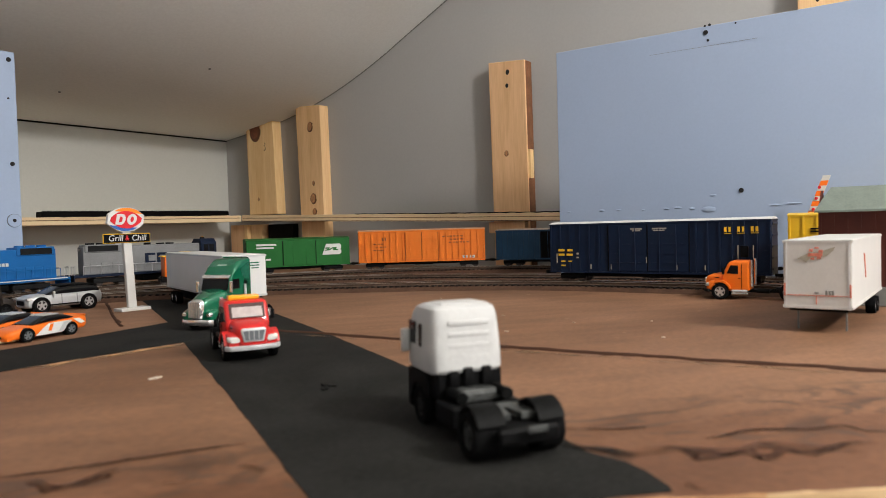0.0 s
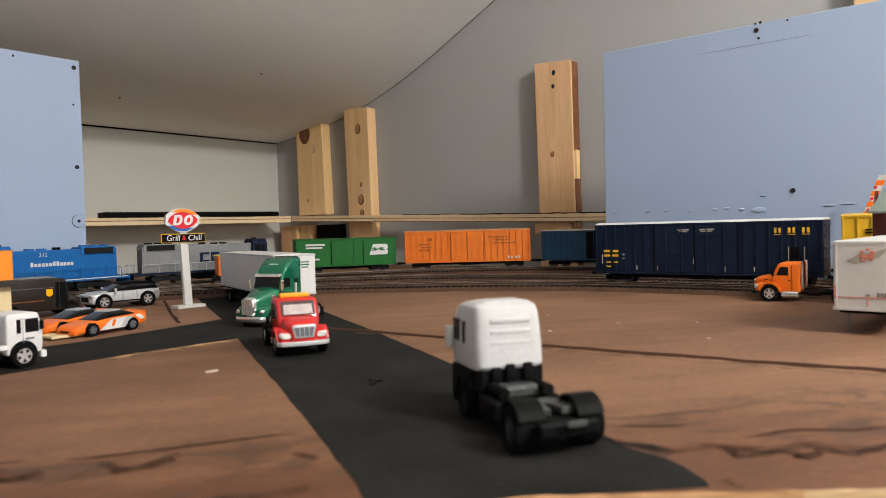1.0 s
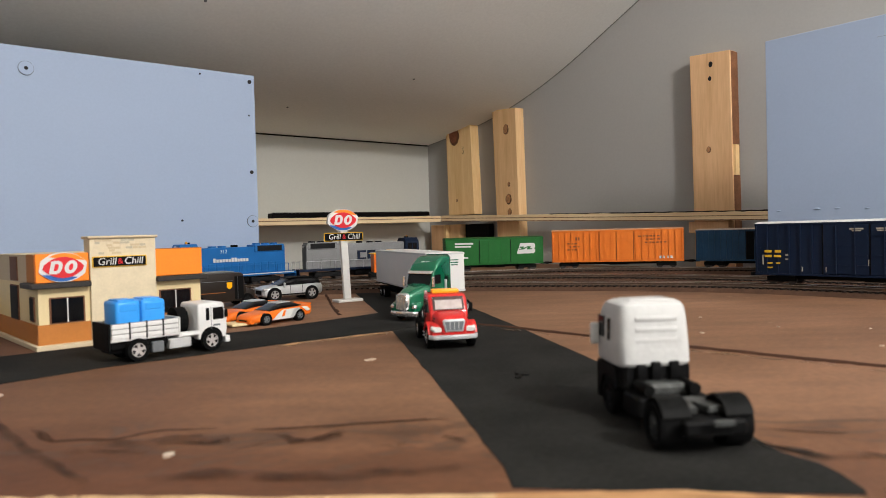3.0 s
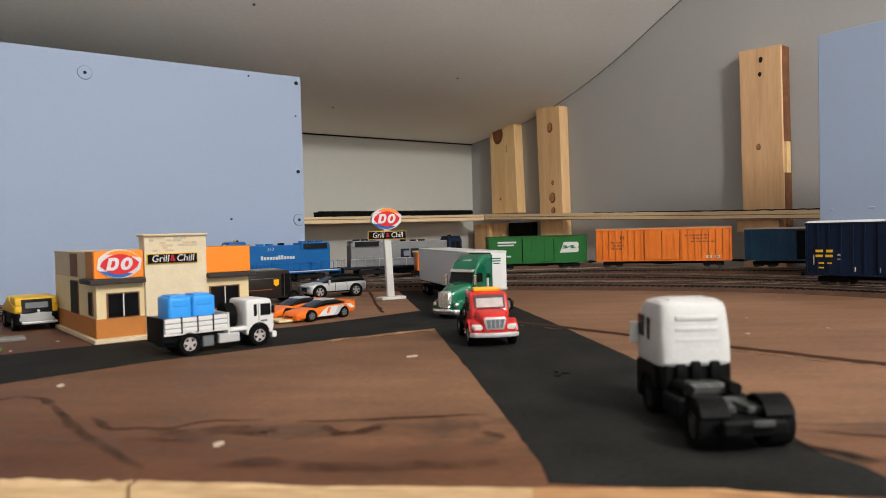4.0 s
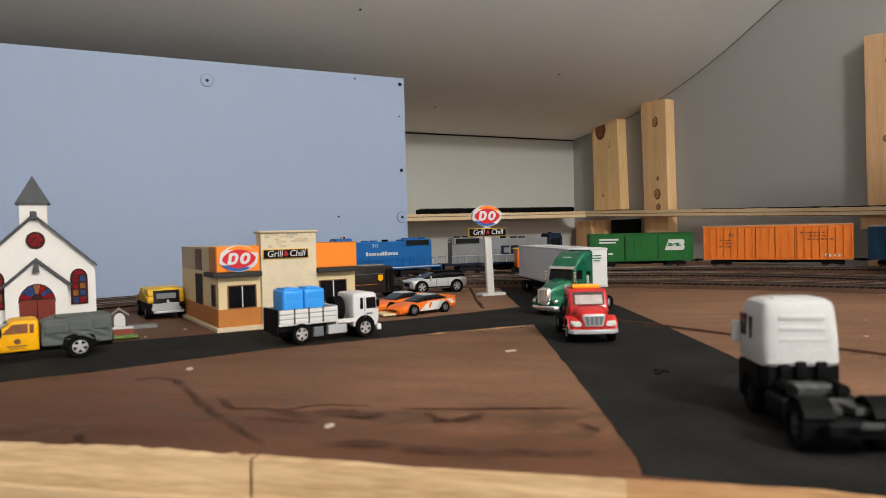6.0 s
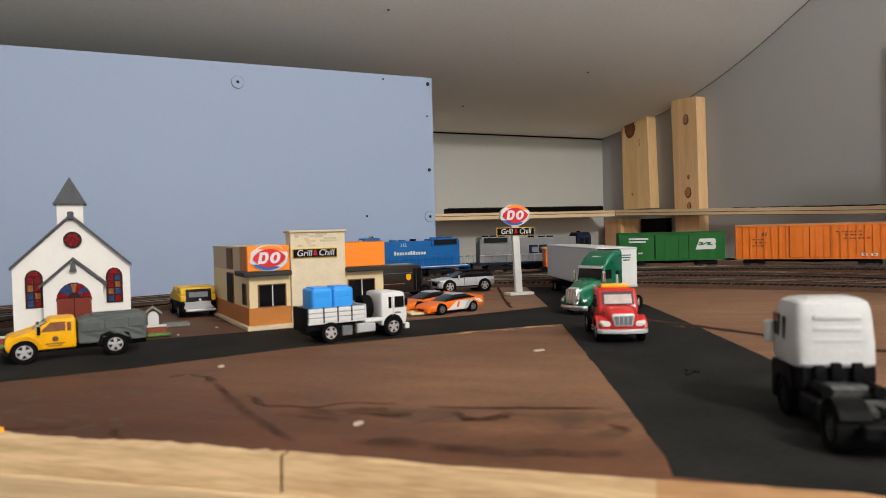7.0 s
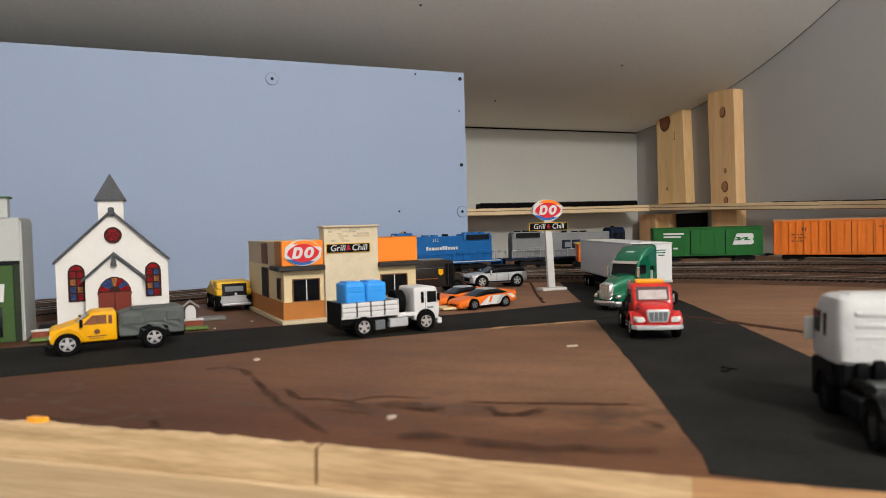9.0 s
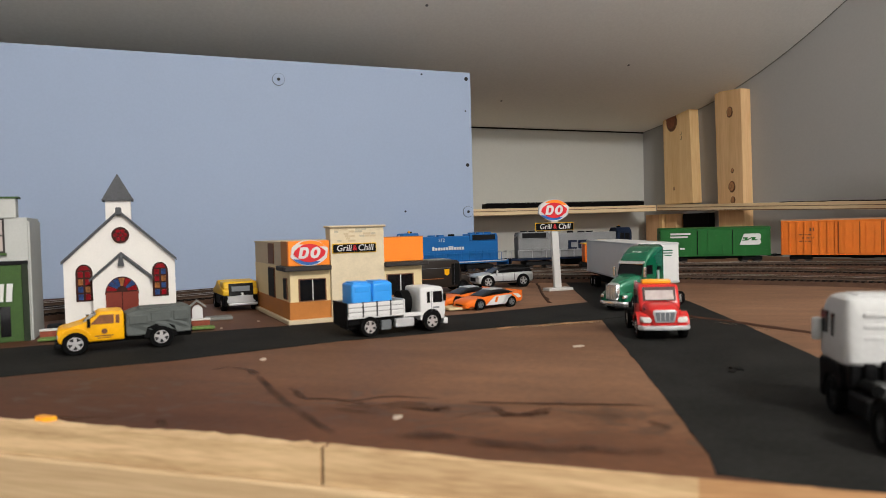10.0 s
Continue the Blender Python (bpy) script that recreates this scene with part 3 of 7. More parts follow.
for y, z, r in ((0.2226, 0.307, 0.0042), (0.2178, 0.3155, 0.0024), (0.2235, 0.3150, 0.0018), (0.2200, 0.2969, 0.0022), (0.1876, 0.3122, 0.0016), (0.1837, 0.1103, 0.0042)):
    screw(rb, (RBX, y, z), "x", r, "hole")
rnd = random.Random(11)
for y, z, a, b in ((0.2167, 0.1057, 0.006, 0.002), (0.2224, 0.0883, 0.013, 0.0055), (0.3622, 0.0919, 0.006, 0.0022), (0.3383, 0.0918, 0.005, 0.0018), (0.2742, 0.091, 0.005, 0.002),
                   (0.2598, 0.0919, 0.007, 0.002), (0.2423, 0.0898, 0.005, 0.0026), (0.1451, 0.0909, 0.010, 0.002), (0.1264, 0.0921, 0.013, 0.0018), (0.305, 0.0905, 0.004, 0.0015), (0.41, 0.0912, 0.004, 0.0015)):
    bm = bmesh.new()
    bmesh.ops.create_icosphere(bm, subdivisions=2, radius=1.0)
    for v in bm.verts:
        v.co = Vector((v.co.x * 0.0013, v.co.y * a * 0.7 * (1 + 0.5 * noise.noise(v.co * 2 + Vector((y * 50, 0, 0)))), v.co.z * b * 0.7)) + Vector((RBX, y, z))
    part("filler_blob", bm, M["blue"], rb, "blue painted lump of filler", smooth=True)
part("crack", box(RBX - 0.0003, RBX + 0.002, 0.163, 0.293, 0.2899, 0.2902), M["stone"], rb, "hairline crack in the paint")


# ---- raw timber on the gable wall ----
def stud(label, foot, head, z_head, thick, material, marks, z_foot=0.0):
    """An upright board on the gable wall; foot and head are its two edges along y."""
    ob = thing("wall_stud", Matrix(), label, "stud", "wall studs")
    x0, x1 = WALL_X - 0.001 - thick, WALL_X - 0.001
    bm = bmesh.new()
    add_prism(bm, [(foot[0], z_foot), (foot[1], z_foot), (head[1], z_head[1]), (head[0], z_head[0])], x0, x1, 0.0014, 2, "x")
    board = part("board", bm, material, ob)
    for y, z, r, kd in marks:
        bm = bmesh.new()
        bmesh.ops.create_icosphere(bm, subdivisions=3, radius=1.0)
        for v in bm.verts:
            v.co = Vector((v.co.x * 0.0007, v.co.y * r * 0.85 * (1 + 0.2 * noise.noise(v.co * 2 + Vector((y * 40, z * 40, 0)))), v.co.z * r * 1.15)) + Vector((x0, y, z))
        mat_ = {"knot": M["knot"], "big": M["knot_dark"], "ring": material}.get(kd, M["hole"])
        part("screw_hole" if kd == "hole" else "knot", bm, mat_, ob, {"knot": "brown knot", "big": "large dark red-brown knot", "ring": "faint pencilled loop"}.get(kd, ""), smooth=True)
        if kd != "hole":
            bm = bmesh.new()
            bmesh.ops.create_icosphere(bm, subdivisions=3, radius=1.0)
            k1, k2 = (1.02, 1.34) if kd != "ring" else (1.0, 1.30)
            for v in bm.verts:
                v.co = Vector((v.co.x * 0.0004, v.co.y * r * k1 * (1 + 0.3 * noise.noise(v.co * 2 + Vector((y * 40, z * 40, 3)))), v.co.z * r * k2)) + Vector((x0, y - r * 0.12, z - r * 0.1))
            part("knot_ring", bm, M["knot_ring"], ob, "dark ring round the knot", smooth=True)
    return ob, x0


s1, fx = stud("pale pine board with a dark knot, upright in the corner", (1.206, 1.300), (1.214, 1.3005), (0.326, 0.331), 0.026, M["pine_pale"],
              ((1.2745, 0.3095, 0.0185, "big"), (1.268, 0.151, 0.003, "knot"), (1.243, 0.2757, 0.0032, "ring"), (1.243, 0.2657, 0.0038, "ring")), z_foot=0.1150)
part("wane_edge", prism([(1.3005, 0.116), (1.3045, 0.116), (1.309, 0.326), (1.3015, 0.329)], fx + 0.004, WALL_X - 0.001, 0.001, 1, "x"), M["pine"], s1, "bark-side edge")
s2, fx = stud("knotty pine board fixed upright to the grey gable wall", (1.0585, 1.1283), (1.0647, 1.1381), (0.3435, 0.348), 0.026, M["pine"],
              ((1.0959, 0.3005, 0.0085, "knot"), (1.0902, 0.1778, 0.004, "knot"), (1.0923, 0.145, 0.009, "knot"), (1.0897, 0.1165, 0.006, "knot"), (1.0838, 0.0117, 0.003, "hole")))
s3, fx = stud("reddish pine board with screw holes, upright on the wall", (0.568, 0.640), (0.572, 0.6451), (0.363, 0.3675), 0.024, M["pine_red"],
              ((0.6062, 0.3456, 0.0042, "hole"), (0.608, 0.3221, 0.0035, "hole"), (0.6125, 0.2032, 0.004, "knot")))
part("bark_edge", prism([(0.5672, 0.0), (0.5681, 0.0), (0.5722, 0.3622), (0.5712, 0.3615)], fx + 0.0025, WALL_X - 0.0015, 0.0002, 1, "x"), M["bark"], s3, "rough brown bark edge")
part("pale_splinter", box(fx + 0.002, fx + 0.014, 0.5655, 0.5705, 0.157, 0.207), M["pine_pale"], s3, "pale torn patch on the edge")
s4, fx = stud("pine board top showing over the blue backdrop board", (0.080, 0.145), (0.080, 0.145), (0.45, 0.45), 0.024, M["pine"], ((0.12, 0.373, 0.003, "hole"),))
block = thing("timber_block", Matrix(), "short offcut of brown pine under the shelf in the corner", "timber block")
part("board", box(WALL_X - 0.034, WALL_X - 0.001, 1.312, 1.3619, 0.0, 0.0925, 0.001), M["pine_red"], block)
part("pale_end", box(WALL_X - 0.036, WALL_X - 0.001, 1.3, 1.3115, 0.0, 0.0925, 0.001), M["pine_pale"], block, "pale sawn end")
part("torn_stub", prism([(1.258, 0.0), (1.2975, 0.0), (1.2975, 0.0925), (1.255, 0.0925), (1.262, 0.066), (1.256, 0.040)], WALL_X - 0.028, WALL_X - 0.001, 0.0008, 1, "x"), M["pine"], block, "torn pale edge")
bb = thing("black_block", Matrix(), "matt black painted block under the shelf beside a pine board", "block")
part("body", box(WALL_X - 0.018, WALL_X - 0.001, 1.168, 1.250, 0.0, 0.092, 0.0012, 2), M["black"], bb)
part("bolt_hole", cyl((WALL_X - 0.0182, 1.212, 0.0164), 0.0045, 0.001, "x", 14), M["grey"], bb)

# ---- plywood shelf: an upper grade that climbs along the gable wall into the corner ----
shelf = thing("plywood_shelf", Matrix(), "thin plywood shelf running along both walls, raw edge", "shelf")
rnd = random.Random(5)


def ragged_plank(points, thick, inward, material, name):
    """A plank whose front edge follows points (x, y, z of its top); inward gives its depth."""
    bm = bmesh.new()
    rows = []
    for i in range(len(points) - 1):
        a, b = Vector(points[i]), Vector(points[i + 1])
        n = int((b - a).length / 0.012)
        for j in range(n + (i == len(points) - 2)):
            p = a.lerp(b, j / n)
            w = 0.0006 * rnd.uniform(-1, 1)
            rows.append([bm.verts.new(p + Vector(o)) for o in ((0, 0, w), (0, 0, -thick + w * 0.6), (*inward, -thick), (*inward, 0))])
    for r, q in zip(rows, rows[1:]):
        for j in range(4):
            k = (j + 1) % 4
            bm.faces.new((r[j], q[j], q[k], r[k]))
    bm.faces.new(rows[0])
    bm.faces.new(rows[-1][::-1])
    return part(name, bm, material, shelf, "raw plywood plank")


ragged_plank([(1.062, 1.297, 0.1145), (1.062, 1.0, 0.1070), (1.062, 0.71, 0.0992), (1.062, 0.43, 0.0930), (1.062, -0.5, 0.083)], 0.0140, (0.0215, 0), M["ply"], "gable_plank")
ragged_plank([(0.20, 1.300, 0.1095), (0.60, 1.300, 0.1115), (1.062, 1.300, 0.1145)], 0.0140, (0, 0.108), M["ply"], "knee_plank")
for pts in ([(1.0616, 1.296, 0.1095), (1.0616, 1.0, 0.1020), (1.0616, 0.71, 0.0942), (1.0616, 0.43, 0.0880)],):
    for dz, th in ((0.0010, 0.0010), (0.0075, 0.0012)):
        bm = bmesh.new()
        for (x0, y0, z0), (x1, y1, z1) in zip(pts, pts[1:]):
            add_prism(bm, [(y0, z0 - dz), (y1, z1 - dz), (y1, z1 - dz - th), (y0, z0 - dz - th)], 1.0614, 1.0630, axis="x")
        part("dark_ply", bm, M["brown"], shelf, "dark middle ply")
bm = bmesh.new()
add_prism(bm, [(0.20, 0.1040), (1.060, 0.1090), (1.060, 0.1078), (0.20, 0.1028)], 1.2994, 1.3010)
part("dark_ply", bm, M["brown"], shelf, "dark middle ply")
ragged_plank([(1.0635, 0.95, 0.1072), (1.0635, 0.71, 0.1010), (1.0635, 0.43, 0.0950), (1.0635, -0.5, 0.085)], 0.0024, (0.018, 0), M["tie"], "dark_underlay")
part("cleat", box(1.070, 1.0835, 0.568, 0.640, 0.062, 0.0815, 0.001), M["pine_red"], shelf)
strip = thing("black_track_strip", Matrix(), "long flat black plastic strip lying on the plywood shelf", "track strip")
bm = bmesh.new()
add_prism(bm, [(0.634, 0.1122), (1.052, 0.1148), (1.052, 0.1252), (0.634, 0.1232)], 1.330, 1.352, 0.0008, 1)
part("body", bm, M["black"], strip)
part("lip", prism([(0.636, 0.1234), (1.050, 0.1253), (1.050, 0.1266), (0.636, 0.1246)], 1.331, 1.334), M["darkgrey"], strip)


# ---- tracks ----
def spline(points, step=0.005):
    """A smooth line through points, sampled at even steps: (x, y, heading)."""
    P = [Vector(p) for p in points]
    raw = []
    for i in range(1, len(P) - 2):
        a, b, c, d = P[i - 1:i + 3]
        for k in range(40):
            u = k / 40
            raw.append(0.5 * ((2 * b) + (c - a) * u + (2 * a - 5 * b + 4 * c - d) * u * u + (3 * b - 3 * c + d - a) * u ** 3))
    dist = [0.0]
    for p, q in zip(raw, raw[1:]):
        dist.append(dist[-1] + (q - p).length)
    xs, ys = [p.x for p in raw], [p.y for p in raw]

    def at(s):
        x, y = np.interp(s, dist, xs), np.interp(s, dist, ys)
        x2, y2 = np.interp(s + 0.004, dist, xs), np.interp(s + 0.004, dist, ys)
        x1, y1 = np.interp(s - 0.004, dist, xs), np.interp(s - 0.004, dist, ys)
        return float(x), float(y), math.atan2(y2 - y1, x2 - x1)
    return at, dist[-1]


BED, TIE, RAIL = 0.0045, 0.0062, 0.0095


def track(points, label, ends=(0.01, 0.01)):
    at, length = spline(points)
    ob = thing("railway_track", Matrix(), label, "railway track", "model railway tracks")

    def strip_mesh(offsets, step):
        bm = bmesh.new()
        n = int((length - sum(ends)) / step)
        rows = []
        for i in range(n + 1):
            x, y, h = at(ends[0] + (length - sum(ends)) * i / n)
            rows.append([bm.verts.new((x - math.sin(h) * o, y + math.cos(h) * o, z)) for o, z in offsets])
        m = len(offsets)
        for r, q in zip(rows, rows[1:]):
            for j in range(m):
                k = (j + 1) % m
                bm.faces.new((r[j], q[j], q[k], r[k]))
        bm.faces.new(rows[0])
        bm.faces.new(rows[-1][::-1])
        return bm
    part("roadbed", strip_mesh([(-0.022, 0.0), (-0.0165, BED), (0.0165, BED), (0.022, 0.0)], 0.02), M["roadbed"], ob, "brown painted roadbed")
    verts, faces = [], []
    n = int((length - sum(ends)) / 0.0075)
    r = random.Random(len(points))
    shared = None
    for i in range(n):
        x, y, h = at(ends[0] + i * 0.0075)
        h += r.uniform(-0.03, 0.03)
        dz = r.uniform(-0.0001, 0.0001)
        if y > 0.10 and x > -0.42:              # the stretch that the camera passes nearest
            if shared is None:
                bm = bmesh.new()
                add_box(bm, -0.0016, 0.0016, -0.0150, 0.0150, -0.0022, 0.0, 0.0003, 1)
                one = part("sleeper", bm, M["tie"], ob)
                shared = one.data
            else:
                one = new("sleeper", shared)
                one.parent = ob
            one.matrix_basis = Matrix.Translation((x, y, TIE + dz)) @ Matrix.Rotation(h, 4, "Z")
            continue
        c, s = math.cos(h), math.sin(h)
        k = len(verts)
        for z in (BED - 0.0005, TIE + dz):
            for a, b in ((-0.0016, -0.0150), (0.0016, -0.0150), (0.0016, 0.0150), (-0.0016, 0.0150)):
                verts.append((x + c * a - s * b, y + s * a + c * b, z))
        faces += [(k + 4, k + 5, k + 6, k + 7), (k, k + 1, k + 5, k + 4), (k + 1, k + 2, k + 6, k + 5), (k + 2, k + 3, k + 7, k + 6), (k + 3, k, k + 4, k + 7)]
    me = bpy.data.meshes.new("far_sleepers")
    me.from_pydata(verts, [], faces)
    me.materials.append(M["tie"])
    ties = tagged(new("far_sleepers", me), "brown plastic sleepers along the track's far end", kind="stuff")
    ties.parent = ob
    for o in (-0.0091, 0.0091):
        web = part("rail", strip_mesh([(o - 0.0012, TIE), (o - 0.0004, TIE + 0.001), (o - 0.0009, RAIL), (o + 0.0009, RAIL), (o + 0.0004, TIE + 0.001), (o + 0.0012, TIE)], 0.012), M["rail"], ob)
        part("rail_head", strip_mesh([(o - 0.0009, RAIL - 0.0001), (o - 0.0009, RAIL + 0.00025), (o + 0.0009, RAIL + 0.00025), (o + 0.0009, RAIL - 0.0001)], 0.012), M["rail_head"], web, "bright worn rail head")
    return at, length


MAIN = [(1.035, -0.75), (1.035, -0.2), (1.035, 0.10), (1.035, 0.33), (1.005, 0.52), (0.935, 0.67), (0.83, 0.785), (0.69, 0.865), (0.54, 0.90), (0.40, 0.902),
        (0.25, 0.887), (0.08, 0.852), (-0.08, 0.803), (-0.25, 0.735), (-0.45, 0.64), (-0.8, 0.5)]
INNER = [(0.745, -0.75), (0.745, -0.5), (0.745, 0.0), (0.745, 0.25), (0.735, 0.37), (0.70, 0.465), (0.645, 0.56), (0.58, 0.65), (0.50, 0.735), (0.40, 0.80), (0.27, 0.825),
         (0.12, 0.80), (-0.03, 0.755), (-0.15, 0.69), (-0.35, 0.57), (-0.6, 0.42), (-0.8, 0.3)]
SIDING = [(0.846, -0.75), (0.846, -0.5), (0.846, 0.0), (0.846, 0.30), (0.83, 0.45), (0.79, 0.59), (0.72, 0.70), (0.63, 0.78), (0.53, 0.825), (0.44, 0.843), (0.36, 0.85), (0.30, 0.85)]
on_main, main_length = track(MAIN, "outer model railway track with steel rails on brown sleepers")
on_inner, inner_length = track(INNER, "inner model railway track with steel rails on brown sleepers")
on_siding, siding_length = track(SIDING, "siding track with steel rails between the two loops")


# ---- rolling stock: local +x is forward, z = 0 at the rail's top ----
def bogie(parent, x, wheels=2, base=0.020, r=0.0053, frame=None):
    b = part("bogie", box(x - base * 0.75, x + base * 0.75, -0.0135, 0.0135, r * 0.75, r * 1.75, 0.0006, 1), frame or M["black"], parent)
    for i in range(wheels):
        bm = bmesh.new()
        wx = x - base / 2 + base * i / (wheels - 1)
        for s in (-1, 1):
            add_cyl(bm, (wx, s * 0.0092, r), r, 0.0024, "y", 18)
        add_cyl(bm, (wx, 0, r), 0.0012, 0.018, "y", 8)
        part("wheelset", bm, M["wheel_steel"], b, smooth=True)


def coupler(parent, x):
    s = 1 if x > 0 else -1
    bm = bmesh.new()
    add_box(bm, min(x, x + s * 0.010), max(x, x + s * 0.010), -0.0016, 0.0016, 0.0085, 0.0115, 0.0004, 1)
    add_box(bm, min(x + s * 0.008, x + s * 0.0125), max(x + s * 0.008, x + s * 0.0125), -0.0028, 0.0028, 0.0080, 0.0120, 0.0006, 1)
    part("coupler", bm, M["black"], parent)


def panel_bars(name, parent, side, rows, material, depth=0.0003):
    """Plain bars standing for lettering; rows of (x0, x1, z0, z1)."""
    bm = bmesh.new()
    for x0, x1, z0, z1 in rows:
        add_box(bm, min(x0, x1), max(x0, x1), side[0], side[1], z0, z1)
    part(name, bm, material, parent)


def boxcar(name, m, colour, label, length, height, width=0.0335, ribs=14, door=(-0.16, 0.16), roof=None, marks=(), doors=1, group="freight train", door_mat=None):
    """A boxcar: ribbed sides, sliding doors, roof walk, ladders, sills, bogies and couplers. marks: bars (x0, x1, z0, z1, material, side)."""
    ob = thing(name, m, label, "boxcar", group)
    h, w, L = height, width / 2, length / 2
    z0 = 0.0105
    part("body", box(-L, L, -w, w, z0, h - 0.0012, 0.0006, 1), colour, ob)
    bm = bmesh.new()
    add_prism(bm, [(-w - 0.0004, h - 0.0014), (w + 0.0004, h - 0.0014), (w * 0.5, h + 0.0004), (0, h + 0.0009), (-w * 0.5, h + 0.0004)], -L - 0.0006, L + 0.0006, axis="x")
    part("roof", bm, roof or colour, ob)
    for s in (-1, 1):
        bm = bmesh.new()
        d0, d1 = door[0] * length, door[1] * length
        depth = 0.0003 if colour is M["bn_green"] else 0.0019 if colour is M["rail_orange"] else 0.0013
        for i in range(ribs + 1):
            x = -L + 0.0018 + (2 * L - 0.0036) * i / ribs
            if d0 - 0.002 < x < d1 + 0.002:
                continue
            add_box(bm, x - 0.0008, x + 0.0008, min(s * w, s * (w + depth)), max(s * w, s * (w + depth)), z0 + 0.002, h - 0.003)
        add_box(bm, -L, L, min(s * w, s * (w + 0.0010)), max(s * w, s * (w + 0.0010)), h - 0.0032, h - 0.0016)
        add_box(bm, -L, L, min(s * w, s * (w + 0.0010)), max(s * w, s * (w + 0.0010)), z0, z0 + 0.0018)
        part("side_ribs", bm, colour, ob)
        seam_ink = M["seam_brown"] if colour is M["rail_orange"] else M["black"]
        for x in ([d0, d1] if doors == 1 else [d0, (d0 + d1) / 2, d1]):
            y0, y1 = sorted((s * (w - 0.0002), s * (w + 0.0014)))
            part("door_seam", box(x - 0.0004, x + 0.0004, y0, y1, z0 + 0.0025, h - 0.0042), seam_ink, ob)
        for k in range(doors):
            a = d0 + (d1 - d0) * k / doors
            b = d0 + (d1 - d0) * (k + 1) / doors
            bm = bmesh.new()
            y0, y1 = sorted((s * (w + 0.0002), s * (w + 0.0012)))
            add_box(bm, a + 0.0006, b - 0.0006, y0, y1, z0 + 0.0025, h - 0.0042, 0.0003, 1)
            y0, y1 = sorted((s * (w + 0.0012), s * (w + 0.0018)))
            for q in (0.18, 0.38, 0.58, 0.78):
                z = z0 + 0.0025 + (h - 0.0067 - z0) * q
                add_box(bm, a + 0.0020, b - 0.0020, y0, y1, z - 0.0005, z + 0.0005)
            dr = part("door", bm, door_mat or colour, ob)
            bm = bmesh.new()
            for q in (0.3, 0.7):
                x = a + (b - a) * q
                y0, y1 = sorted((s * (w + 0.0016), s * (w + 0.0023)))
                add_box(bm, x - 0.0003, x + 0.0003, y0, y1, z0 + 0.003, h - 0.005)
            part("lock_rod", bm, M["navy_seam"] if colour is M["navy"] else colour, dr)
        for e in (-1, 1):
            bm = bmesh.new()
            x0, x1 = sorted((e * (L - 0.0012), e * (L - 0.0075)))
            y0, y1 = sorted((s * (w + 0.0010), s * (w + 0.0018)))
            for q in range(6):
                z = z0 + 0.003 + q * 0.0052
                add_box(bm, x0, x1, y0, y1, z - 0.0003, z + 0.0003)
            part("ladder", bm, colour, ob)
    for e in (-1, 1):
        bm = bmesh.new()
        for q in range(5):
            z = z0 + 0.006 + q * (h - z0 - 0.012) / 4
            x0, x1 = sorted((e * (L - 0.0004), e * (L + 0.0008)))
            add_box(bm, x0, x1, -w + 0.003, w - 0.003, z - 0.0012, z + 0.0012, 0.0004, 1)
        part("end_ribs", bm, colour, ob)
        bogie(ob, e * (L - 0.026))
        coupler(ob, e * L)
    part("underframe", box(-L + 0.012, L - 0.012, -0.004, 0.004, 0.0062, z0 + 0.0005), M["black"], ob)
    part("brake_gear", box(-0.018, 0.012, -0.009, 0.009, 0.0055, 0.0098, 0.0006, 1), M["black"], ob)
    for i, (x0, x1, q0, q1, mat_, s) in enumerate(marks):
        panel_bars("stencil", ob, sorted((s * (w + 0.0002), s * (w + 0.0014))), [(x0, x1, q0, q1)], mat_)
    return ob


def railed(at, s, z=RAIL, flip=False):
    x, y, h = at(s)
    return Matrix.Translation((x, y, z)) @ Matrix.Rotation(h + (math.pi if flip else 0), 4, "Z")


# The side seen from the table's front: heading runs leftwards, so it is local +y... the near side is +1.
NEAR = 1


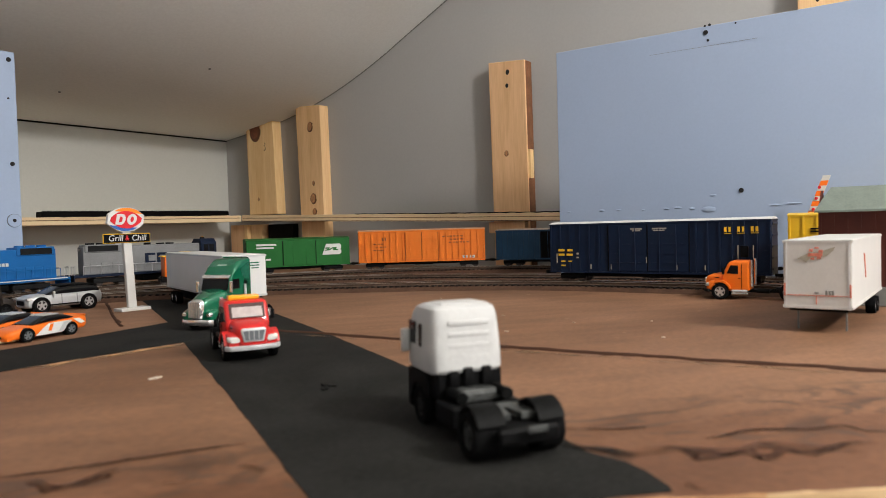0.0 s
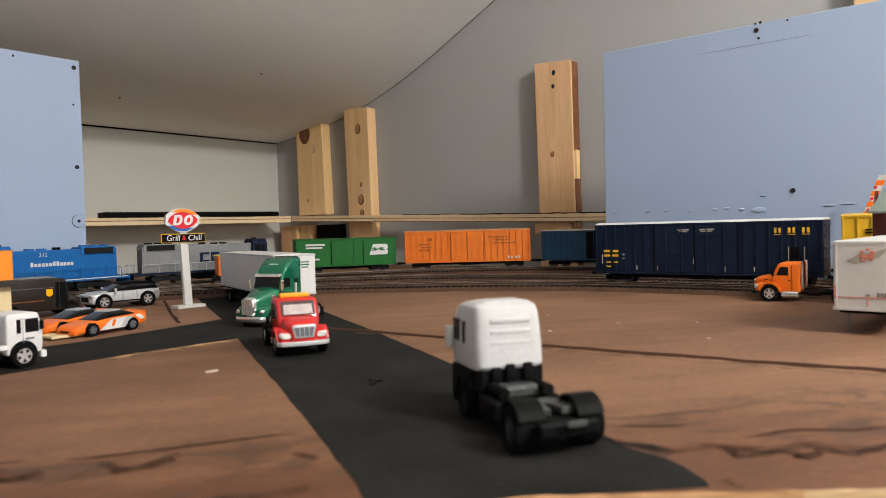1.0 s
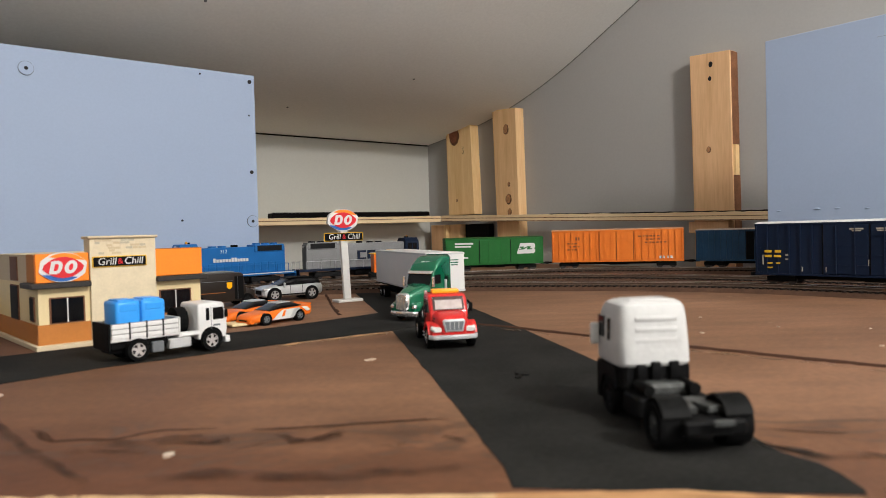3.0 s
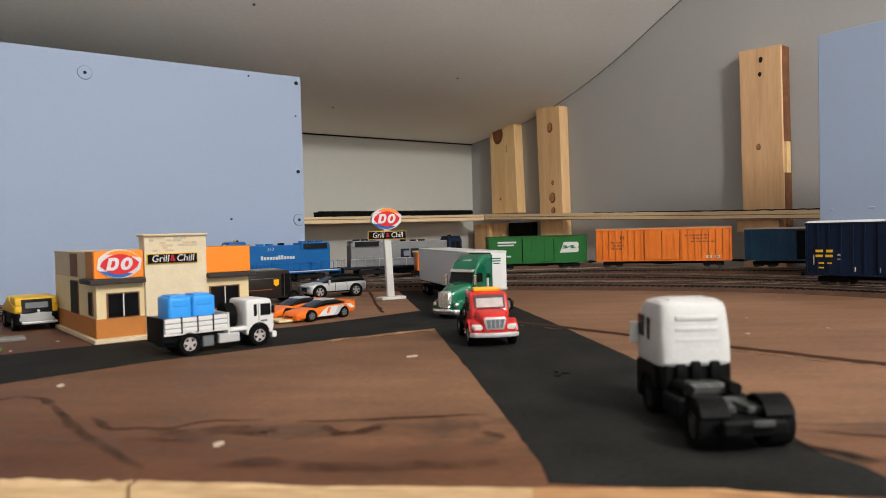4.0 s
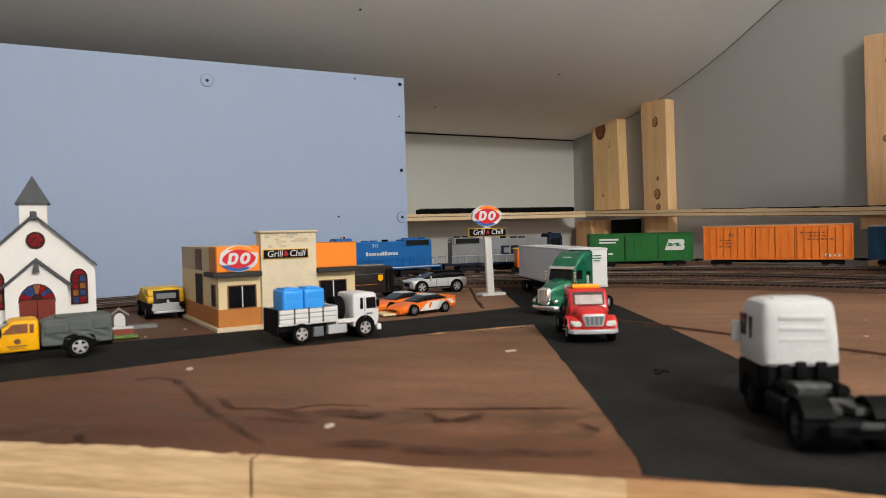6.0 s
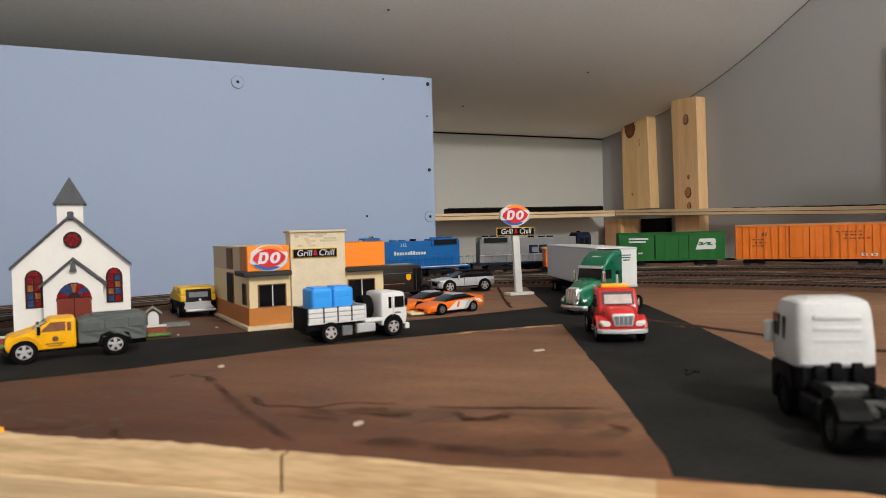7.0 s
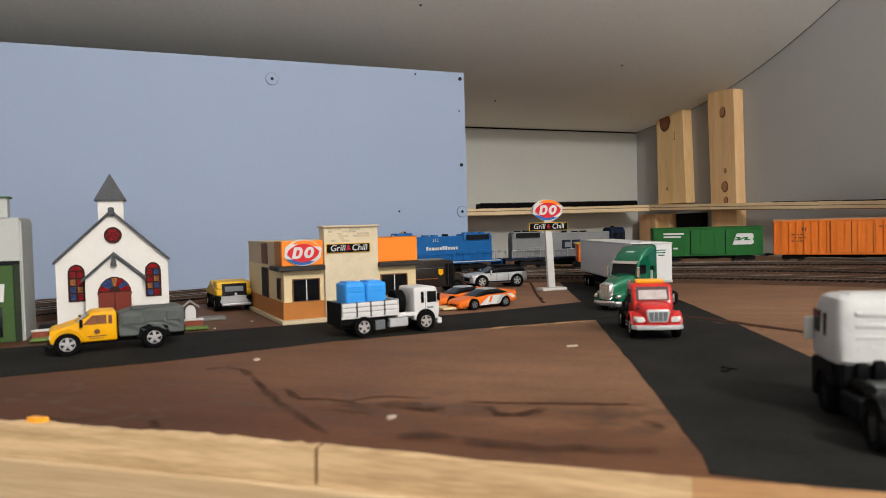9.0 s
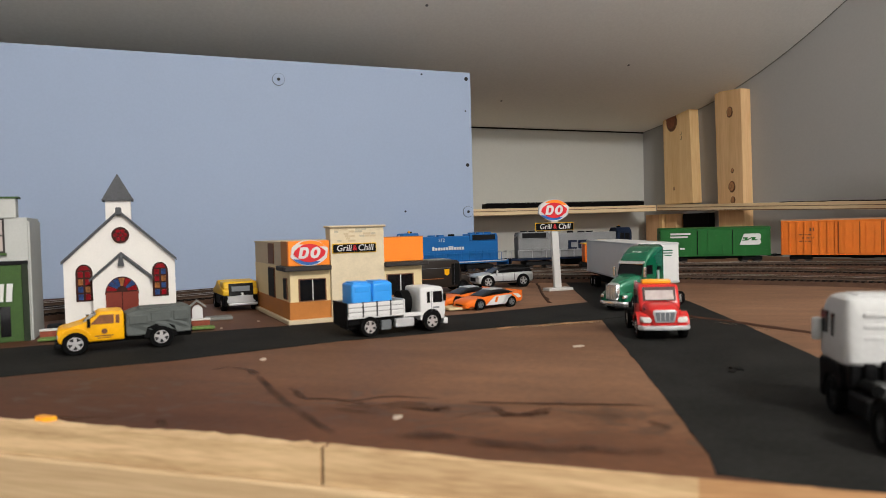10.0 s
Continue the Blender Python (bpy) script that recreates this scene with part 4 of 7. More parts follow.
def loco(name, m, label, hood, sill, cab_col, length, stripe=None, number="", short_front=True, front_lamp=True):
    """A four-axle road switcher: low nose, cab, long hood with grilles and fans, walkways, handrails, tank, two bogies."""
    ob = thing(name, m, label, "locomotive", "freight train")
    L = length / 2
    H = 0.0585
    part("walkway", box(-L, L, -0.0165, 0.0165, 0.0125, 0.0158, 0.0005, 1), sill, ob)
    if stripe:
        for s in (-1, 1):
            y0, y1 = sorted((s * 0.0163, s * 0.0170))
            part("sill_stripe", box(-L + 0.004, L - 0.004, y0, y1, 0.0146, 0.0158), stripe, ob)
    part("long_hood", box(-L + 0.014, L - 0.062, -0.0105, 0.0105, 0.0155, H - 0.006, 0.0012, 2), hood, ob)
    bm = bmesh.new()
    add_box(bm, -L + 0.016, -L + 0.062, -0.0118, 0.0118, H - 0.014, H - 0.0035, 0.0012, 2)
    part("radiator", bm, hood, ob)
    for s in (-1, 1):
        bm = bmesh.new()
        y0, y1 = sorted((s * 0.0117, s * 0.0122))
        add_box(bm, -L + 0.020, -L + 0.058, y0, y1, H - 0.0125, H - 0.0050)
        part("radiator_grille", bm, M["darkgrey"], ob)
        y0, y1 = sorted((s * 0.0104, s * 0.0110))
        for i in range(10):
            x = -L + 0.020 + (i + 0.5) * (length - 0.095) / 10
            part("hood_door", box(x - 0.0048, x + 0.0048, y0, y1, 0.0175, 0.0310, 0.0002, 1), hood, ob)
    for i in range(3):
        fan = part("roof_fan", cyl((-L + 0.026 + i * 0.0135, 0, H - 0.0028), 0.0055, 0.0028, "z", 18), M["darkgrey"] if hood is M["loco_grey"] else hood, ob, smooth=True)
    for x in (0.002, 0.016):
        part("dynamic_brake_fan", cyl((x, 0, H - 0.0052), 0.0055, 0.0026, "z", 18), M["darkgrey"] if hood is M["loco_grey"] else hood, ob, smooth=True)
    part("exhaust", box(-0.020, -0.012, -0.003, 0.003, H - 0.007, H - 0.003, 0.0004, 1), M["black"], ob)
    # cab
    cx0, cx1 = L - 0.062, L - 0.038
    bm = bmesh.new()
    add_prism(bm, [(-0.0155, 0.0155), (0.0155, 0.0155), (0.0155, H - 0.006), (0.009, H), (-0.009, H), (-0.0155, H - 0.006)], cx0, cx1, 0.0006, 1, "x")
    cab = part("cab", bm, cab_col, ob)
    for s in (-1, 1):
        y0, y1 = sorted((s * 0.0154, s * 0.0159))
        part("side_window", box(cx0 + 0.004, cx0 + 0.011, y0, y1, 0.040, 0.050), M["glass"], cab)
        part("side_window", box(cx0 + 0.0125, cx0 + 0.020, y0, y1, 0.040, 0.050), M["glass"], cab)
        part("windscreen", box(cx1 - 0.0002, cx1 + 0.0004, s * 0.0095 - 0.0035, s * 0.0095 + 0.0035, 0.042, 0.051), M["glass"], cab)
    part("nose", box(cx1, L - 0.012, -0.0110, 0.0110, 0.0155, 0.036, 0.0014, 2), cab_col if hood is not M["loco_grey"] else hood, ob)
    for x, z, ee in ((cx1 + 0.0004, 0.0545, 1), (-L + 0.0135, H - 0.010, -1)):
        bm = bmesh.new()
        for y in (-0.0022, 0.0022):
            add_cyl(bm, (x, y, z), 0.0019, 0.0016, "x", 12)
        part("headlight", bm, M["chrome"], ob, smooth=True)
    part("beacon", cyl((cx0 + 0.012, 0.004, H + 0.0016), 0.0014, 0.0032, "z", 10), M["amber"], ob)
    part("horn", box(cx0 + 0.004, cx0 + 0.010, -0.006, -0.003, H - 0.0002, H + 0.0022, 0.0004, 1), M["black"], ob)
    for e in (-1, 1):
        bm = bmesh.new()
        x0, x1 = sorted((e * (L - 0.001), e * L))
        add_box(bm, x0, x1, -0.0165, 0.0165, 0.0045, 0.0160, 0.0004, 1)
        part("pilot", bm, sill, ob)
        bm = bmesh.new()
        for y in (-0.0150, -0.0050, 0.0050, 0.0150):
            add_cyl(bm, (e * (L - 0.001), y, 0.0215), 0.00045, 0.012, "z", 6)
        add_cyl(bm, (e * (L - 0.001), 0.010, 0.0272), 0.0004, 0.010, "y", 6)
        add_cyl(bm, (e * (L - 0.001), -0.010, 0.0272), 0.0004, 0.010, "y", 6)
        part("end_rail", bm, M["white"] if stripe else M["steel"], ob)
        part("step", box(min(e * (L - 0.007), e * L), max(e * (L - 0.007), e * L), -0.0168, 0.0168, 0.0050, 0.0066), sill, ob)
        coupler(ob, e * L)
        bogie(ob, e * (L - 0.047), 2, 0.030, 0.0058, M["darkgrey"])
    for s in (-1, 1):
        bm = bmesh.new()
        for i in range(8):
            x = -L + 0.012 + i * (length - 0.080) / 7
            add_cyl(bm, (x, s * 0.0158, 0.0215), 0.0004, 0.012, "z", 6)
        add_cyl(bm, (-L + 0.012 + (length - 0.080) / 2, s * 0.0158, 0.0274), 0.0004, length - 0.080, "x", 6)
        part("handrail", bm, hood if stripe else M["steel"], ob)
    part("fuel_tank", box(-0.030, 0.024, -0.0135, 0.0135, 0.0035, 0.0122, 0.002, 2), M["black"], ob)
    if number:
        for s in (-1, 1):
            m2 = Matrix.Translation((cx0 + 0.012, s * 0.0160, 0.0335)) @ Matrix.Rotation(math.pi if s > 0 else 0, 4, "Z") @ Matrix.Rotation(math.pi / 2, 4, "X")
            if hood is M["loco_grey"]:
                m2 = Matrix.Translation((cx1 + 0.010, s * 0.0112, 0.0265)) @ Matrix.Rotation(math.pi if s > 0 else 0, 4, "Z") @ Matrix.Rotation(math.pi / 2, 4, "X")
            else:
                m2 = Matrix.Translation((0.005, s * 0.0110, 0.0470)) @ Matrix.Rotation(math.pi if s > 0 else 0, 4, "Z") @ Matrix.Rotation(math.pi / 2, 4, "X")
            written("road_number", number, 0.0068, M["navy"] if hood is M["loco_grey"] else M["white"], ob, m2)
    return ob


loco("blue_locomotive", railed(on_main, 1.549), "bright blue model diesel locomotive with white sill stripe, on rails", M["bm_blue"], M["bm_blue"], M["bm_blue"], 0.205, M["white"], "312")
b = bpy.data.objects["blue_locomotive"]
for s in (-1, 1):
    y0, y1 = sorted((s * 0.0106, s * 0.0114))
    panel_bars("lettering_bars", b, (y0, y1), [(0.020 - i * 0.0043, 0.0168 - i * 0.0043, 0.0330, 0.0385 if i in (0, 6, 7) else 0.0370) for i in range(12)], M["white"])
    y0, y1 = sorted((s * 0.0156, s * 0.0162))
    panel_bars("cab_emblem", b, (y0, y1), [(0.0545, 0.0520, 0.026, 0.037), (0.0565, 0.0505, 0.029, 0.0315)], M["white"])
loco("grey_locomotive", railed(on_main, 1.318, flip=True), "grey and dark blue model diesel locomotive, second in the train", M["loco_grey"], M["navy"], M["navy"], 0.236, None, "6255")
g = bpy.data.objects["grey_locomotive"]
for s in (-1, 1):
    y0, y1 = sorted((s * 0.0106, s * 0.0115))
    rows = []
    for i in range(3):
        x = -0.024 + i * 0.0165
        rows += [(x, x + 0.0140, 0.0380, 0.0410), (x, x + 0.0140, 0.0270, 0.0300), (x, x + 0.0045, 0.0300, 0.0380)]
    panel_bars("railroad_mark", g, (y0, y1), rows, M["navy"])
W, LG = M["white"], M["paint_line"]
boxcar("green_boxcar", railed(on_main, 1.108), M["bn_green"], "green model boxcar with a white emblem, in the moving train's middle", 0.162, 0.0545, marks=(
    (0.066, 0.036, 0.0440, 0.0468, W, 1), (0.066, 0.040, 0.0395, 0.0420, W, 1), (0.063, 0.056, 0.0215, 0.0240, W, 1), (0.052, 0.045, 0.0215, 0.0240, W, 1)))
boxcar("orange_boxcar", railed(on_main, 0.905), M["rail_orange"], "orange ribbed model boxcar with dark lettering bars", 0.206, 0.0630, ribs=20, roof=M["orange_roof"], door=(-0.13, 0.13), doors=2, marks=(
    tuple((x - i * 0.0058, x - i * 0.0058 - 0.0040, z, z + 0.0016, M["brown"], 1) for x, z, n in ((-0.034, 0.0500, 6), (-0.046, 0.0450, 4), (-0.044, 0.0400, 6), (0.078, 0.0400, 3), (0.074, 0.0350, 3), (0.078, 0.0300, 3)) for i in range(n))
    + ((-0.066, -0.074, 0.0150, 0.0190, W, 1), (-0.068, -0.072, 0.0160, 0.0180, M["black"], 1), (-0.078, -0.086, 0.0150, 0.0190, W, 1), (-0.080, -0.084, 0.0160, 0.0180, M["black"], 1), (0.064, 0.058, 0.046, 0.051, M["brown"], 1))))
boxcar("blue_boxcar", railed(on_main, 0.682), M["sou_blue"], "weathered blue model boxcar with rusty graffiti, last in the train", 0.196, 0.0590, ribs=22, roof=M["pale_roof"], door_mat=M["black"], door=(-0.08, 0.12), marks=(
    tuple((-0.040 - i * 0.010, -0.046 - i * 0.010, 0.0465, 0.0515, W, 1) for i in range(5)) + ((-0.046, -0.082, 0.030, 0.041, M["rust"], 1), (-0.050, -0.060, 0.022, 0.032, M["rust"], 1), (-0.066, -0.073, 0.020, 0.034, M["rust"], 1))))
rear_car = bpy.data.objects["blue_boxcar"]
part("end_lamp", cyl((-0.107, 0.0, 0.0235), 0.0028, 0.0075, "z", 12, 0.0020), M["orange"], rear_car, "orange end-of-train lamp", smooth=True)
part("lamp_bracket", box(-0.108, -0.098, -0.0008, 0.0008, 0.0185, 0.0202), M["black"], rear_car)
# the green car's emblem: a slanted white block with a green zigzag
green_car = bpy.data.objects["green_boxcar"]
plate = part("emblem", prism([(-0.0360, 0.0270), (-0.0640, 0.0270), (-0.0668, 0.0295), (-0.0668, 0.0335), (-0.0650, 0.0352), (-0.0668, 0.0370), (-0.0668, 0.0415), (-0.0645, 0.0440), (-0.0425, 0.0440)], 0.0167, 0.0179), W, green_car, "white slanted emblem")
part("zigzag", prism([(-0.0395, 0.0335), (-0.0470, 0.0335), (-0.0540, 0.0372), (-0.0530, 0.0335), (-0.0610, 0.0335), (-0.0620, 0.0352), (-0.0575, 0.0352), (-0.0600, 0.0385), (-0.0530, 0.0385), (-0.0470, 0.0355), (-0.0480, 0.0385), (-0.0412, 0.0385), (-0.0405, 0.0365), (-0.0440, 0.0365), (-0.0432, 0.0350), (-0.0400, 0.0350)], 0.0177, 0.0183), M["bn_green"], plate)
# parked cars
Y = M["taxi"]
boxcar("dark_blue_boxcar", Matrix.Translation((0.7475, 0.2388, RAIL)) @ Matrix.Rotation(math.pi / 2, 4, "Z"), M["navy"], "parked dark blue high-cube model boxcar with yellow lettering", 0.2345, 0.0668, 0.0335, ribs=20,
       door=(-0.17, 0.20), roof=M["offwhite"], doors=2, group="parked freight cars", marks=(
    tuple((-0.0740 - i * 0.0125 - a, -0.0740 - i * 0.0125 - b, z0, z1, Y, 1) for i in range(3) for a, b, z0, z1 in ((0.0, 0.0022, 0.0535, 0.0585), (0.0042, 0.0064, 0.0535, 0.0585), (0.0, 0.0068, 0.0517, 0.0523)))
    + ((0.106, 0.099, 0.0345, 0.0372, Y, 1), (0.095, 0.089, 0.0345, 0.0372, Y, 1), (0.106, 0.099, 0.0295, 0.0320, Y, 1), (0.096, 0.089, 0.0295, 0.0320, Y, 1),
       (0.103, 0.098, 0.0225, 0.0240, Y, 1), (0.094, 0.090, 0.0225, 0.0240, Y, 1), (0.103, 0.098, 0.0178, 0.0192, Y, 1), (0.084, 0.081, 0.031, 0.033, LG, 1), (0.084, 0.081, 0.027, 0.0282, LG, 1),
       (0.0215, 0.0090, 0.0575, 0.0590, LG, 1), (0.0195, 0.0110, 0.0558, 0.0570, LG, 1), (-0.002, -0.017, 0.0575, 0.0590, LG, 1), (-0.003, -0.015, 0.0558, 0.0570, LG, 1), (0.1085, 0.1078, 0.0215, 0.032, LG, 1), (0.0675, 0.0668, 0.0150, 0.0200, LG, 1), (0.044, 0.0433, 0.0150, 0.0200, LG, 1),
       (0.005, 0.0043, 0.022, 0.028, LG, 1), (-0.027, -0.0277, 0.0150, 0.0200, LG, 1), (-0.055, -0.0557, 0.0150, 0.0200, LG, 1), (-0.089, -0.0965, 0.0285, 0.0395, M["black"], 1), (-0.089, -0.0965, 0.0195, 0.0210, Y, 1),
       (-0.0865, -0.0872, 0.0260, 0.0400, LG, 1), (-0.1005, -0.1012, 0.0260, 0.0400, LG, 1))))
boxcar("yellow_boxcar", Matrix.Translation((0.846, 0.028, RAIL)) @ Matrix.Rotation(math.pi / 2, 4, "Z"), M["taxi"], "parked yellow model boxcar beside the red shed", 0.188, 0.0700, group="parked freight cars", marks=(
    (0.072, 0.060, 0.0530, 0.0545, M["black"], 1), (0.072, 0.060, 0.0500, 0.0515, M["black"], 1)))


# ---- buildings ----
def turned(x, y, z=0.0, deg=0.0):
    return Matrix.Translation((x, y, z)) @ Matrix.Rotation(radians(deg), 4, "Z")


FACE = Matrix.Rotation(math.pi / 2, 4, "X")      # lettering that faces local -y


def lozenge(w, h, n=24, blunt=0.30):
    """A wide plate with bowed top and bottom and blunt, pointed ends."""
    pts = []
    for sgn in (-1, 1):
        for i in range(n):
            x = (-1 + 2 * i / n) if sgn < 0 else (1 - 2 * i / n)
            pts.append((w / 2 * x, sgn * h / 2 * (blunt + (1 - blunt) * (1 - abs(x) ** 2.2))))
    return pts


def emblem(parent, x, z, y, w, h):
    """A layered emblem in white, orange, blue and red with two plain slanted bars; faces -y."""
    em = part("emblem", prism([(x + a, z + b) for a, b in lozenge(w, h)], y - 0.0010, y), M["white"], parent, "white edged lozenge emblem")
    up = [(x + a * 0.94 + 0.02 * w, z + b * 0.90 + 0.02 * h) for a, b in lozenge(w, h) if b > 0.15 * h and a > -0.36 * w]
    part("orange_swoosh", prism(up, y - 0.0013, y - 0.0010), M["sign_orange"], em)
    lo = [(x + a * 0.93 - 0.02 * w, z + b * 0.86 - 0.04 * h) for a, b in lozenge(w, h) if b < -0.15 * h and a < 0.34 * w]
    part("blue_swoosh", prism(lo, y - 0.0013, y - 0.0010), M["sign_blue"], em)
    part("red_lozenge", prism([(x + a * 0.86, z + b * 0.70 - 0.01 * h) for a, b in lozenge(w, h, blunt=0.12)], y - 0.0017, y - 0.0013), M["sign_red"], em)
    for cx, half, sq in ((-0.150, 0.125, 2.2), (0.150, 0.130, 2.0)):
        for nm, kx, kz, y0, y1, mat_ in (("plain_shape", half, 0.22, 0.0020, 0.0017, M["white"]), ("slot", half * 0.34, 0.115, 0.0022, 0.0020, M["sign_red"])):
            pts = []
            for i in range(20):
                t = 2 * math.pi * i / 20
                a, b = math.copysign(abs(math.cos(t)) ** (2 / sq), math.cos(t)) * kx, math.copysign(abs(math.sin(t)) ** (2 / sq), math.sin(t)) * kz
                if cx < 0:
                    a = a if a > 0 else max(-kx, a * 3.0)
                pts.append((x + (cx + a) * w + b * h * 0.22, z + b * h))
            part(nm, prism(pts, y - y0, y - y1), mat_, em)
    return em


def word_plate(parent, x, z, y, w, h):
    pl = part("word_plate", box(x - w / 2, x + w / 2, y - 0.0010, y, z - h / 2, z + h / 2, 0.0003, 1), M["taxi"], parent, "black plate with a yellow rim")
    part("plate_face", box(x - w / 2 + 0.0007, x + w / 2 - 0.0007, y - 0.0013, y - 0.0009, z - h / 2 + 0.0006, z + h / 2 - 0.0006), M["black"], pl)
    for text, dx in (("Grill", -0.245), ("Chill", 0.245)):
        written("word", text, h * 0.92, M["white"], pl, Matrix.Translation((x + dx * w, y - 0.0014, z)) @ FACE, 0.0002, 0.15)
    written("ampersand", "&", h * 0.78, M["sign_red"], pl, Matrix.Translation((x, y - 0.0014, z)) @ FACE, 0.0002)
    return pl


rest = thing("restaurant_building", turned(0.0744, 0.5311, 0, 3.5), "cream and orange model drive-in restaurant with stone tower front", "restaurant")
part("plinth", box(-0.004, 0.120, 0.0, 0.154, 0.0, 0.0034, 0.0004, 1), M["base_cream"], rest, "cream base slab")
part("ground_storey", box(-0.0005, 0.116, 0.0065, 0.150, 0.003, 0.046), M["cream"], rest)
part("upper_storey", box(-0.0003, 0.1158, 0.0090, 0.1498, 0.046, 0.0655), M["beige"], rest, "beige upper wall")
part("roof_cap", box(-0.001, 0.1165, 0.0085, 0.1505, 0.0655, 0.0666), M["beige"], rest)
for nm, bm in (("front_wainscot", box(-0.0012, 0.1165, 0.0058, 0.0066, 0.003, 0.0175)), ("side_wainscot", box(-0.0014, -0.0004, 0.0068, 0.150, 0.003, 0.0175))):
    part(nm, bm, M["terra"], rest, "terracotta wainscot")
part("left_fascia", box(-0.0018, 0.0325, 0.0045, 0.0088, 0.0470, 0.0672, 0.0004, 1), M["sign_orange"], rest, "orange fascia")
part("side_fascia", box(-0.0019, -0.0002, 0.0090, 0.0300, 0.0470, 0.0670), M["terra"], rest)
part("right_fascia", box(0.0800, 0.1172, 0.0045, 0.0088, 0.0470, 0.0678, 0.0004, 1), M["sign_orange"], rest, "orange fascia")
part("fascia_cap", box(0.0798, 0.1176, 0.0043, 0.0093, 0.0678, 0.0684), M["terra"], rest)
part("side_stripe", box(-0.0012, -0.0002, 0.0640, 0.0860, 0.0470, 0.0650), M["brown"], rest)
part("left_awning", box(-0.0060, 0.0325, -0.0010, 0.0075, 0.0430, 0.0468, 0.0005, 1), M["awning"], rest, "black awning")
part("side_awning", box(-0.0060, -0.0006, 0.0078, 0.0330, 0.0430, 0.0468, 0.0005, 1), M["awning"], rest)
part("right_awning", box(0.0795, 0.1195, -0.0010, 0.0075, 0.0430, 0.0468, 0.0005, 1), M["awning"], rest, "black awning")
tower = part("tower", box(0.0330, 0.0800, 0.0030, 0.0165, 0.003, 0.0770, 0.0003, 1), M["tan"], rest, "tan stone tower")
part("cornice", box(0.0315, 0.0815, 0.0012, 0.0180, 0.0770, 0.0790, 0.0006, 1), M["beige"], tower)
rnd = random.Random(4)
for row, z in enumerate((0.0662, 0.0681, 0.0700, 0.0719, 0.0738, 0.0757)):
    x = 0.0345 + rnd.uniform(0, 0.003)
    while x < 0.0760:
        wide = rnd.uniform(0.0030, 0.0065)
        if rnd.random() < (0.25 if row < 2 else 0.7):
            part("stone", box(x, min(x + wide, 0.0785), 0.0027, 0.0032, z - 0.0008, z + 0.0008), M[rnd.choice(("tan", "tan", "beige", "stone_pale"))], tower)
        x += wide + 0.0004


def shop_window(parent, x0, x1, z0, z1, y, panes=2, frame=None):
    w = part("window_frame", box(x0 - 0.0008, x1 + 0.0008, y - 0.0007, y + 0.0002, z0 - 0.0008, z1 + 0.0008), frame or M["brown"], parent)
    for i in range(panes):
        a, b = x0 + (x1 - x0) * i / panes + 0.0003, x0 + (x1 - x0) * (i + 1) / panes - 0.0003
        part("pane", box(a, b, y - 0.0010, y - 0.0006, z0, z1), M["glass"], w)
    part("mullion", box((x0 + x1) / 2 - 0.0004, (x0 + x1) / 2 + 0.0004, y - 0.0014, y - 0.0006, z0, z1), M["offwhite"], w)


shop_window(rest, 0.0070, 0.0285, 0.0185, 0.0355, 0.0062)
shop_window(rest, 0.0835, 0.1070, 0.0185, 0.0355, 0.0062)
for y0, y1, z0, z1 in ((0.0160, 0.0260, 0.0200, 0.0360), (0.0620, 0.0850, 0.0180, 0.0430)):
    w = part("side_window", box(-0.0014, -0.0002, y0 - 0.0008, y1 + 0.0008, z0 - 0.0008, z1 + 0.0008), M["brown"], rest)
    part("pane", box(-0.0018, -0.0012, y0, y1, z0, z1), M["darkgrey"], w)
emblem(rest, 0.0155, 0.0575, 0.0044, 0.0312, 0.0212)
word_plate(rest, 0.0535, 0.0600, 0.0030, 0.0385, 0.0080)
slab = thing("pavement_slab", turned(0.214, 0.541, 0, 2), "cream card slab lying beside the restaurant", "slab")
part("slab", box(0, 0.034, 0, 0.022, 0.001, 0.0030, 0.0004, 1), M["cream"], slab)

# the roadside pole sign
sign = thing("pole_sign", turned(0.397, 0.657, 0, -2), "white pole sign with lozenge emblem and word plate", "sign")
part("base_plate", prism([(-0.0150, 0.0), (0.0160, 0.0), (0.0160, 0.0030), (-0.0150, 0.0030)], -0.007, 0.009, 0.0004, 1), M["offwhite"], sign)
bm = bmesh.new()
add_prism(bm, [(-0.0048, 0.0030), (0.0038, 0.0030), (0.0000, 0.0850), (-0.0086, 0.0850)], -0.0022, 0.0022, 0.0004, 1)
part("pole", bm, M["offwhite"], sign)
emblem(sign, -0.0050, 0.0915, -0.0026, 0.0385, 0.0245)
part("emblem_back", prism([(-0.0050 + a * 0.97, 0.0915 + b * 0.97) for a, b in lozenge(0.0385, 0.0245)], -0.0026, 0.0010), M["offwhite"], sign)
word_plate(sign, -0.0046, 0.0728, -0.0026, 0.0490, 0.0092)

# church
ch = thing("church", turned(-0.0518, 0.572, 0, 1.0), "white model country church with stained glass and grey roof", "church")
HW, EAVE, APEX, DEEP = 0.0398, 0.0555, 0.0935, 0.105
bm = bmesh.new()
add_prism(bm, [(-HW, 0.0), (HW, 0.0), (HW, EAVE), (0, APEX), (-HW, EAVE)], 0.0, DEEP)
part("outer_wall", bm, M["church"], ch)
sl = (APEX - EAVE) / HW
for s in (-1, 1):
    bm = bmesh.new()
    add_prism(bm, [(s * (HW + 0.0014), EAVE - sl * 0.0014 + 0.0003), (0, APEX + 0.0003), (0, APEX + 0.0024), (s * (HW + 0.0014), EAVE - sl * 0.0014 + 0.0024)], -0.0035, DEEP + 0.002)
    part("roof_slope", bm, M["roof_grey"], ch, "slate grey roof")
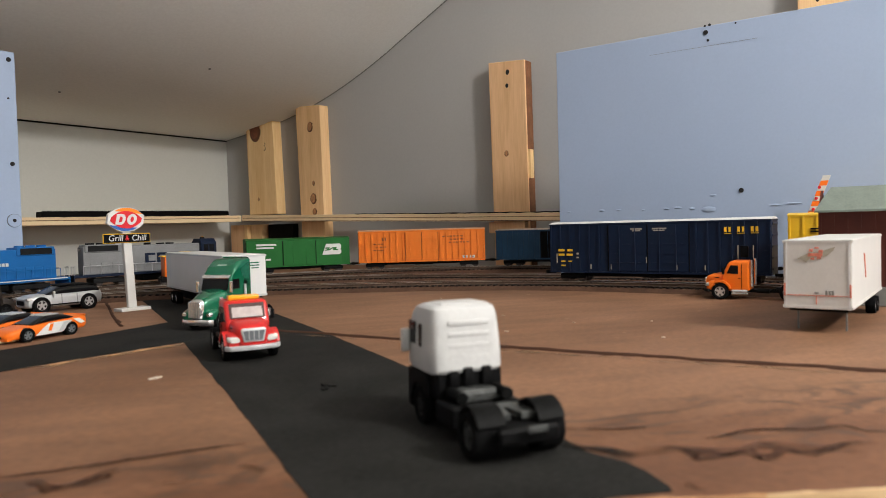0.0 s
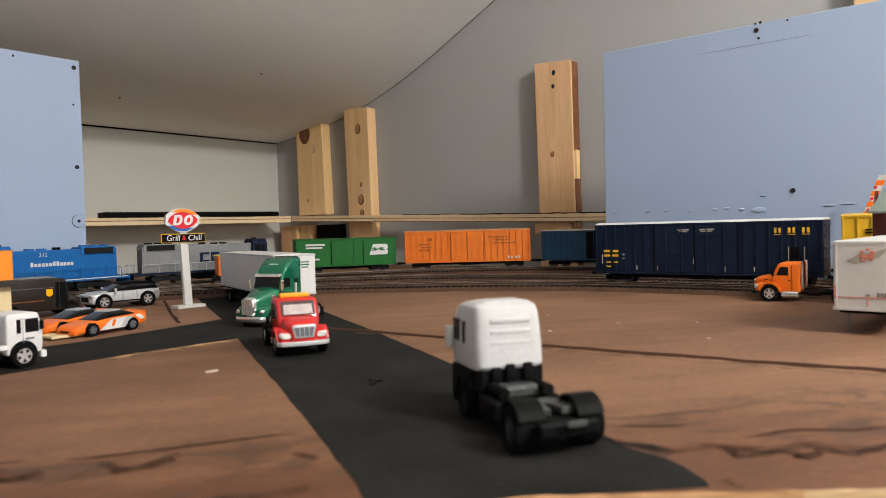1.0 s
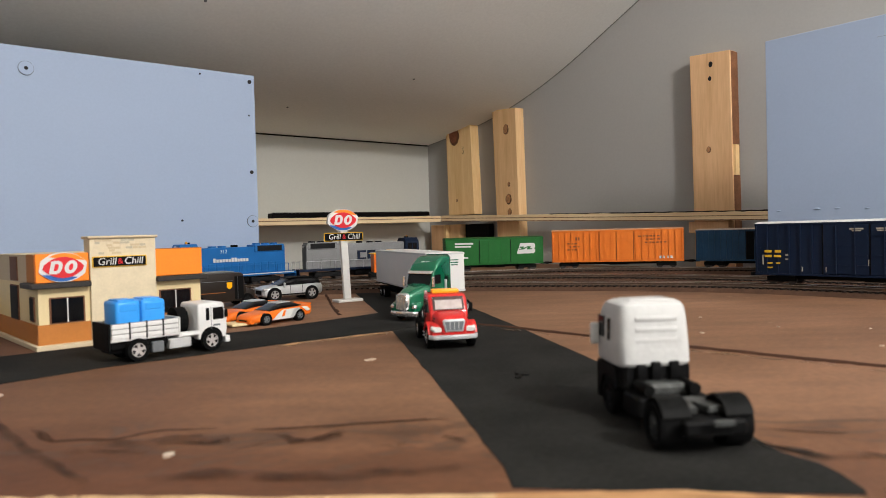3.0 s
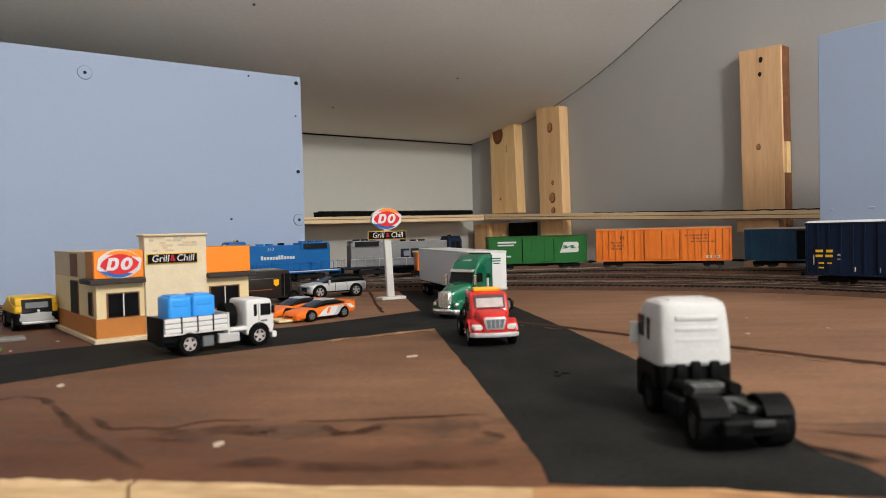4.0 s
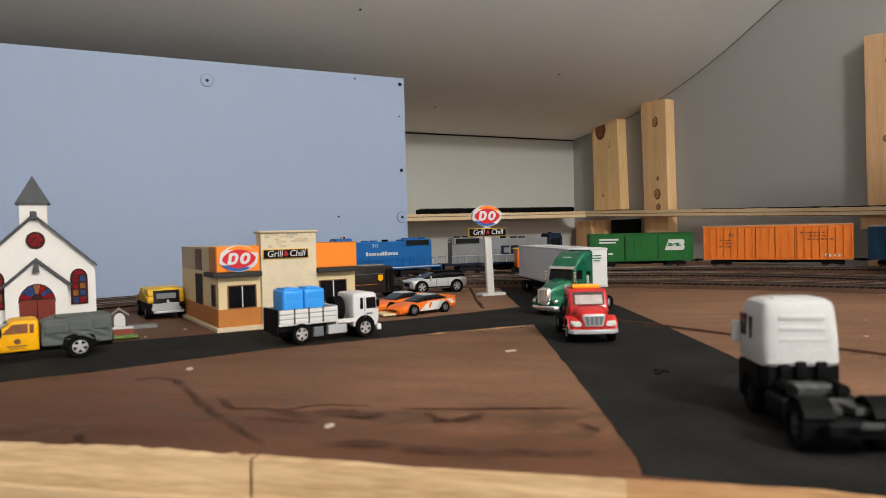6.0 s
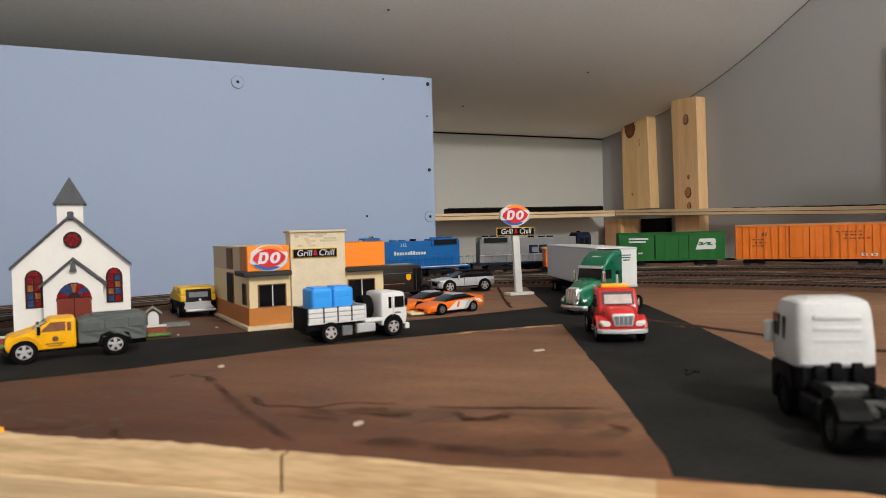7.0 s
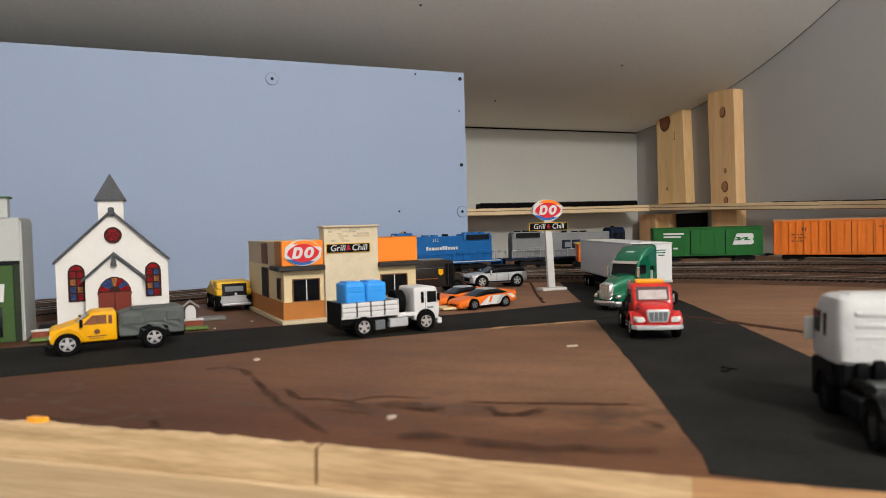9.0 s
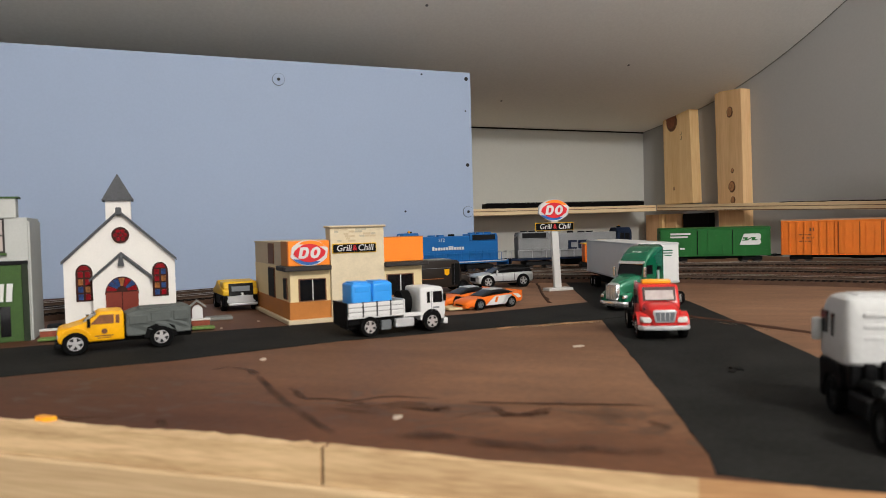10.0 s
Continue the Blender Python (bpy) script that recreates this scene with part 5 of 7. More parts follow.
part("ridge_cap", box(-0.0022, 0.0022, -0.0040, 0.0004, APEX - 0.0025, APEX + 0.0040, 0.0008, 1), M["roof_grey"], ch)
steeple = part("steeple", box(-0.0095, 0.0088, 0.006, 0.0245, APEX - 0.006, 0.1035, 0.0003, 1), M["church"], ch)
bm = bmesh.new()
bmesh.ops.create_cone(bm, cap_ends=True, segments=4, radius1=0.0158, radius2=0.0003, depth=0.0205, matrix=Matrix.Translation((-0.0004, 0.0152, 0.1145)) @ Matrix.Rotation(math.pi / 4, 4, "Z"))
part("spire", bm, M["roof_grey"], steeple, "grey pyramid spire")
part("spire_eave", box(-0.0118, 0.0110, 0.0038, 0.0266, 0.1030, 0.1044), M["roof_grey"], steeple)
# porch
bm = bmesh.new()
add_prism(bm, [(-0.0195, 0.0), (0.0205, 0.0), (0.0205, 0.0420), (0.0006, 0.0600), (-0.0195, 0.0420)], -0.0105, -0.0002)
porch = part("porch", bm, M["church"], ch)
for s in (-1, 1):
    bm = bmesh.new()
    add_prism(bm, [(0.0006 + s * 0.0225, 0.0405), (0.0006, 0.0606), (0.0006, 0.0628), (0.0006 + s * 0.0225, 0.0427)], -0.0130, 0.0)
    part("porch_roof", bm, M["roof_grey"], porch)
part("porch_ornament", prism([(-0.0018, 0.0520), (0.0030, 0.0520), (0.0016, 0.0610), (0.0, 0.0625)], -0.0137, -0.0106), M["roof_grey"], porch)


def arch(x, w, z0, z1, n=9):
    """An arch-topped outline."""
    r = w / 2
    pts = [(x - r, z0), (x + r, z0)]
    for i in range(n + 1):
        a = math.pi * i / n
        pts.append((x + r * math.cos(a), z1 - r * 1.15 + r * 1.15 * math.sin(a)))
    return pts


dz = part("door", prism([(-0.0108, 0.003), (0.0122, 0.003), (0.0122, 0.0320), (-0.0108, 0.0320)], -0.0114, -0.0104), M["door_brown"], porch, "red-brown double door")
part("door_gap", box(0.0005, 0.0009, -0.0116, -0.0113, 0.003, 0.032), M["black"], dz)
fan = part("fanlight", prism([p for p in arch(0.0007, 0.0240, 0.0322, 0.0440)], -0.0113, -0.0104), M["lead"], porch, "stained glass fanlight")
cx = 0.0007
for i in range(7):
    a0, a1 = math.pi * i / 7 + 0.03, math.pi * (i + 1) / 7 - 0.03
    part("pane", prism([(cx + r * math.cos(a), 0.0328 + r * math.sin(a) * 0.95) for r, a in ((0.004, a0), (0.0108, a0), (0.0108, a1), (0.004, a1))], -0.0117, -0.0112),
         M[("stain_red", "stain_blue", "stain_red", "stain_yellow", "stain_blue", "stain_blue", "stain_red")[i]], fan)
rnd = random.Random(9)
for x, z0, z1 in ((-0.0258, 0.0262, 0.0532), (0.0285, 0.0272, 0.0528)):
    w = part("arched_window", prism(arch(x, 0.0118, z0 - 0.0008, z1 + 0.0008), -0.0009, 0.0002), M["lead"], ch, "arched stained glass window")
    for r in range(4):
        for c in range(2):
            px0 = x - 0.0047 + c * 0.0049
            q0 = z0 + 0.0004 + r * (z1 - z0 - 0.004) / 4
            part("pane", box(px0 + 0.0005, px0 + 0.0039, -0.0013, -0.0008, q0, q0 + (z1 - z0 - 0.004) / 4 - 0.0013),
                 M[rnd.choice(("stain_red", "stain_red", "stain_yellow", "stain_blue")) if r else ("stain_blue", "stain_red")[c]], w)
    part("pane", prism([(x - 0.0042, z1 - 0.0038), (x + 0.0042, z1 - 0.0038), (x + 0.002, z1 - 0.0006), (x - 0.002, z1 - 0.0006)], -0.0013, -0.0008), M["stain_red"], w)
rose = part("rose_window", cyl((0.0007, -0.0004, 0.0758), 0.0064, 0.0012, "y", 24), M["lead"], ch, "round stained glass window")
for i in range(6):
    a = 2 * math.pi * i / 6
    part("pane", cyl((0.0007 + 0.0034 * math.cos(a), -0.0012, 0.0758 + 0.0034 * math.sin(a)), 0.0016, 0.0005, "y", 10), M["stain_red"], rose)
part("pane", cyl((0.0007, -0.0012, 0.0758), 0.0014, 0.0006, "y", 10), M["stain_red"], rose)
# church yard
yard = thing("church_yard", turned(0, 0, 0), "low brick wall with white cap and lawn before the church", "yard wall")
part("lawn", box(-0.1065, 0.0150, 0.5405, 0.5520, 0.0008, 0.0026, 0.0005, 1), M["lawn"], yard, "green lawn strip")
part("brick_wall", box(-0.1065, 0.0120, 0.5535, 0.5575, 0.0005, 0.0065), M["brick"], yard, "red brick wall")
part("wall_cap", box(-0.1070, 0.0125, 0.5530, 0.5580, 0.0065, 0.0080, 0.0003, 1), M["offwhite"], yard, "white cap")
grave = thing("white_marker", turned(0.004, 0.578), "small white marker stone with a grey cap in the yard", "marker")
part("stone", prism(arch(0, 0.0082, 0.0, 0.0165), -0.0018, 0.0018), M["white"], grave)
part("cap", prism([(-0.0072, 0.0135), (0, 0.0190), (0.0072, 0.0135), (0.0072, 0.0152), (0, 0.0208), (-0.0072, 0.0152)], 0.0020, 0.0060), M["stone"], grave)
pl = thing("grey_steps", turned(-0.106, 0.575), "low dark grey stone steps beside the church", "steps")
part("lower_step", box(0, 0.012, 0, 0.012, 0, 0.0040, 0.0005, 1), M["stone"], pl)
part("upper_step", box(0.001, 0.011, 0.003, 0.012, 0.0040, 0.0085, 0.0005, 1), M["darkgrey"], pl)
flat = thing("grey_slab", turned(0.012, 0.600), "grey stone slab beside the church yard", "slab")
part("slab", box(0, 0.022, 0, 0.016, 0, 0.0026, 0.0004, 1), M["stone"], flat)

# corner shop, green below and grey above
shop = thing("corner_shop", turned(-0.1125, 0.5600, 0, 1), "two-storey model shop, green front below and pale grey above", "shop")
part("outer_wall", box(-0.085, 0.0, 0.0, 0.060, 0.0, 0.0905), M["shop_grey"], shop)
part("parapet", box(-0.085, -0.0065, -0.0012, 0.010, 0.0900, 0.1045, 0.0005, 1), M["shop_grey"], shop)
part("parapet_cap", box(-0.086, -0.0050, -0.0020, 0.012, 0.1045, 0.1058), M["shop_green"], shop)
part("shopfront", box(-0.085, -0.0010, -0.0022, -0.0002, 0.0, 0.0585, 0.0004, 1), M["shop_green"], shop, "green shopfront")
part("shopfront_cornice", box(-0.085, -0.0004, -0.0034, -0.0002, 0.0560, 0.0590, 0.0004, 1), M["darkgrey"], shop, "dark cornice")
part("front_pilaster", box(-0.0046, -0.0004, -0.0034, -0.0020, 0.0, 0.0570, 0.0004, 1), M["shop_dark"], shop, "dark green pilaster")
part("shop_door", box(-0.0190, -0.0125, -0.0030, -0.0021, 0.0040, 0.0260), M["glass"], shop)
part("side_panel", box(-0.0004, 0.0012, 0.0020, 0.0590, 0.0, 0.0880), M["shop_grey"], shop)
w = part("upper_window", box(-0.031, -0.0145, -0.0012, 0.0002, 0.0650, 0.0900), M["awning"], shop, "dark sash window frame")
for x0, x1, z0, z1 in ((-0.0298, -0.0232, 0.0662, 0.0770), (-0.0222, -0.0157, 0.0662, 0.0770), (-0.0298, -0.0232, 0.0780, 0.0888), (-0.0222, -0.0157, 0.0780, 0.0888)):
    part("pane", box(x0, x1, -0.0016, -0.0010, z0, z1), M["window"], w)
part("sill", box(-0.032, -0.0135, -0.0030, 0.0, 0.0632, 0.0650), M["shop_green"], shop)
bm = bmesh.new()
add_box(bm, -0.070, -0.0205, -0.0030, -0.0021, 0.0440, 0.0470)
part("sign_bar", bm, M["darkgrey"], shop, "dark lettering bar")
for i in range(9):
    x = -0.070 + i * 0.0057
    bm = bmesh.new()
    add_prism(bm, [(-0.0100, 0.0245), (-0.0022, 0.0365), (-0.0022, 0.0353), (-0.0092, 0.0240)], x, x + 0.0054, axis="x")
    part("awning_stripe", bm, M["white" if i % 2 == 0 else "shop_green"], shop)
for x in (-0.0205, -0.0150):
    part("sign_bar", prism([(x, 0.0295), (x + 0.0038, 0.0295), (x + 0.0048, 0.0425), (x + 0.0010, 0.0425)], -0.0034, -0.0021), M["white"], shop, "white lettering bar")
part("shop_window", box(-0.068, -0.0200, -0.0028, -0.0021, 0.0060, 0.0235), M["glass"], shop)

# red shed on a grey stone base, with a raised striped crossing gate behind it
shed = thing("trackside_shed", turned(0.735, 0.0), "dark red boarded shed with grey-green roof on a stone base", "shed")
part("stone_base", box(0.0, 0.060, -0.160, 0.066, 0.0, 0.0160, 0.0006, 1), M["stone"], shed)
part("board_wall", box(0.0015, 0.0385, -0.159, 0.0715, 0.0160, 0.0800), M["barn"], shed)
for i in range(22):
    y = 0.0700 - i * 0.0100
    part("batten", box(0.0006, 0.0016, y - 0.0008, y + 0.0008, 0.0165, 0.0790), M["barn"], shed)
bm = bmesh.new()
add_prism(bm, [(-0.0080, 0.0790), (0.0200, 0.0990), (0.0480, 0.0790), (0.0480, 0.0808), (0.0200, 0.1010), (-0.0080, 0.0808)], -0.165, 0.0735)
for v in bm.verts:
    if v.co.y > 0 and v.co.z > 0.095:
        v.co.y -= 0.010                          # the gable end of the roof leans back
part("roof", bm, M["barn_roof"], shed, "grey-green roof")
for x in (0.0,):
    bm = bmesh.new()
    add_prism(bm, [(0.0015, 0.0800), (0.0200, 0.0985), (0.0385, 0.0800)], 0.0695, 0.0715)
    part("gable", bm, M["barn"], shed)
shed.matrix_world = turned(0.678, 0.0045)

gate = thing("crossing_gate", turned(0.8765, 0.1071), "raised orange and white striped crossing gate arm", "crossing gate")
part("post", cyl((0, 0, 0.035), 0.0016, 0.070, "z", 10), M["grey"], gate)
part("machine", box(-0.004, 0.004, -0.004, 0.004, 0.0, 0.014, 0.0008, 1), M["silver"], gate)
for i in range(10):
    z = 0.065 + i * 0.0056
    y = 0.0030 - 0.0021 * i
    part("arm_stripe", prism([(y + 0.0038, z), (y - 0.0038, z), (y - 0.0058, z + 0.0056), (y + 0.0018, z + 0.0056)], -0.0008, 0.0008, axis="x"), M["orange" if i % 2 == 0 else "offwhite"], gate)
for z in (0.084, 0.096, 0.108):
    part("lamp", cyl((-0.0016, -0.0015 * (z - 0.068) / 0.0056, z), 0.0017, 0.0016, "x", 10), M["sign_red"], gate)


# ---- vehicles: local +x is forward, z = 0 on the ground ----
def mirror(parent, x, y, z, colour):
    part("mirror", box(x - 0.0010, x + 0.0010, min(y, y * 1.14), max(y, y * 1.14), z - 0.0030, z + 0.0030, 0.0004, 1), colour, parent)


def conventional(name, m, label, colour, wheelbase=0.052, hub=None, flat=False, lightbar=False, rear=0.020, interior=False, cat="truck"):
    """A bonneted truck cab on a ladder frame."""
    ob = thing(name, m, label, cat, "toy trucks")
    W = 0.0138
    hub = hub or M["chrome"]
    part("hood", loft([(-0.0030, -0.0126, 0.0126, 0.0085, 0.0250), (0.0040, -0.0117, 0.0117, 0.0082, 0.0243), (0.0095, -0.0104, 0.0104, 0.0084, 0.0230),
                       (0.0125, -0.0092, 0.0092, 0.0090, 0.0218), (0.0137, -0.0080, 0.0080, 0.0105, 0.0204)], square=4.5), colour, ob, smooth=True)
    for s in (-1, 1):
        bm = arch_over(s, 0.0, 0.0084, W * 0.60, W * 1.24, 0.0016, 1.35)
        add_loft(bm, [(0.0050, *sorted((s * 0.0072, s * 0.0160)), 0.0115, 0.0180), (0.0090, *sorted((s * 0.0070, s * 0.0158)), 0.0082, 0.0174), (0.0122, *sorted((s * 0.0066, s * 0.0146)), 0.0084, 0.0158)], square=3.5, n=16)
        part("fender", bm, colour, ob, smooth=True)
        bm = loft([(0.0098, *sorted((s * 0.0092, s * 0.0158)), 0.0122, 0.0162), (0.0122, *sorted((s * 0.0084, s * 0.0152)), 0.0120, 0.0158), (0.0134, *sorted((s * 0.0084, s * 0.0138)), 0.0122, 0.0148)], square=3.0, n=16)
        part("headlight", bm, M["offwhite"], ob, "clear swept headlight", smooth=True)
        part("hood_vent", box(0.0010, 0.0052, *sorted((s * 0.0112, s * 0.0119)), 0.0200, 0.0207), M["black"], ob)
    bm = bmesh.new()
    add_prism(bm, [(-0.0062, 0.0122), (0.0062, 0.0122), (0.0080, 0.0196), (0.0066, 0.0208), (-0.0066, 0.0208), (-0.0080, 0.0196)], 0.0118, 0.0148, 0.0007, 2, "x")
    part("grille", bm, M["chrome"] if not interior else M["silver"], ob, "silver grille surround", smooth=True)
    bm = bmesh.new()
    add_prism(bm, [(-0.0052, 0.0134), (0.0052, 0.0134), (0.0065, 0.0192), (-0.0065, 0.0192)], 0.0145, 0.0150, axis="x")
    part("grille_mesh", bm, M["grey"], ob)
    for y in (-0.0030, 0.0, 0.0030):
        part("grille_bar", box(0.0148, 0.0151, y - 0.0002, y + 0.0002, 0.0137, 0.0190), M["silver"], ob)
    bm = bmesh.new()
    add_prism(bm, [(0.0105, -W * 1.27), (0.0146, -W * 1.02), (0.0164, 0.0), (0.0146, W * 1.02), (0.0105, W * 1.27), (0.0090, W * 1.16), (0.0090, -W * 1.16)], 0.0072, 0.0101, 0.0007, 2, "z")
    part("bumper", bm, M["silver"] if interior else M["darkgrey"], ob, "silver bumper" if interior else "", smooth=True)
    # cab
    bm = bmesh.new()
    add_prism(bm, [(-0.0255, 0.0080), (-0.0015, 0.0080), (-0.0012, 0.0225), (-0.0068, 0.0345), (-0.0095, 0.0362), (-0.0240, 0.0362), (-0.0255, 0.0350)], -W, W, 0.0023, 4)
    cab = part("cab", bm, colour, ob, smooth=True)
    bm = bmesh.new()
    a, b = (-0.0022, 0.0252), (-0.0064, 0.0343)
    nx, nz = 0.0004, 0.0002
    add_prism(bm, [(a[0] - 0.001, a[1]), (a[0] + nx + 0.0001, a[1] + nz), (b[0] + nx + 0.0002, b[1] + nz), (b[0] - 0.001, b[1])], -W * 0.80, W * 0.80)
    part("windscreen", bm, M["cab_dark"] if interior else M["glass"], cab)
    if interior:
        k = 0.00045
        for y0, y1 in ((-W * 0.70, W * 0.70),):
            part("seat_back", prism([(a[0] - 0.0010 + k, a[1] + 0.0008), (a[0] + k, a[1] + 0.0008), (a[0] - 0.0034 + k, a[1] + 0.0078), (a[0] - 0.0044 + k, a[1] + 0.0078)], y0, y1, 0.0002, 1), M["window"], cab, "pale seat behind the windscreen")
        # White strip along the top stands for a reflection in the glass.
        part("windscreen_reflection", prism([(b[0] - 0.001, b[1] - 0.0012), (b[0] + nx + 0.0006, b[1] - 0.0012), (b[0] + nx + 0.0002, b[1]), (b[0] - 0.001, b[1])], -W * 0.80, W * 0.80), M["white"], cab, "white strip for a reflection on the windscreen")
    for s in (-1, 1):
        y0, y1 = sorted((s * (W - 0.0004), s * (W + 0.00025)))
        pane = [(-0.0175, 0.0235), (-0.0040, 0.0235), (-0.0080, 0.0325), (-0.0175, 0.0325)] if interior else [(-0.0158, 0.0242), (-0.0058, 0.0246), (-0.0092, 0.0322), (-0.0158, 0.0322)]
        part("door_window", prism(pane, y0, y1), M["glass"], cab)
        part("door_line", box(-0.0190, -0.0186, y0, y1, 0.0095, 0.0335), M["black"], cab)
        part("door_handle", box(-0.0178, -0.0158, y0, y1 if s > 0 else y1, 0.0195, 0.0203), M["black"], cab)
        mirror(ob, -0.0030, s * (W + 0.0012), 0.0270, M["black"])
        tank_ = part("step_tank", box(-0.0240, -0.0095, min(s * W * 0.66, s * W * 1.04), max(s * W * 0.66, s * W * 1.04), 0.0040, 0.0098, 0.0014, 3), M["chrome"], ob, "chrome fuel tank with steps", smooth=True)
        for z in (0.0058, 0.0082):
            part("step", box(-0.0238, -0.0097, min(s * W * 1.02, s * W * 1.12), max(s * W * 1.02, s * W * 1.12), z, z + 0.0006), M["silver"], tank_)
        if interior:
            part("rear_corner_window", box(-0.0236, -0.0205, y0, y1, 0.0250, 0.0320), M["glass"], cab)
        part("exhaust_stack", cyl((-0.0272, s * W * 0.85, 0.0250), 0.0012, 0.0250, "z", 10), M["chrome"], ob, smooth=True)
    if lightbar:
        part("light_bar", box(-0.0190, -0.0120, -W * 0.72, W * 0.72, 0.0362, 0.0392, 0.0010, 2), M["amber"], ob, "amber light bar", smooth=True)
    # frame and wheels
    r = 0.0077
    end = -wheelbase - rear
    bm = bmesh.new()
    for s in (-1, 1):
        y0, y1 = sorted((s * 0.0040, s * 0.0056))
        add_box(bm, end, 0.0100, y0, y1, 0.0065, 0.0092)
    for x in (-0.030, -0.042, end + 0.001):
        add_box(bm, x - 0.0010, x + 0.0010, -0.0045, 0.0045, 0.0068, 0.0088)
    part("frame", bm, M["black"], ob)
    for s in (-1, 1):
        wheel(ob, 0.0, s * (W + 0.0008), r, 0.0044, hub)
        wheel(ob, -wheelbase, s * (W - 0.0014), r, 0.0062, hub)
    part("axle", cyl((-wheelbase, 0, r), 0.0014, 0.018, "y", 8), M["black"], ob)
    part("front_axle", cyl((0, 0, r), 0.0012, 0.018, "y", 8), M["black"], ob)
    if not flat:
        part("coupling_plate", prism([(-0.0080, -0.0075), (0.0060, -0.0060), (0.0080, 0.0), (0.0060, 0.0060), (-0.0080, 0.0075)], 0.0092, 0.0112, 0.0003, 1, "z"), M["darkgrey"], ob).location = (-wheelbase + 0.004, 0, 0)
        part("air_tank", cyl((-0.0365, 0.0068, 0.0080), 0.0022, 0.0110, "x", 12), M["black"], ob, smooth=True)
    if flat:
        part("flat_bed", box(end, -0.0270, -W, W, 0.0100, 0.0128, 0.0005, 1), M["black"], ob)
        part("headboard", box(-0.0290, -0.0270, -W, W, 0.0128, 0.0240, 0.0005, 1), M["black"], ob)
    return ob


conventional("red_truck", turned(0.2752, 0.3335, 0.0003, 242) @ Matrix.Scale(0.94, 4), "bright red toy truck with amber light bar on the road", M["red"], lightbar=True, interior=True, flat=True, wheelbase=0.048)
conventional("orange_truck", turned(0.7035, 0.1605, 0.0, 93) @ Matrix.Scale(1.0, 4), "orange toy truck cab on a bare black chassis, beside the trailer", M["orange"], wheelbase=0.058, rear=0.014)


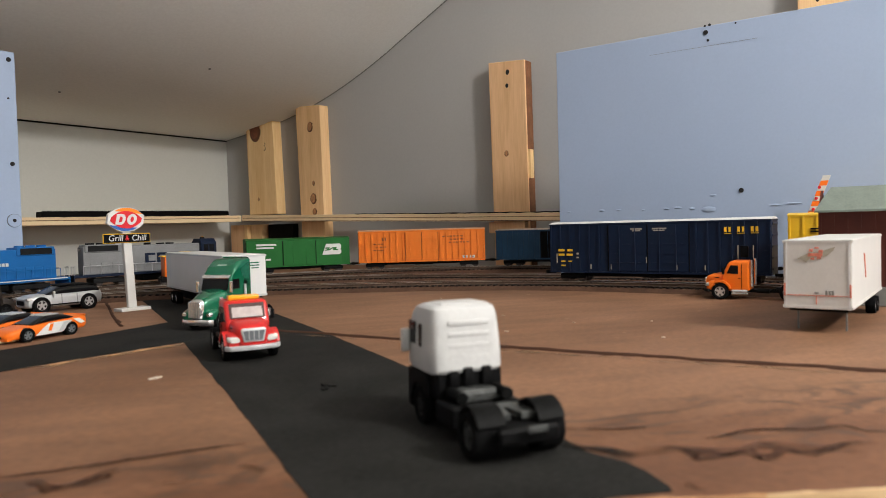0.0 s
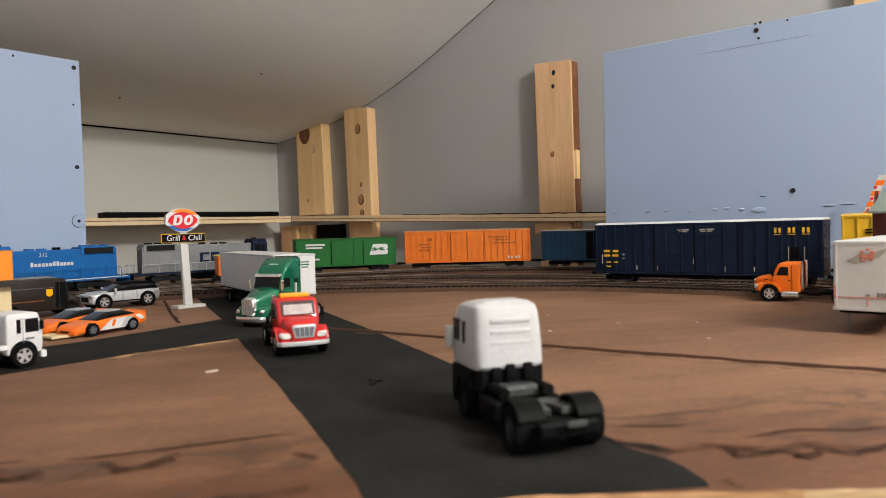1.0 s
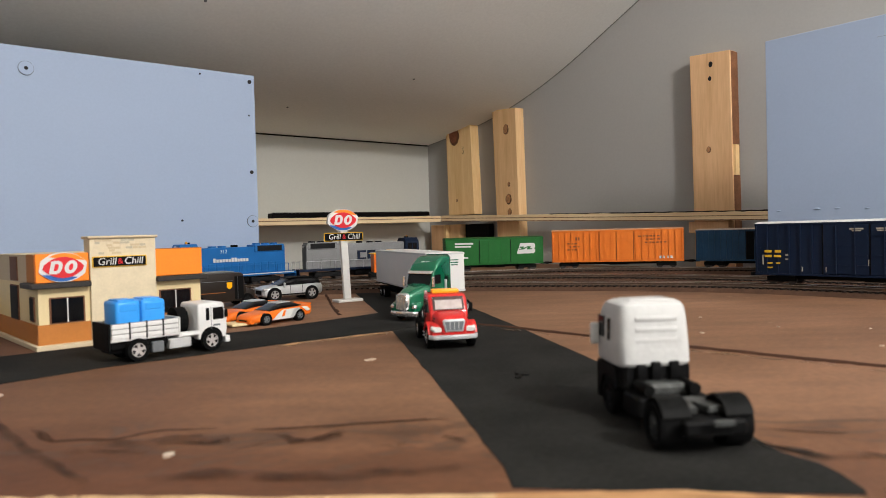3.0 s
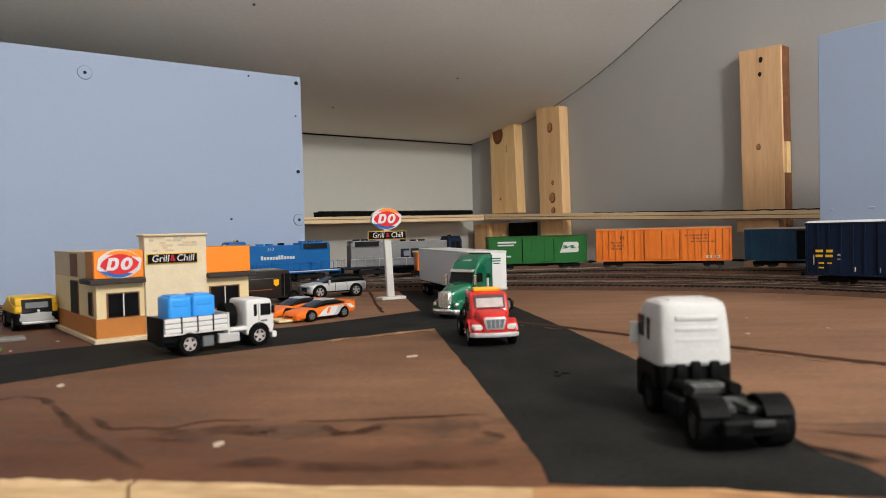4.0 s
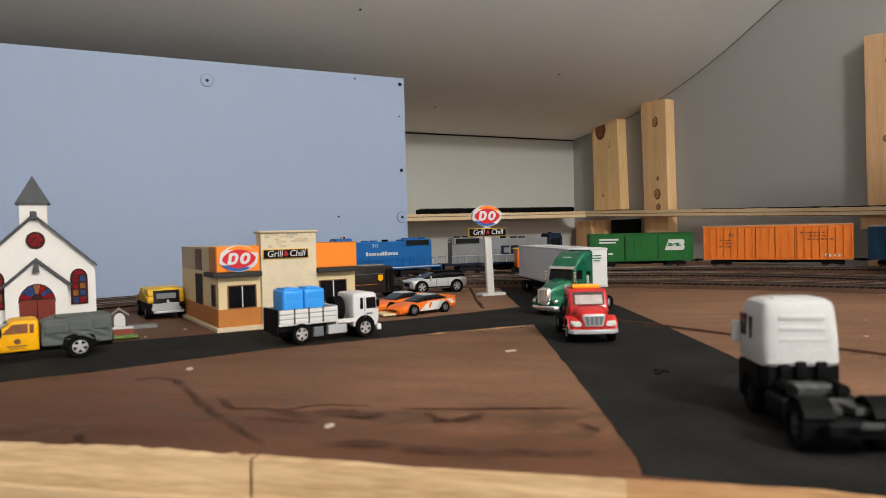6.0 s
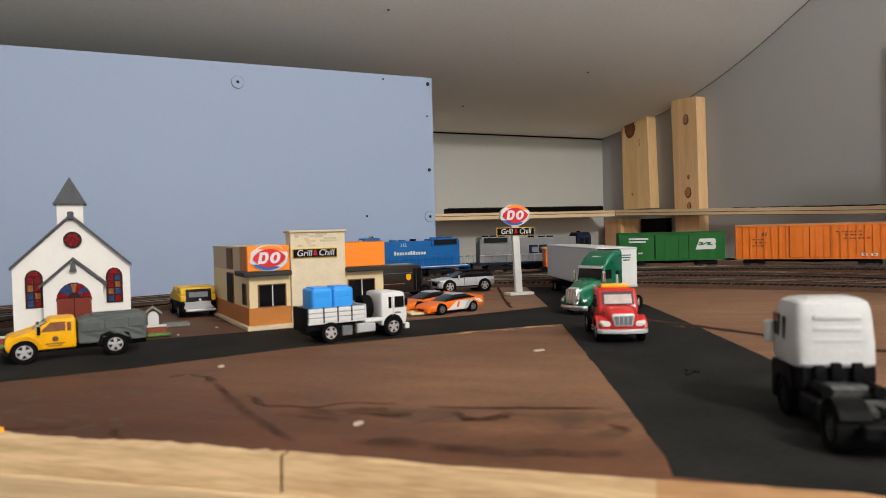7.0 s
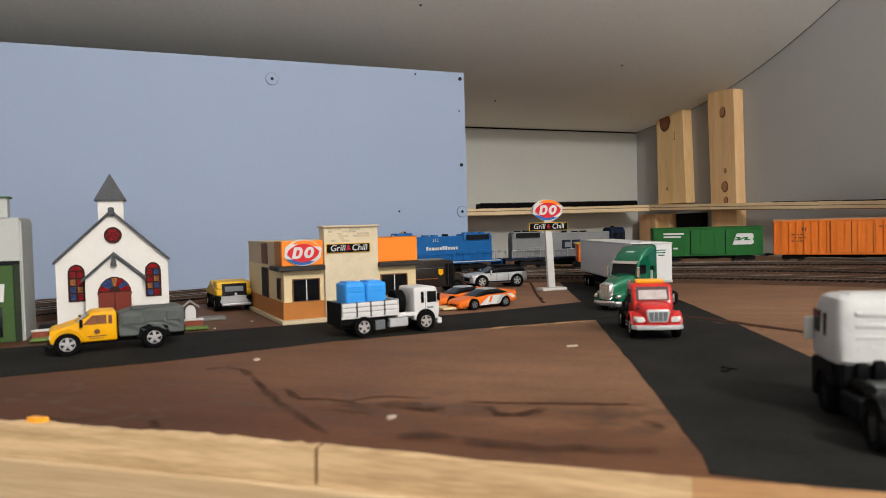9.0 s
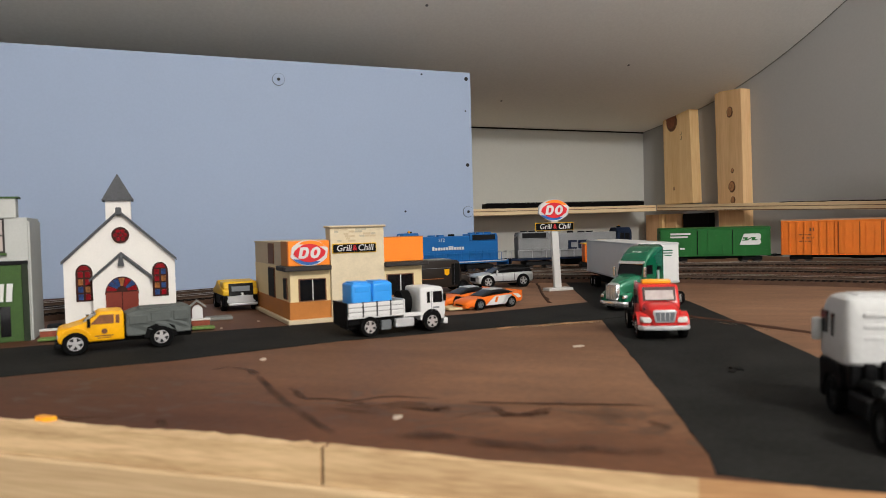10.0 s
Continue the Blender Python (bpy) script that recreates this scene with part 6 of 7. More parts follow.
def box_trailer(name, m, label, L, W, z0, z1, colour, mark):
    """A van trailer: its front at local +x."""
    ob = thing(name, m, label, "trailer", "toy trailers")
    bm = bmesh.new()
    add_box(bm, -L / 2, L / 2, -W / 2, W / 2, z0, z1, 0.0008, 2)
    part("box_body", bm, colour, ob)
    for nm, a, b in (("top_rail", z1 - 0.0020, z1 - 0.0005), ("bottom_rail", z0 + 0.0004, z0 + 0.0022)):
        part(nm, box(-L / 2 - 0.0003, L / 2 + 0.0003, -W / 2 - 0.0004, W / 2 + 0.0004, a, b), M["silver"] if mark == "lines" else colour, ob)
    for s in (-1, 1):
        part("landing_leg", box(L / 2 - 0.032, L / 2 - 0.029, s * W * 0.30 - 0.0014, s * W * 0.30 + 0.0014, 0.0, z0 + 0.0005) if mark == "lines" else
             box(L / 2 - 0.0180, L / 2 - 0.0164, s * W * 0.36 - 0.0005, s * W * 0.36 + 0.0005, 0.0, z0 + 0.0005), M["stone"], ob)
    r = 0.0062
    for x in (-L / 2 + 0.018, -L / 2 + 0.033):
        for s in (-1, 1):
            wheel(ob, x, s * (W / 2 - 0.0036), r, 0.0066, M["chrome"])
    part("axle_frame", box(-L / 2 + 0.008, -L / 2 + 0.044, -0.007, 0.007, r * 0.8, z0 + 0.0005), M["black"], ob)
    part("floor_frame", box(-L / 2 + 0.002, L / 2 - 0.004, -W / 2 + 0.003, W / 2 - 0.003, z0 - 0.0018, z0 + 0.0003), M["black"], ob)
    for y in (-W * 0.25, 0.0, W * 0.25):
        part("door_bar", cyl((-L / 2 - 0.0004, y, (z0 + z1) / 2), 0.0004, z1 - z0 - 0.004, "z", 6), M["silver"], ob)
    x = L / 2
    if mark == "lines":
        for i, (a, b) in enumerate(((0.0020, 0.0135), (0.0040, 0.0135), (0.0060, 0.0125))):
            z = z1 - 0.0075 - i * 0.0024
            part("green_flash", box(x - 0.0001, x + 0.0004, a, b, z - 0.0005, z + 0.0005), M["green"], ob)
    else:
        zc = z1 - 0.0090
        part("wing_shape", prism([(-0.0116, zc - 0.0034), (-0.0092, zc - 0.0040), (-0.0062, zc - 0.0058), (-0.0040, zc - 0.0030), (0.0030, zc - 0.0024), (0.0062, zc - 0.0014), (0.0096, zc + 0.0022), (0.0108, zc + 0.0044), (0.0084, zc + 0.0036), (0.0040, zc + 0.0020), (-0.0040, zc + 0.0006), (-0.0084, zc - 0.0016)], x - 0.0001, x + 0.0004, axis="x"), M["paint_line"], ob)
        for a, b, c, d in ((-0.0044, 0.0012, -0.0022, 0.0030), (-0.0012, 0.0030, 0.0012, 0.0042), (-0.0050, -0.0018, 0.0034, 0.0002), (0.0010, 0.0004, 0.0036, 0.0024), (-0.0036, -0.0042, -0.0014, -0.0026), (0.0002, -0.0036, 0.0026, -0.0018)):
            part("red_shape", box(x + 0.0003, x + 0.0006, a, c, zc + min(b, d), zc + max(b, d), 0.0001, 1), M["faded_red"], ob)
        part("red_line", box(x - 0.0001, x + 0.0004, -W / 2 + 0.001, W / 2 - 0.001, z0 + 0.0086, z0 + 0.0091), M["faded_red"], ob)
        part("red_drop", box(x - 0.0001, x + 0.0004, -0.0006, -0.0001, z0 + 0.0032, z0 + 0.0088), M["faded_red"], ob)
        for s in (-1, 1):
            part("red_patch", box(x - 0.0001, x + 0.0005, min(s * (W / 2 - 0.0014), s * (W / 2 - 0.0004)), max(s * (W / 2 - 0.0014), s * (W / 2 - 0.0004)), z0 + 0.0080, z0 + 0.0165), M["faded_red"], ob)
            part("corner_post", box(x - 0.0006, x + 0.0004, min(s * (W / 2 - 0.0022), s * (W / 2 - 0.0015)), max(s * (W / 2 - 0.0022), s * (W / 2 - 0.0015)), z0 + 0.0020, z1 - 0.0018), M["white"], ob)
        for a in (0.0048, 0.0067, 0.0084):
            part("text_bar", box(x - 0.0001, x + 0.0004, a, a + 0.0013, z0 + 0.0094, z0 + 0.0122), M["stone"], ob)
        part("connection_box", box(x - 0.0001, x + 0.0008, -0.0016, 0.0010, z0 + 0.0100, z0 + 0.0112, 0.0003, 1), M["stone"], ob)
        y0, y1 = W / 2 - 0.0001, W / 2 + 0.0005
        part("side_stroke", prism([(x - 0.062, z0 + 0.017), (x - 0.060, z0 + 0.017), (x - 0.052, z0 + 0.034), (x - 0.056, z0 + 0.034)], y0, y1), M["faded_red"], ob)
    return ob


box_trailer("white_trailer", turned(0.4490, 0.5985, 0.0003, 250), "long white toy box trailer behind the green tractor", 0.198, 0.0395, 0.0165, 0.0550, M["white"], "lines")
TD = -3.2
box_trailer("white_trailer", turned(0.5085 + 0.0775 * math.cos(radians(TD)), 0.0580 + 0.0775 * math.sin(radians(TD)), 0, TD + 180), "white toy box trailer with a winged red mark, on legs", 0.155, 0.0400, 0.0156, 0.0608, M["offwhite"], "wing")

# green sleeper tractor
gt = thing("green_tractor", turned(0.3340, 0.4640, 0.0005, 193) @ Matrix.Diagonal((0.92, 1.0, 1.0, 1)), "metallic green toy sleeper tractor with chrome grille, on the road", "truck", "toy trucks")
W = 0.0145
bm = bmesh.new()
add_loft(bm, [(-0.0245, -0.0138, 0.0138, 0.0090, 0.0312), (-0.0170, -0.0122, 0.0122, 0.0085, 0.0296), (-0.0090, -0.0100, 0.0100, 0.0080, 0.0272), (-0.0025, -0.0082, 0.0082, 0.0082, 0.0246), (0.0008, -0.0070, 0.0070, 0.0090, 0.0228), (0.0020, -0.0058, 0.0058, 0.0100, 0.0212)], square=4.0)
part("hood", bm, M["green"], gt, smooth=True)
for s in (-1, 1):
    y0, y1 = sorted((s * W * 0.50, s * W * 1.0))
    bm = bmesh.new()
    bm.free()
    bm = arch_over(s, -0.0105, 0.0072, W * 0.52, W * 1.02, 0.0016, 1.4)
    add_loft(bm, [(-0.0060, *sorted((s * 0.0066, s * 0.0148)), 0.0095, 0.0165), (-0.0015, *sorted((s * 0.0062, s * 0.0146)), 0.0070, 0.0156), (0.0016, *sorted((s * 0.0060, s * 0.0132)), 0.0074, 0.0138)], square=3.2, n=16)
    part("fender", bm, M["green"], gt, smooth=True)
    y0, y1 = sorted((s * W * 0.66, s * W * 0.97))
    part("headlight", loft([(-0.0010, y0, y1, 0.0104, 0.0144), (0.0012, y0, y1, 0.0104, 0.0140), (0.0026, y0 + 0.0008, y1 - 0.0008, 0.0110, 0.0132)], square=2.6, n=14), M["chrome"], gt, smooth=True)
gr = part("grille", loft([(0.0000, -0.0070, 0.0070, 0.0088, 0.0240), (0.0028, -0.0066, 0.0066, 0.0090, 0.0234), (0.0042, -0.0056, 0.0056, 0.0098, 0.0222)], square=4.0), M["chrome"], gt, "tall chrome grille", smooth=True)
for i in range(7):
    y = -W * 0.36 + i * W * 0.12
    part("grille_bar", box(0.0040, 0.0046, y - 0.0003, y + 0.0003, 0.0100, 0.0225), M["stone"], gr)
bm = bmesh.new()
add_prism(bm, [(-0.0010, -W * 1.02), (0.0035, -W * 0.88), (0.0050, 0.0), (0.0035, W * 0.88), (-0.0010, W * 1.02), (-0.0025, W * 0.9), (-0.0025, -W * 0.9)], 0.0040, 0.0085, 0.0007, 2, "z")
part("bumper", bm, M["chrome"], gt, "chrome bumper", smooth=True)
bm = bmesh.new()
add_prism(bm, [(-0.0540, 0.0080), (-0.0225, 0.0080), (-0.0215, 0.0290), (-0.0262, 0.0405), (-0.0300, 0.0470), (-0.0400, 0.0535), (-0.0520, 0.0545), (-0.0540, 0.0530)], -W, W, 0.0032, 5)
cab = part("cab", bm, M["green"], gt, smooth=True)
part("windscreen", prism([(-0.0230, 0.0296), (-0.0208, 0.0296), (-0.0248, 0.0392), (-0.0270, 0.0392)], -W * 0.86, W * 0.86), M["glass"], cab)
part("visor", prism([(-0.0262, 0.0390), (-0.0226, 0.0386), (-0.0238, 0.0408), (-0.0268, 0.0416)], -W * 0.93, W * 0.93, 0.0006, 2), M["chrome"], cab, "chrome sun visor")
part("roof_mark", prism([(-0.0318, 0.0478), (-0.0330, 0.0492), (-0.0337, 0.0492), (-0.0325, 0.0476)], -0.0045, 0.0045), M["offwhite"], cab)
for s in (-1, 1):
    y0, y1 = sorted((s * (W - 0.0003), s * (W + 0.0003)))
    part("door_window", prism([(-0.0355, 0.0300), (-0.0240, 0.0300), (-0.0272, 0.0378), (-0.0355, 0.0378)], y0, y1), M["glass"], cab)
    part("sleeper_window", box(-0.0470, -0.0420, y0, y1, 0.0320, 0.0360), M["glass"], cab)
    part("exhaust_stack", cyl((-0.0420, s * (W + 0.0012), 0.0225), 0.0012, 0.0210, "z", 10), M["silver"], gt, smooth=True)
    part("mirror", box(-0.0228, -0.0208, min(s * (W + 0.0008), s * (W + 0.0034)), max(s * (W + 0.0008), s * (W + 0.0034)), 0.0275, 0.0365, 0.0005, 1), M["chrome"], gt, smooth=True)
    part("fuel_tank", cyl((-0.0400, s * W * 0.78, 0.0072), 0.0034, 0.0240, "x", 16), M["chrome"], gt, smooth=True)
    part("side_fairing", box(-0.0540, -0.0250, min(s * W * 0.9, s * W), max(s * W * 0.9, s * W), 0.0045, 0.0090, 0.0004, 1), M["green"], gt)
    wheel(gt, -0.0105, s * (W - 0.0026), 0.0062, 0.0044, M["chrome"])
    for x in (-0.0660, -0.0785):
        wheel(gt, x, s * (W - 0.0034), 0.0062, 0.0064, M["chrome"])
part("frame", box(-0.0835, -0.0050, -0.0056, 0.0056, 0.0065, 0.0100), M["black"], gt)
part("fifth_wheel", cyl((-0.0720, 0, 0.0118), 0.0065, 0.0026, "z", 18), M["black"], gt)

# white cab-over tractor, nearest on the road
H = 57
wt = thing("white_tractor", turned(0.2020, 0.1164, 0.0003, H) @ Matrix.Diagonal((0.95, 1.0, 1.0, 1)), "white toy cab-over tractor with black chassis, out on the road", "truck", "toy trucks")
W = 0.0143
bm = bmesh.new()
add_loft(bm, [(0.0212, 0.0290, 0.0585, -0.0138, 0.0148), (0.0224, 0.0282, 0.0592, -0.0143, 0.0152), (0.0300, 0.0284, 0.0594, -0.0141, 0.0151), (0.0380, 0.0288, 0.0575, -0.0134, 0.0147), (0.0425, 0.0294, 0.0548, -0.0129, 0.0143), (0.0448, 0.0304, 0.0520, -0.0122, 0.0136), (0.0461, 0.0328, 0.0480, -0.0104, 0.0118)], "z", 7.0, 40)
cab = part("cab", bm, M["cab_white"], wt, "white moulded cab", smooth=True)
part("roof_rib", box(0.0340, 0.0470, -W * 0.62, W * 0.62, 0.0458, 0.0465, 0.0003, 2), M["cab_white"], cab)
for z in (0.0272, 0.0312, 0.0354, 0.0396):
    part("rear_rib", box(0.02834, 0.0292, -0.0079, 0.0087, z - 0.0009, z + 0.0009, 0.0004, 2), M["cab_white"], cab, smooth=True)
for y in (-0.0062, 0.0012, 0.0070):
    part("cab_bracket", box(0.0268, 0.0292, y - 0.0020, y + 0.0020, 0.0160, 0.0232 if y < 0.006 else 0.0222, 0.0008, 2), M["black"], wt, smooth=True)
part("windscreen", prism([(0.0584, 0.0315), (0.0594, 0.0320), (0.0558, 0.0415), (0.0548, 0.0411)], -W * 0.85, W * 0.85), M["glass"], cab)
for s in (-1, 1):
    y0, y1 = (0.0140, 0.0153) if s > 0 else (-0.0143, -0.0130)
    part("door_window", box(0.0468, 0.0540, y0, y1, 0.0305, 0.0392, 0.0002, 1), M["glass"], cab)
    part("rear_quarter_window", box(0.0402, 0.0432, y0, y1, 0.0300, 0.0388, 0.0002, 1), M["glass"], cab)
    part("mirror", box(0.0520, 0.0545, min(s * (W + 0.001), s * (W + 0.0046)), max(s * (W + 0.001), s * (W + 0.0046)), 0.0270, 0.0360, 0.0009, 2), M["cab_white"], wt, "white mirror housing", smooth=True)
    part("wheel_arch", prism([(0.0350, 0.0120), (0.0365, 0.0195), (0.0400, 0.0206), (0.0545, 0.0206), (0.0590, 0.0190), (0.0595, 0.0080), (0.0560, 0.0075), (0.0535, 0.0140), (0.0490, 0.0160), (0.0430, 0.0155), (0.0385, 0.0110)], min(s * W * 0.6, s * W), max(s * W * 0.6, s * W), 0.0005, 1), M["black"], wt)
    part("side_tank", box(0.0130, 0.0300, min(s * W * 0.55, s * W * 0.98), max(s * W * 0.55, s * W * 0.98), 0.0050, 0.0125, 0.0010, 2), M["black"], wt)
    part("air_tank", cyl((0.0215, s * W * 0.62, 0.0148), 0.0022, 0.0120, "x", 12), M["worn_dark"], wt, smooth=True)
    wheel(wt, 0.0450, s * (W - 0.0022), 0.0074, 0.0052, M["darkgrey"])
    wheel(wt, -0.0048, s * (W - 0.0026), 0.0080, 0.0092, M["worn"])
    bm = arch_over(s, 0.0, 0.0084, W * 0.42, W * 1.10, 0.0009, 1.15)
    bmesh.ops.translate(bm, verts=bm.verts[:], vec=(-0.0048, 0, 0))
    part("mudguard", bm, M["worn_dark"], wt, smooth=True)
part("sub_cab", box(0.0290, 0.0560, -W * 0.92, W * 0.92, 0.0120, 0.0218, 0.0008, 1), M["black"], wt)
part("bumper", box(0.0560, 0.0605, -W, W, 0.0040, 0.0200, 0.0012, 2), M["black"], wt)
part("frame", box(-0.0185, 0.0540, -0.0058, 0.0058, 0.0070, 0.0112, 0.0004, 1), M["black"], wt)
part("engine_block", box(0.0200, 0.0300, -0.0090, 0.0090, 0.0112, 0.0160, 0.0012, 1), M["worn"], wt, "worn grey engine cover")
part("fifth_wheel", prism([(-0.0085, -0.0080), (-0.0085, -0.0020), (0.0, -0.0010), (0.0, 0.0010), (-0.0085, 0.0020), (-0.0085, 0.0080), (0.0030, 0.0085), (0.0075, 0.0040), (0.0075, -0.0040), (0.0030, -0.0085)], 0.0118, 0.0142, 0.0003, 1, "z"), M["worn"], wt, "worn grey coupling plate")
part("rear_beam", box(-0.0185, -0.0140, -W * 0.75, W * 0.75, 0.0070, 0.0118, 0.0008, 1), M["black"], wt)
part("worn_plate", box(-0.0189, -0.0180, -0.0062, 0.0010, 0.0100, 0.0121, 0.0003, 1), M["worn"], wt, "grey worn plate")


# flat-sided utility trucks in the side road
def utility(name, m, label, cab_colour, style):
    ob = thing(name, m, label, "truck", "toy trucks")
    W = 0.0145
    if style == "stake":
        bm = bmesh.new()
        add_prism(bm, [(0.0175, 0.0090), (0.0390, 0.0090), (0.0405, 0.0150), (0.0400, 0.0225), (0.0384, 0.0338), (0.0366, 0.0356), (0.0188, 0.0356), (0.0175, 0.0342)], -W, W, 0.0014, 3)
        cab = part("cab", bm, cab_colour, ob, smooth=True)
        part("windscreen", prism([(0.0390, 0.0232), (0.0404, 0.0234), (0.0388, 0.0325), (0.0375, 0.0325)], -W * 0.85, W * 0.85), M["glass"], cab)
        for s in (-1, 1):
            y0, y1 = sorted((s * (W - 0.0004), s * (W + 0.0003)))
            part("door_window", box(0.0290, 0.0374, y0, y1, 0.0228, 0.0318, 0.0002, 1), M["glass"], cab)
            part("small_window", box(0.0236, 0.0262, y0, y1, 0.0228, 0.0318), M["glass"], cab)
            part("door_line", box(0.0274, 0.0277, y0, y1, 0.0125, 0.0325), M["grey"], cab)
            part("door_text_bar", box(0.0290, 0.0345, y0, y1, 0.0182, 0.0195), M["grey"], cab)
            mirror(ob, 0.0385, s * (W + 0.001), 0.0270, M["black"])
        part("bumper", box(0.0385, 0.0425, -W, W, 0.0050, 0.0098, 0.0008, 2), cab_colour, ob)
        part("bed_floor", box(-0.0440, 0.0030, -W, W, 0.0148, 0.0168, 0.0004, 1), M["white"], ob)
        part("tailgate", box(-0.0455, -0.0438, -W, W, 0.0090, 0.0275, 0.0004, 1), M["black"], ob, "black tailgate")
        part("headboard", box(0.0028, 0.0042, -W, W, 0.0125, 0.0275, 0.0004, 1), M["white"], ob)
        for s in (-1, 1):
            y0, y1 = sorted((s * (W - 0.0008), s * W))
            sd = part("drop_side", box(-0.0436, 0.0026, y0, y1, 0.0165, 0.0272, 0.0003, 1), M["stone"], ob, "drop side with white slats and dark grooves")
            y0, y1 = sorted((s * W, s * (W + 0.0006)))
            for z in (0.0182, 0.0217, 0.0253):
                part("slat", box(-0.0432, 0.0024, y0, y1, z - 0.0015, z + 0.0015, 0.0004, 1), M["white"], sd)
            for x in (-0.0315, -0.0200, -0.0085):
                part("stake", box(x - 0.0005, x + 0.0005, y0 - 0.0003 if s < 0 else y0, y1 + 0.0003 if s > 0 else y1, 0.0160, 0.0276), M["darkgrey"], sd)
            part("side_box", box(-0.0160, -0.0075, min(s * W * 0.6, s * W * 0.95), max(s * W * 0.6, s * W * 0.95), 0.0045, 0.0120, 0.0006, 1), M["grey"], ob)
            part("step_box", box(-0.0040, 0.0120, min(s * W * 0.6, s * W), max(s * W * 0.6, s * W), 0.0055, 0.0125, 0.0006, 1), M["silver"], ob)
            part("side_skirt", box(0.0042, 0.0190, min(s * W * 0.6, s * W), max(s * W * 0.6, s * W), 0.0130, 0.0160, 0.0005, 1), M["white"], ob)
        part("front_arch", arch_over(s, 0.0275, 0.0088, W * 0.7, W + 0.0006, 0.0014, 1.3), M["white"], ob, smooth=True)
        # Black drum through the cab stands for the shade inside the front arches.
        part("wheel_well_shade", cyl((0.0275, 0, 0.0092), 0.0087, W * 2 + 0.0004, "y", 20), M["black"], ob)
        part("spare_wheel", cyl((0.0088, 0, 0.0235), 0.0098, 0.0080, "x", 20), M["rubber"], ob, smooth=True)
        fx, rx, r = 0.0275, -0.0262, 0.0080
    else:
        bm = bmesh.new()
        add_prism(bm, [(0.0020, 0.0085), (0.0420, 0.0085), (0.0432, 0.0120), (0.0430, 0.0180), (0.0405, 0.0196), (0.0275, 0.0212), (0.0185, 0.0290), (0.0165, 0.0300), (0.0035, 0.0300), (0.0020, 0.0290)], -W, W, 0.0014, 3)
        cab = part("cab", bm, cab_colour, ob, smooth=True)
        part("windscreen", prism([(0.0255, 0.0216), (0.0271, 0.0219), (0.0197, 0.0284), (0.0182, 0.0280)], -W * 0.85, W * 0.85), M["glass"], cab)
        for s in (-1, 1):
            y0, y1 = sorted((s * (W - 0.0004), s * (W + 0.0003)))
            part("door_window", prism([(0.0085, 0.0212), (0.0232, 0.0212), (0.0172, 0.0277), (0.0085, 0.0277)], y0, y1), M["interior"], cab, "window with brown interior")
            part("rear_door_window", box(0.0050, 0.0074, y0, y1, 0.0210, 0.0272), M["interior"], cab)
            part("door_badge", cyl((0.0145, s * (W + 0.0001), 0.0158), 0.0019, 0.0006, "y", 14), M["brown"], cab)
            part("door_text_bar", box(0.0090, 0.0205, y0, y1, 0.0122, 0.0129), M["brown"], cab)
            part("door_text_bar", box(0.0105, 0.0190, y0, y1, 0.0108, 0.0113), M["brown"], cab)
            part("arch_flare", arch_over(s, 0.0325, 0.0092, W * 0.80, W + 0.0012, 0.0013, 1.35), cab_colour, ob, smooth=True)
            part("headlight", box(0.0405, 0.0432, min(s * W * 0.65, s * W * 0.98), max(s * W * 0.65, s * W * 0.98), 0.0125, 0.0155, 0.0005, 1), M["offwhite"], ob)
            mirror(ob, 0.0240, s * (W + 0.001), 0.0225, M["black"])
        part("bumper", box(0.0400, 0.0450, -W, W, 0.0050, 0.0090, 0.0010, 2), M["black"], ob)
        part("grille", box(0.0424, 0.0436, -W * 0.55, W * 0.55, 0.0095, 0.0160), M["black"], ob)
        bm = bmesh.new()
        add_prism(bm, [(-0.0420, 0.0105), (0.0010, 0.0105), (0.0010, 0.0265), (-0.0060, 0.0290), (-0.0340, 0.0300), (-0.0420, 0.0300)], -W - 0.0006, W + 0.0006, 0.0010, 2)
        bmesh.ops.triangulate(bm, faces=bm.faces[:])
        bmesh.ops.subdivide_edges(bm, edges=bm.edges[:], cuts=5, use_grid_fill=True)
        for v in bm.verts:
            v.co += Vector((0, math.copysign(0.0011, v.co.y) * noise.noise(v.co * 260), 0.0009 * noise.noise(v.co * 200 + Vector((3, 0, 0)))))
        body = part("tipper_body", bm, M["tipper"], ob, "moulded olive-grey tipper body")
        for s in (-1, 1):
            y0, y1 = sorted((s * (W + 0.0004), s * (W + 0.0013)))
            for x0, x1, z0, z1 in ((-0.0395, -0.0300, 0.020, 0.0275), (-0.0280, -0.0150, 0.020, 0.0270), (-0.0130, -0.0010, 0.019, 0.0255)):
                part("side_panel", box(x0, x1, y0, y1, z0, z1, 0.0004, 1), M["tipper"], body)
            part("arch", prism([(-0.0325, 0.0085), (-0.0305, 0.0160), (-0.0250, 0.0180), (-0.0180, 0.0180), (-0.0125, 0.0160), (-0.0105, 0.0085)], min(s * W * 0.7, s * (W + 0.0008)), max(s * W * 0.7, s * (W + 0.0008))), M["black"], ob)
        part("load_cover", box(-0.0300, -0.0080, -W * 0.7, W * 0.7, 0.0290, 0.0304, 0.0010, 2), M["tipper"], ob)
        fx, rx, r = 0.0325, -0.0215, 0.0082
    part("frame", box(-0.0425, 0.0380, -0.0075, 0.0075, 0.0065, 0.0105), M["black"], ob)
    part("rear_underbody", box(-0.0430, -0.0040, -W * 0.80, W * 0.80, 0.0095, 0.0150, 0.0005, 1), M["black"], ob)
    for s in (-1, 1):
        wheel(ob, fx, s * (W - 0.0012), r, 0.0050, M["chrome"])
        wheel(ob, rx, s * (W - 0.0012), r, 0.0056, M["chrome"])
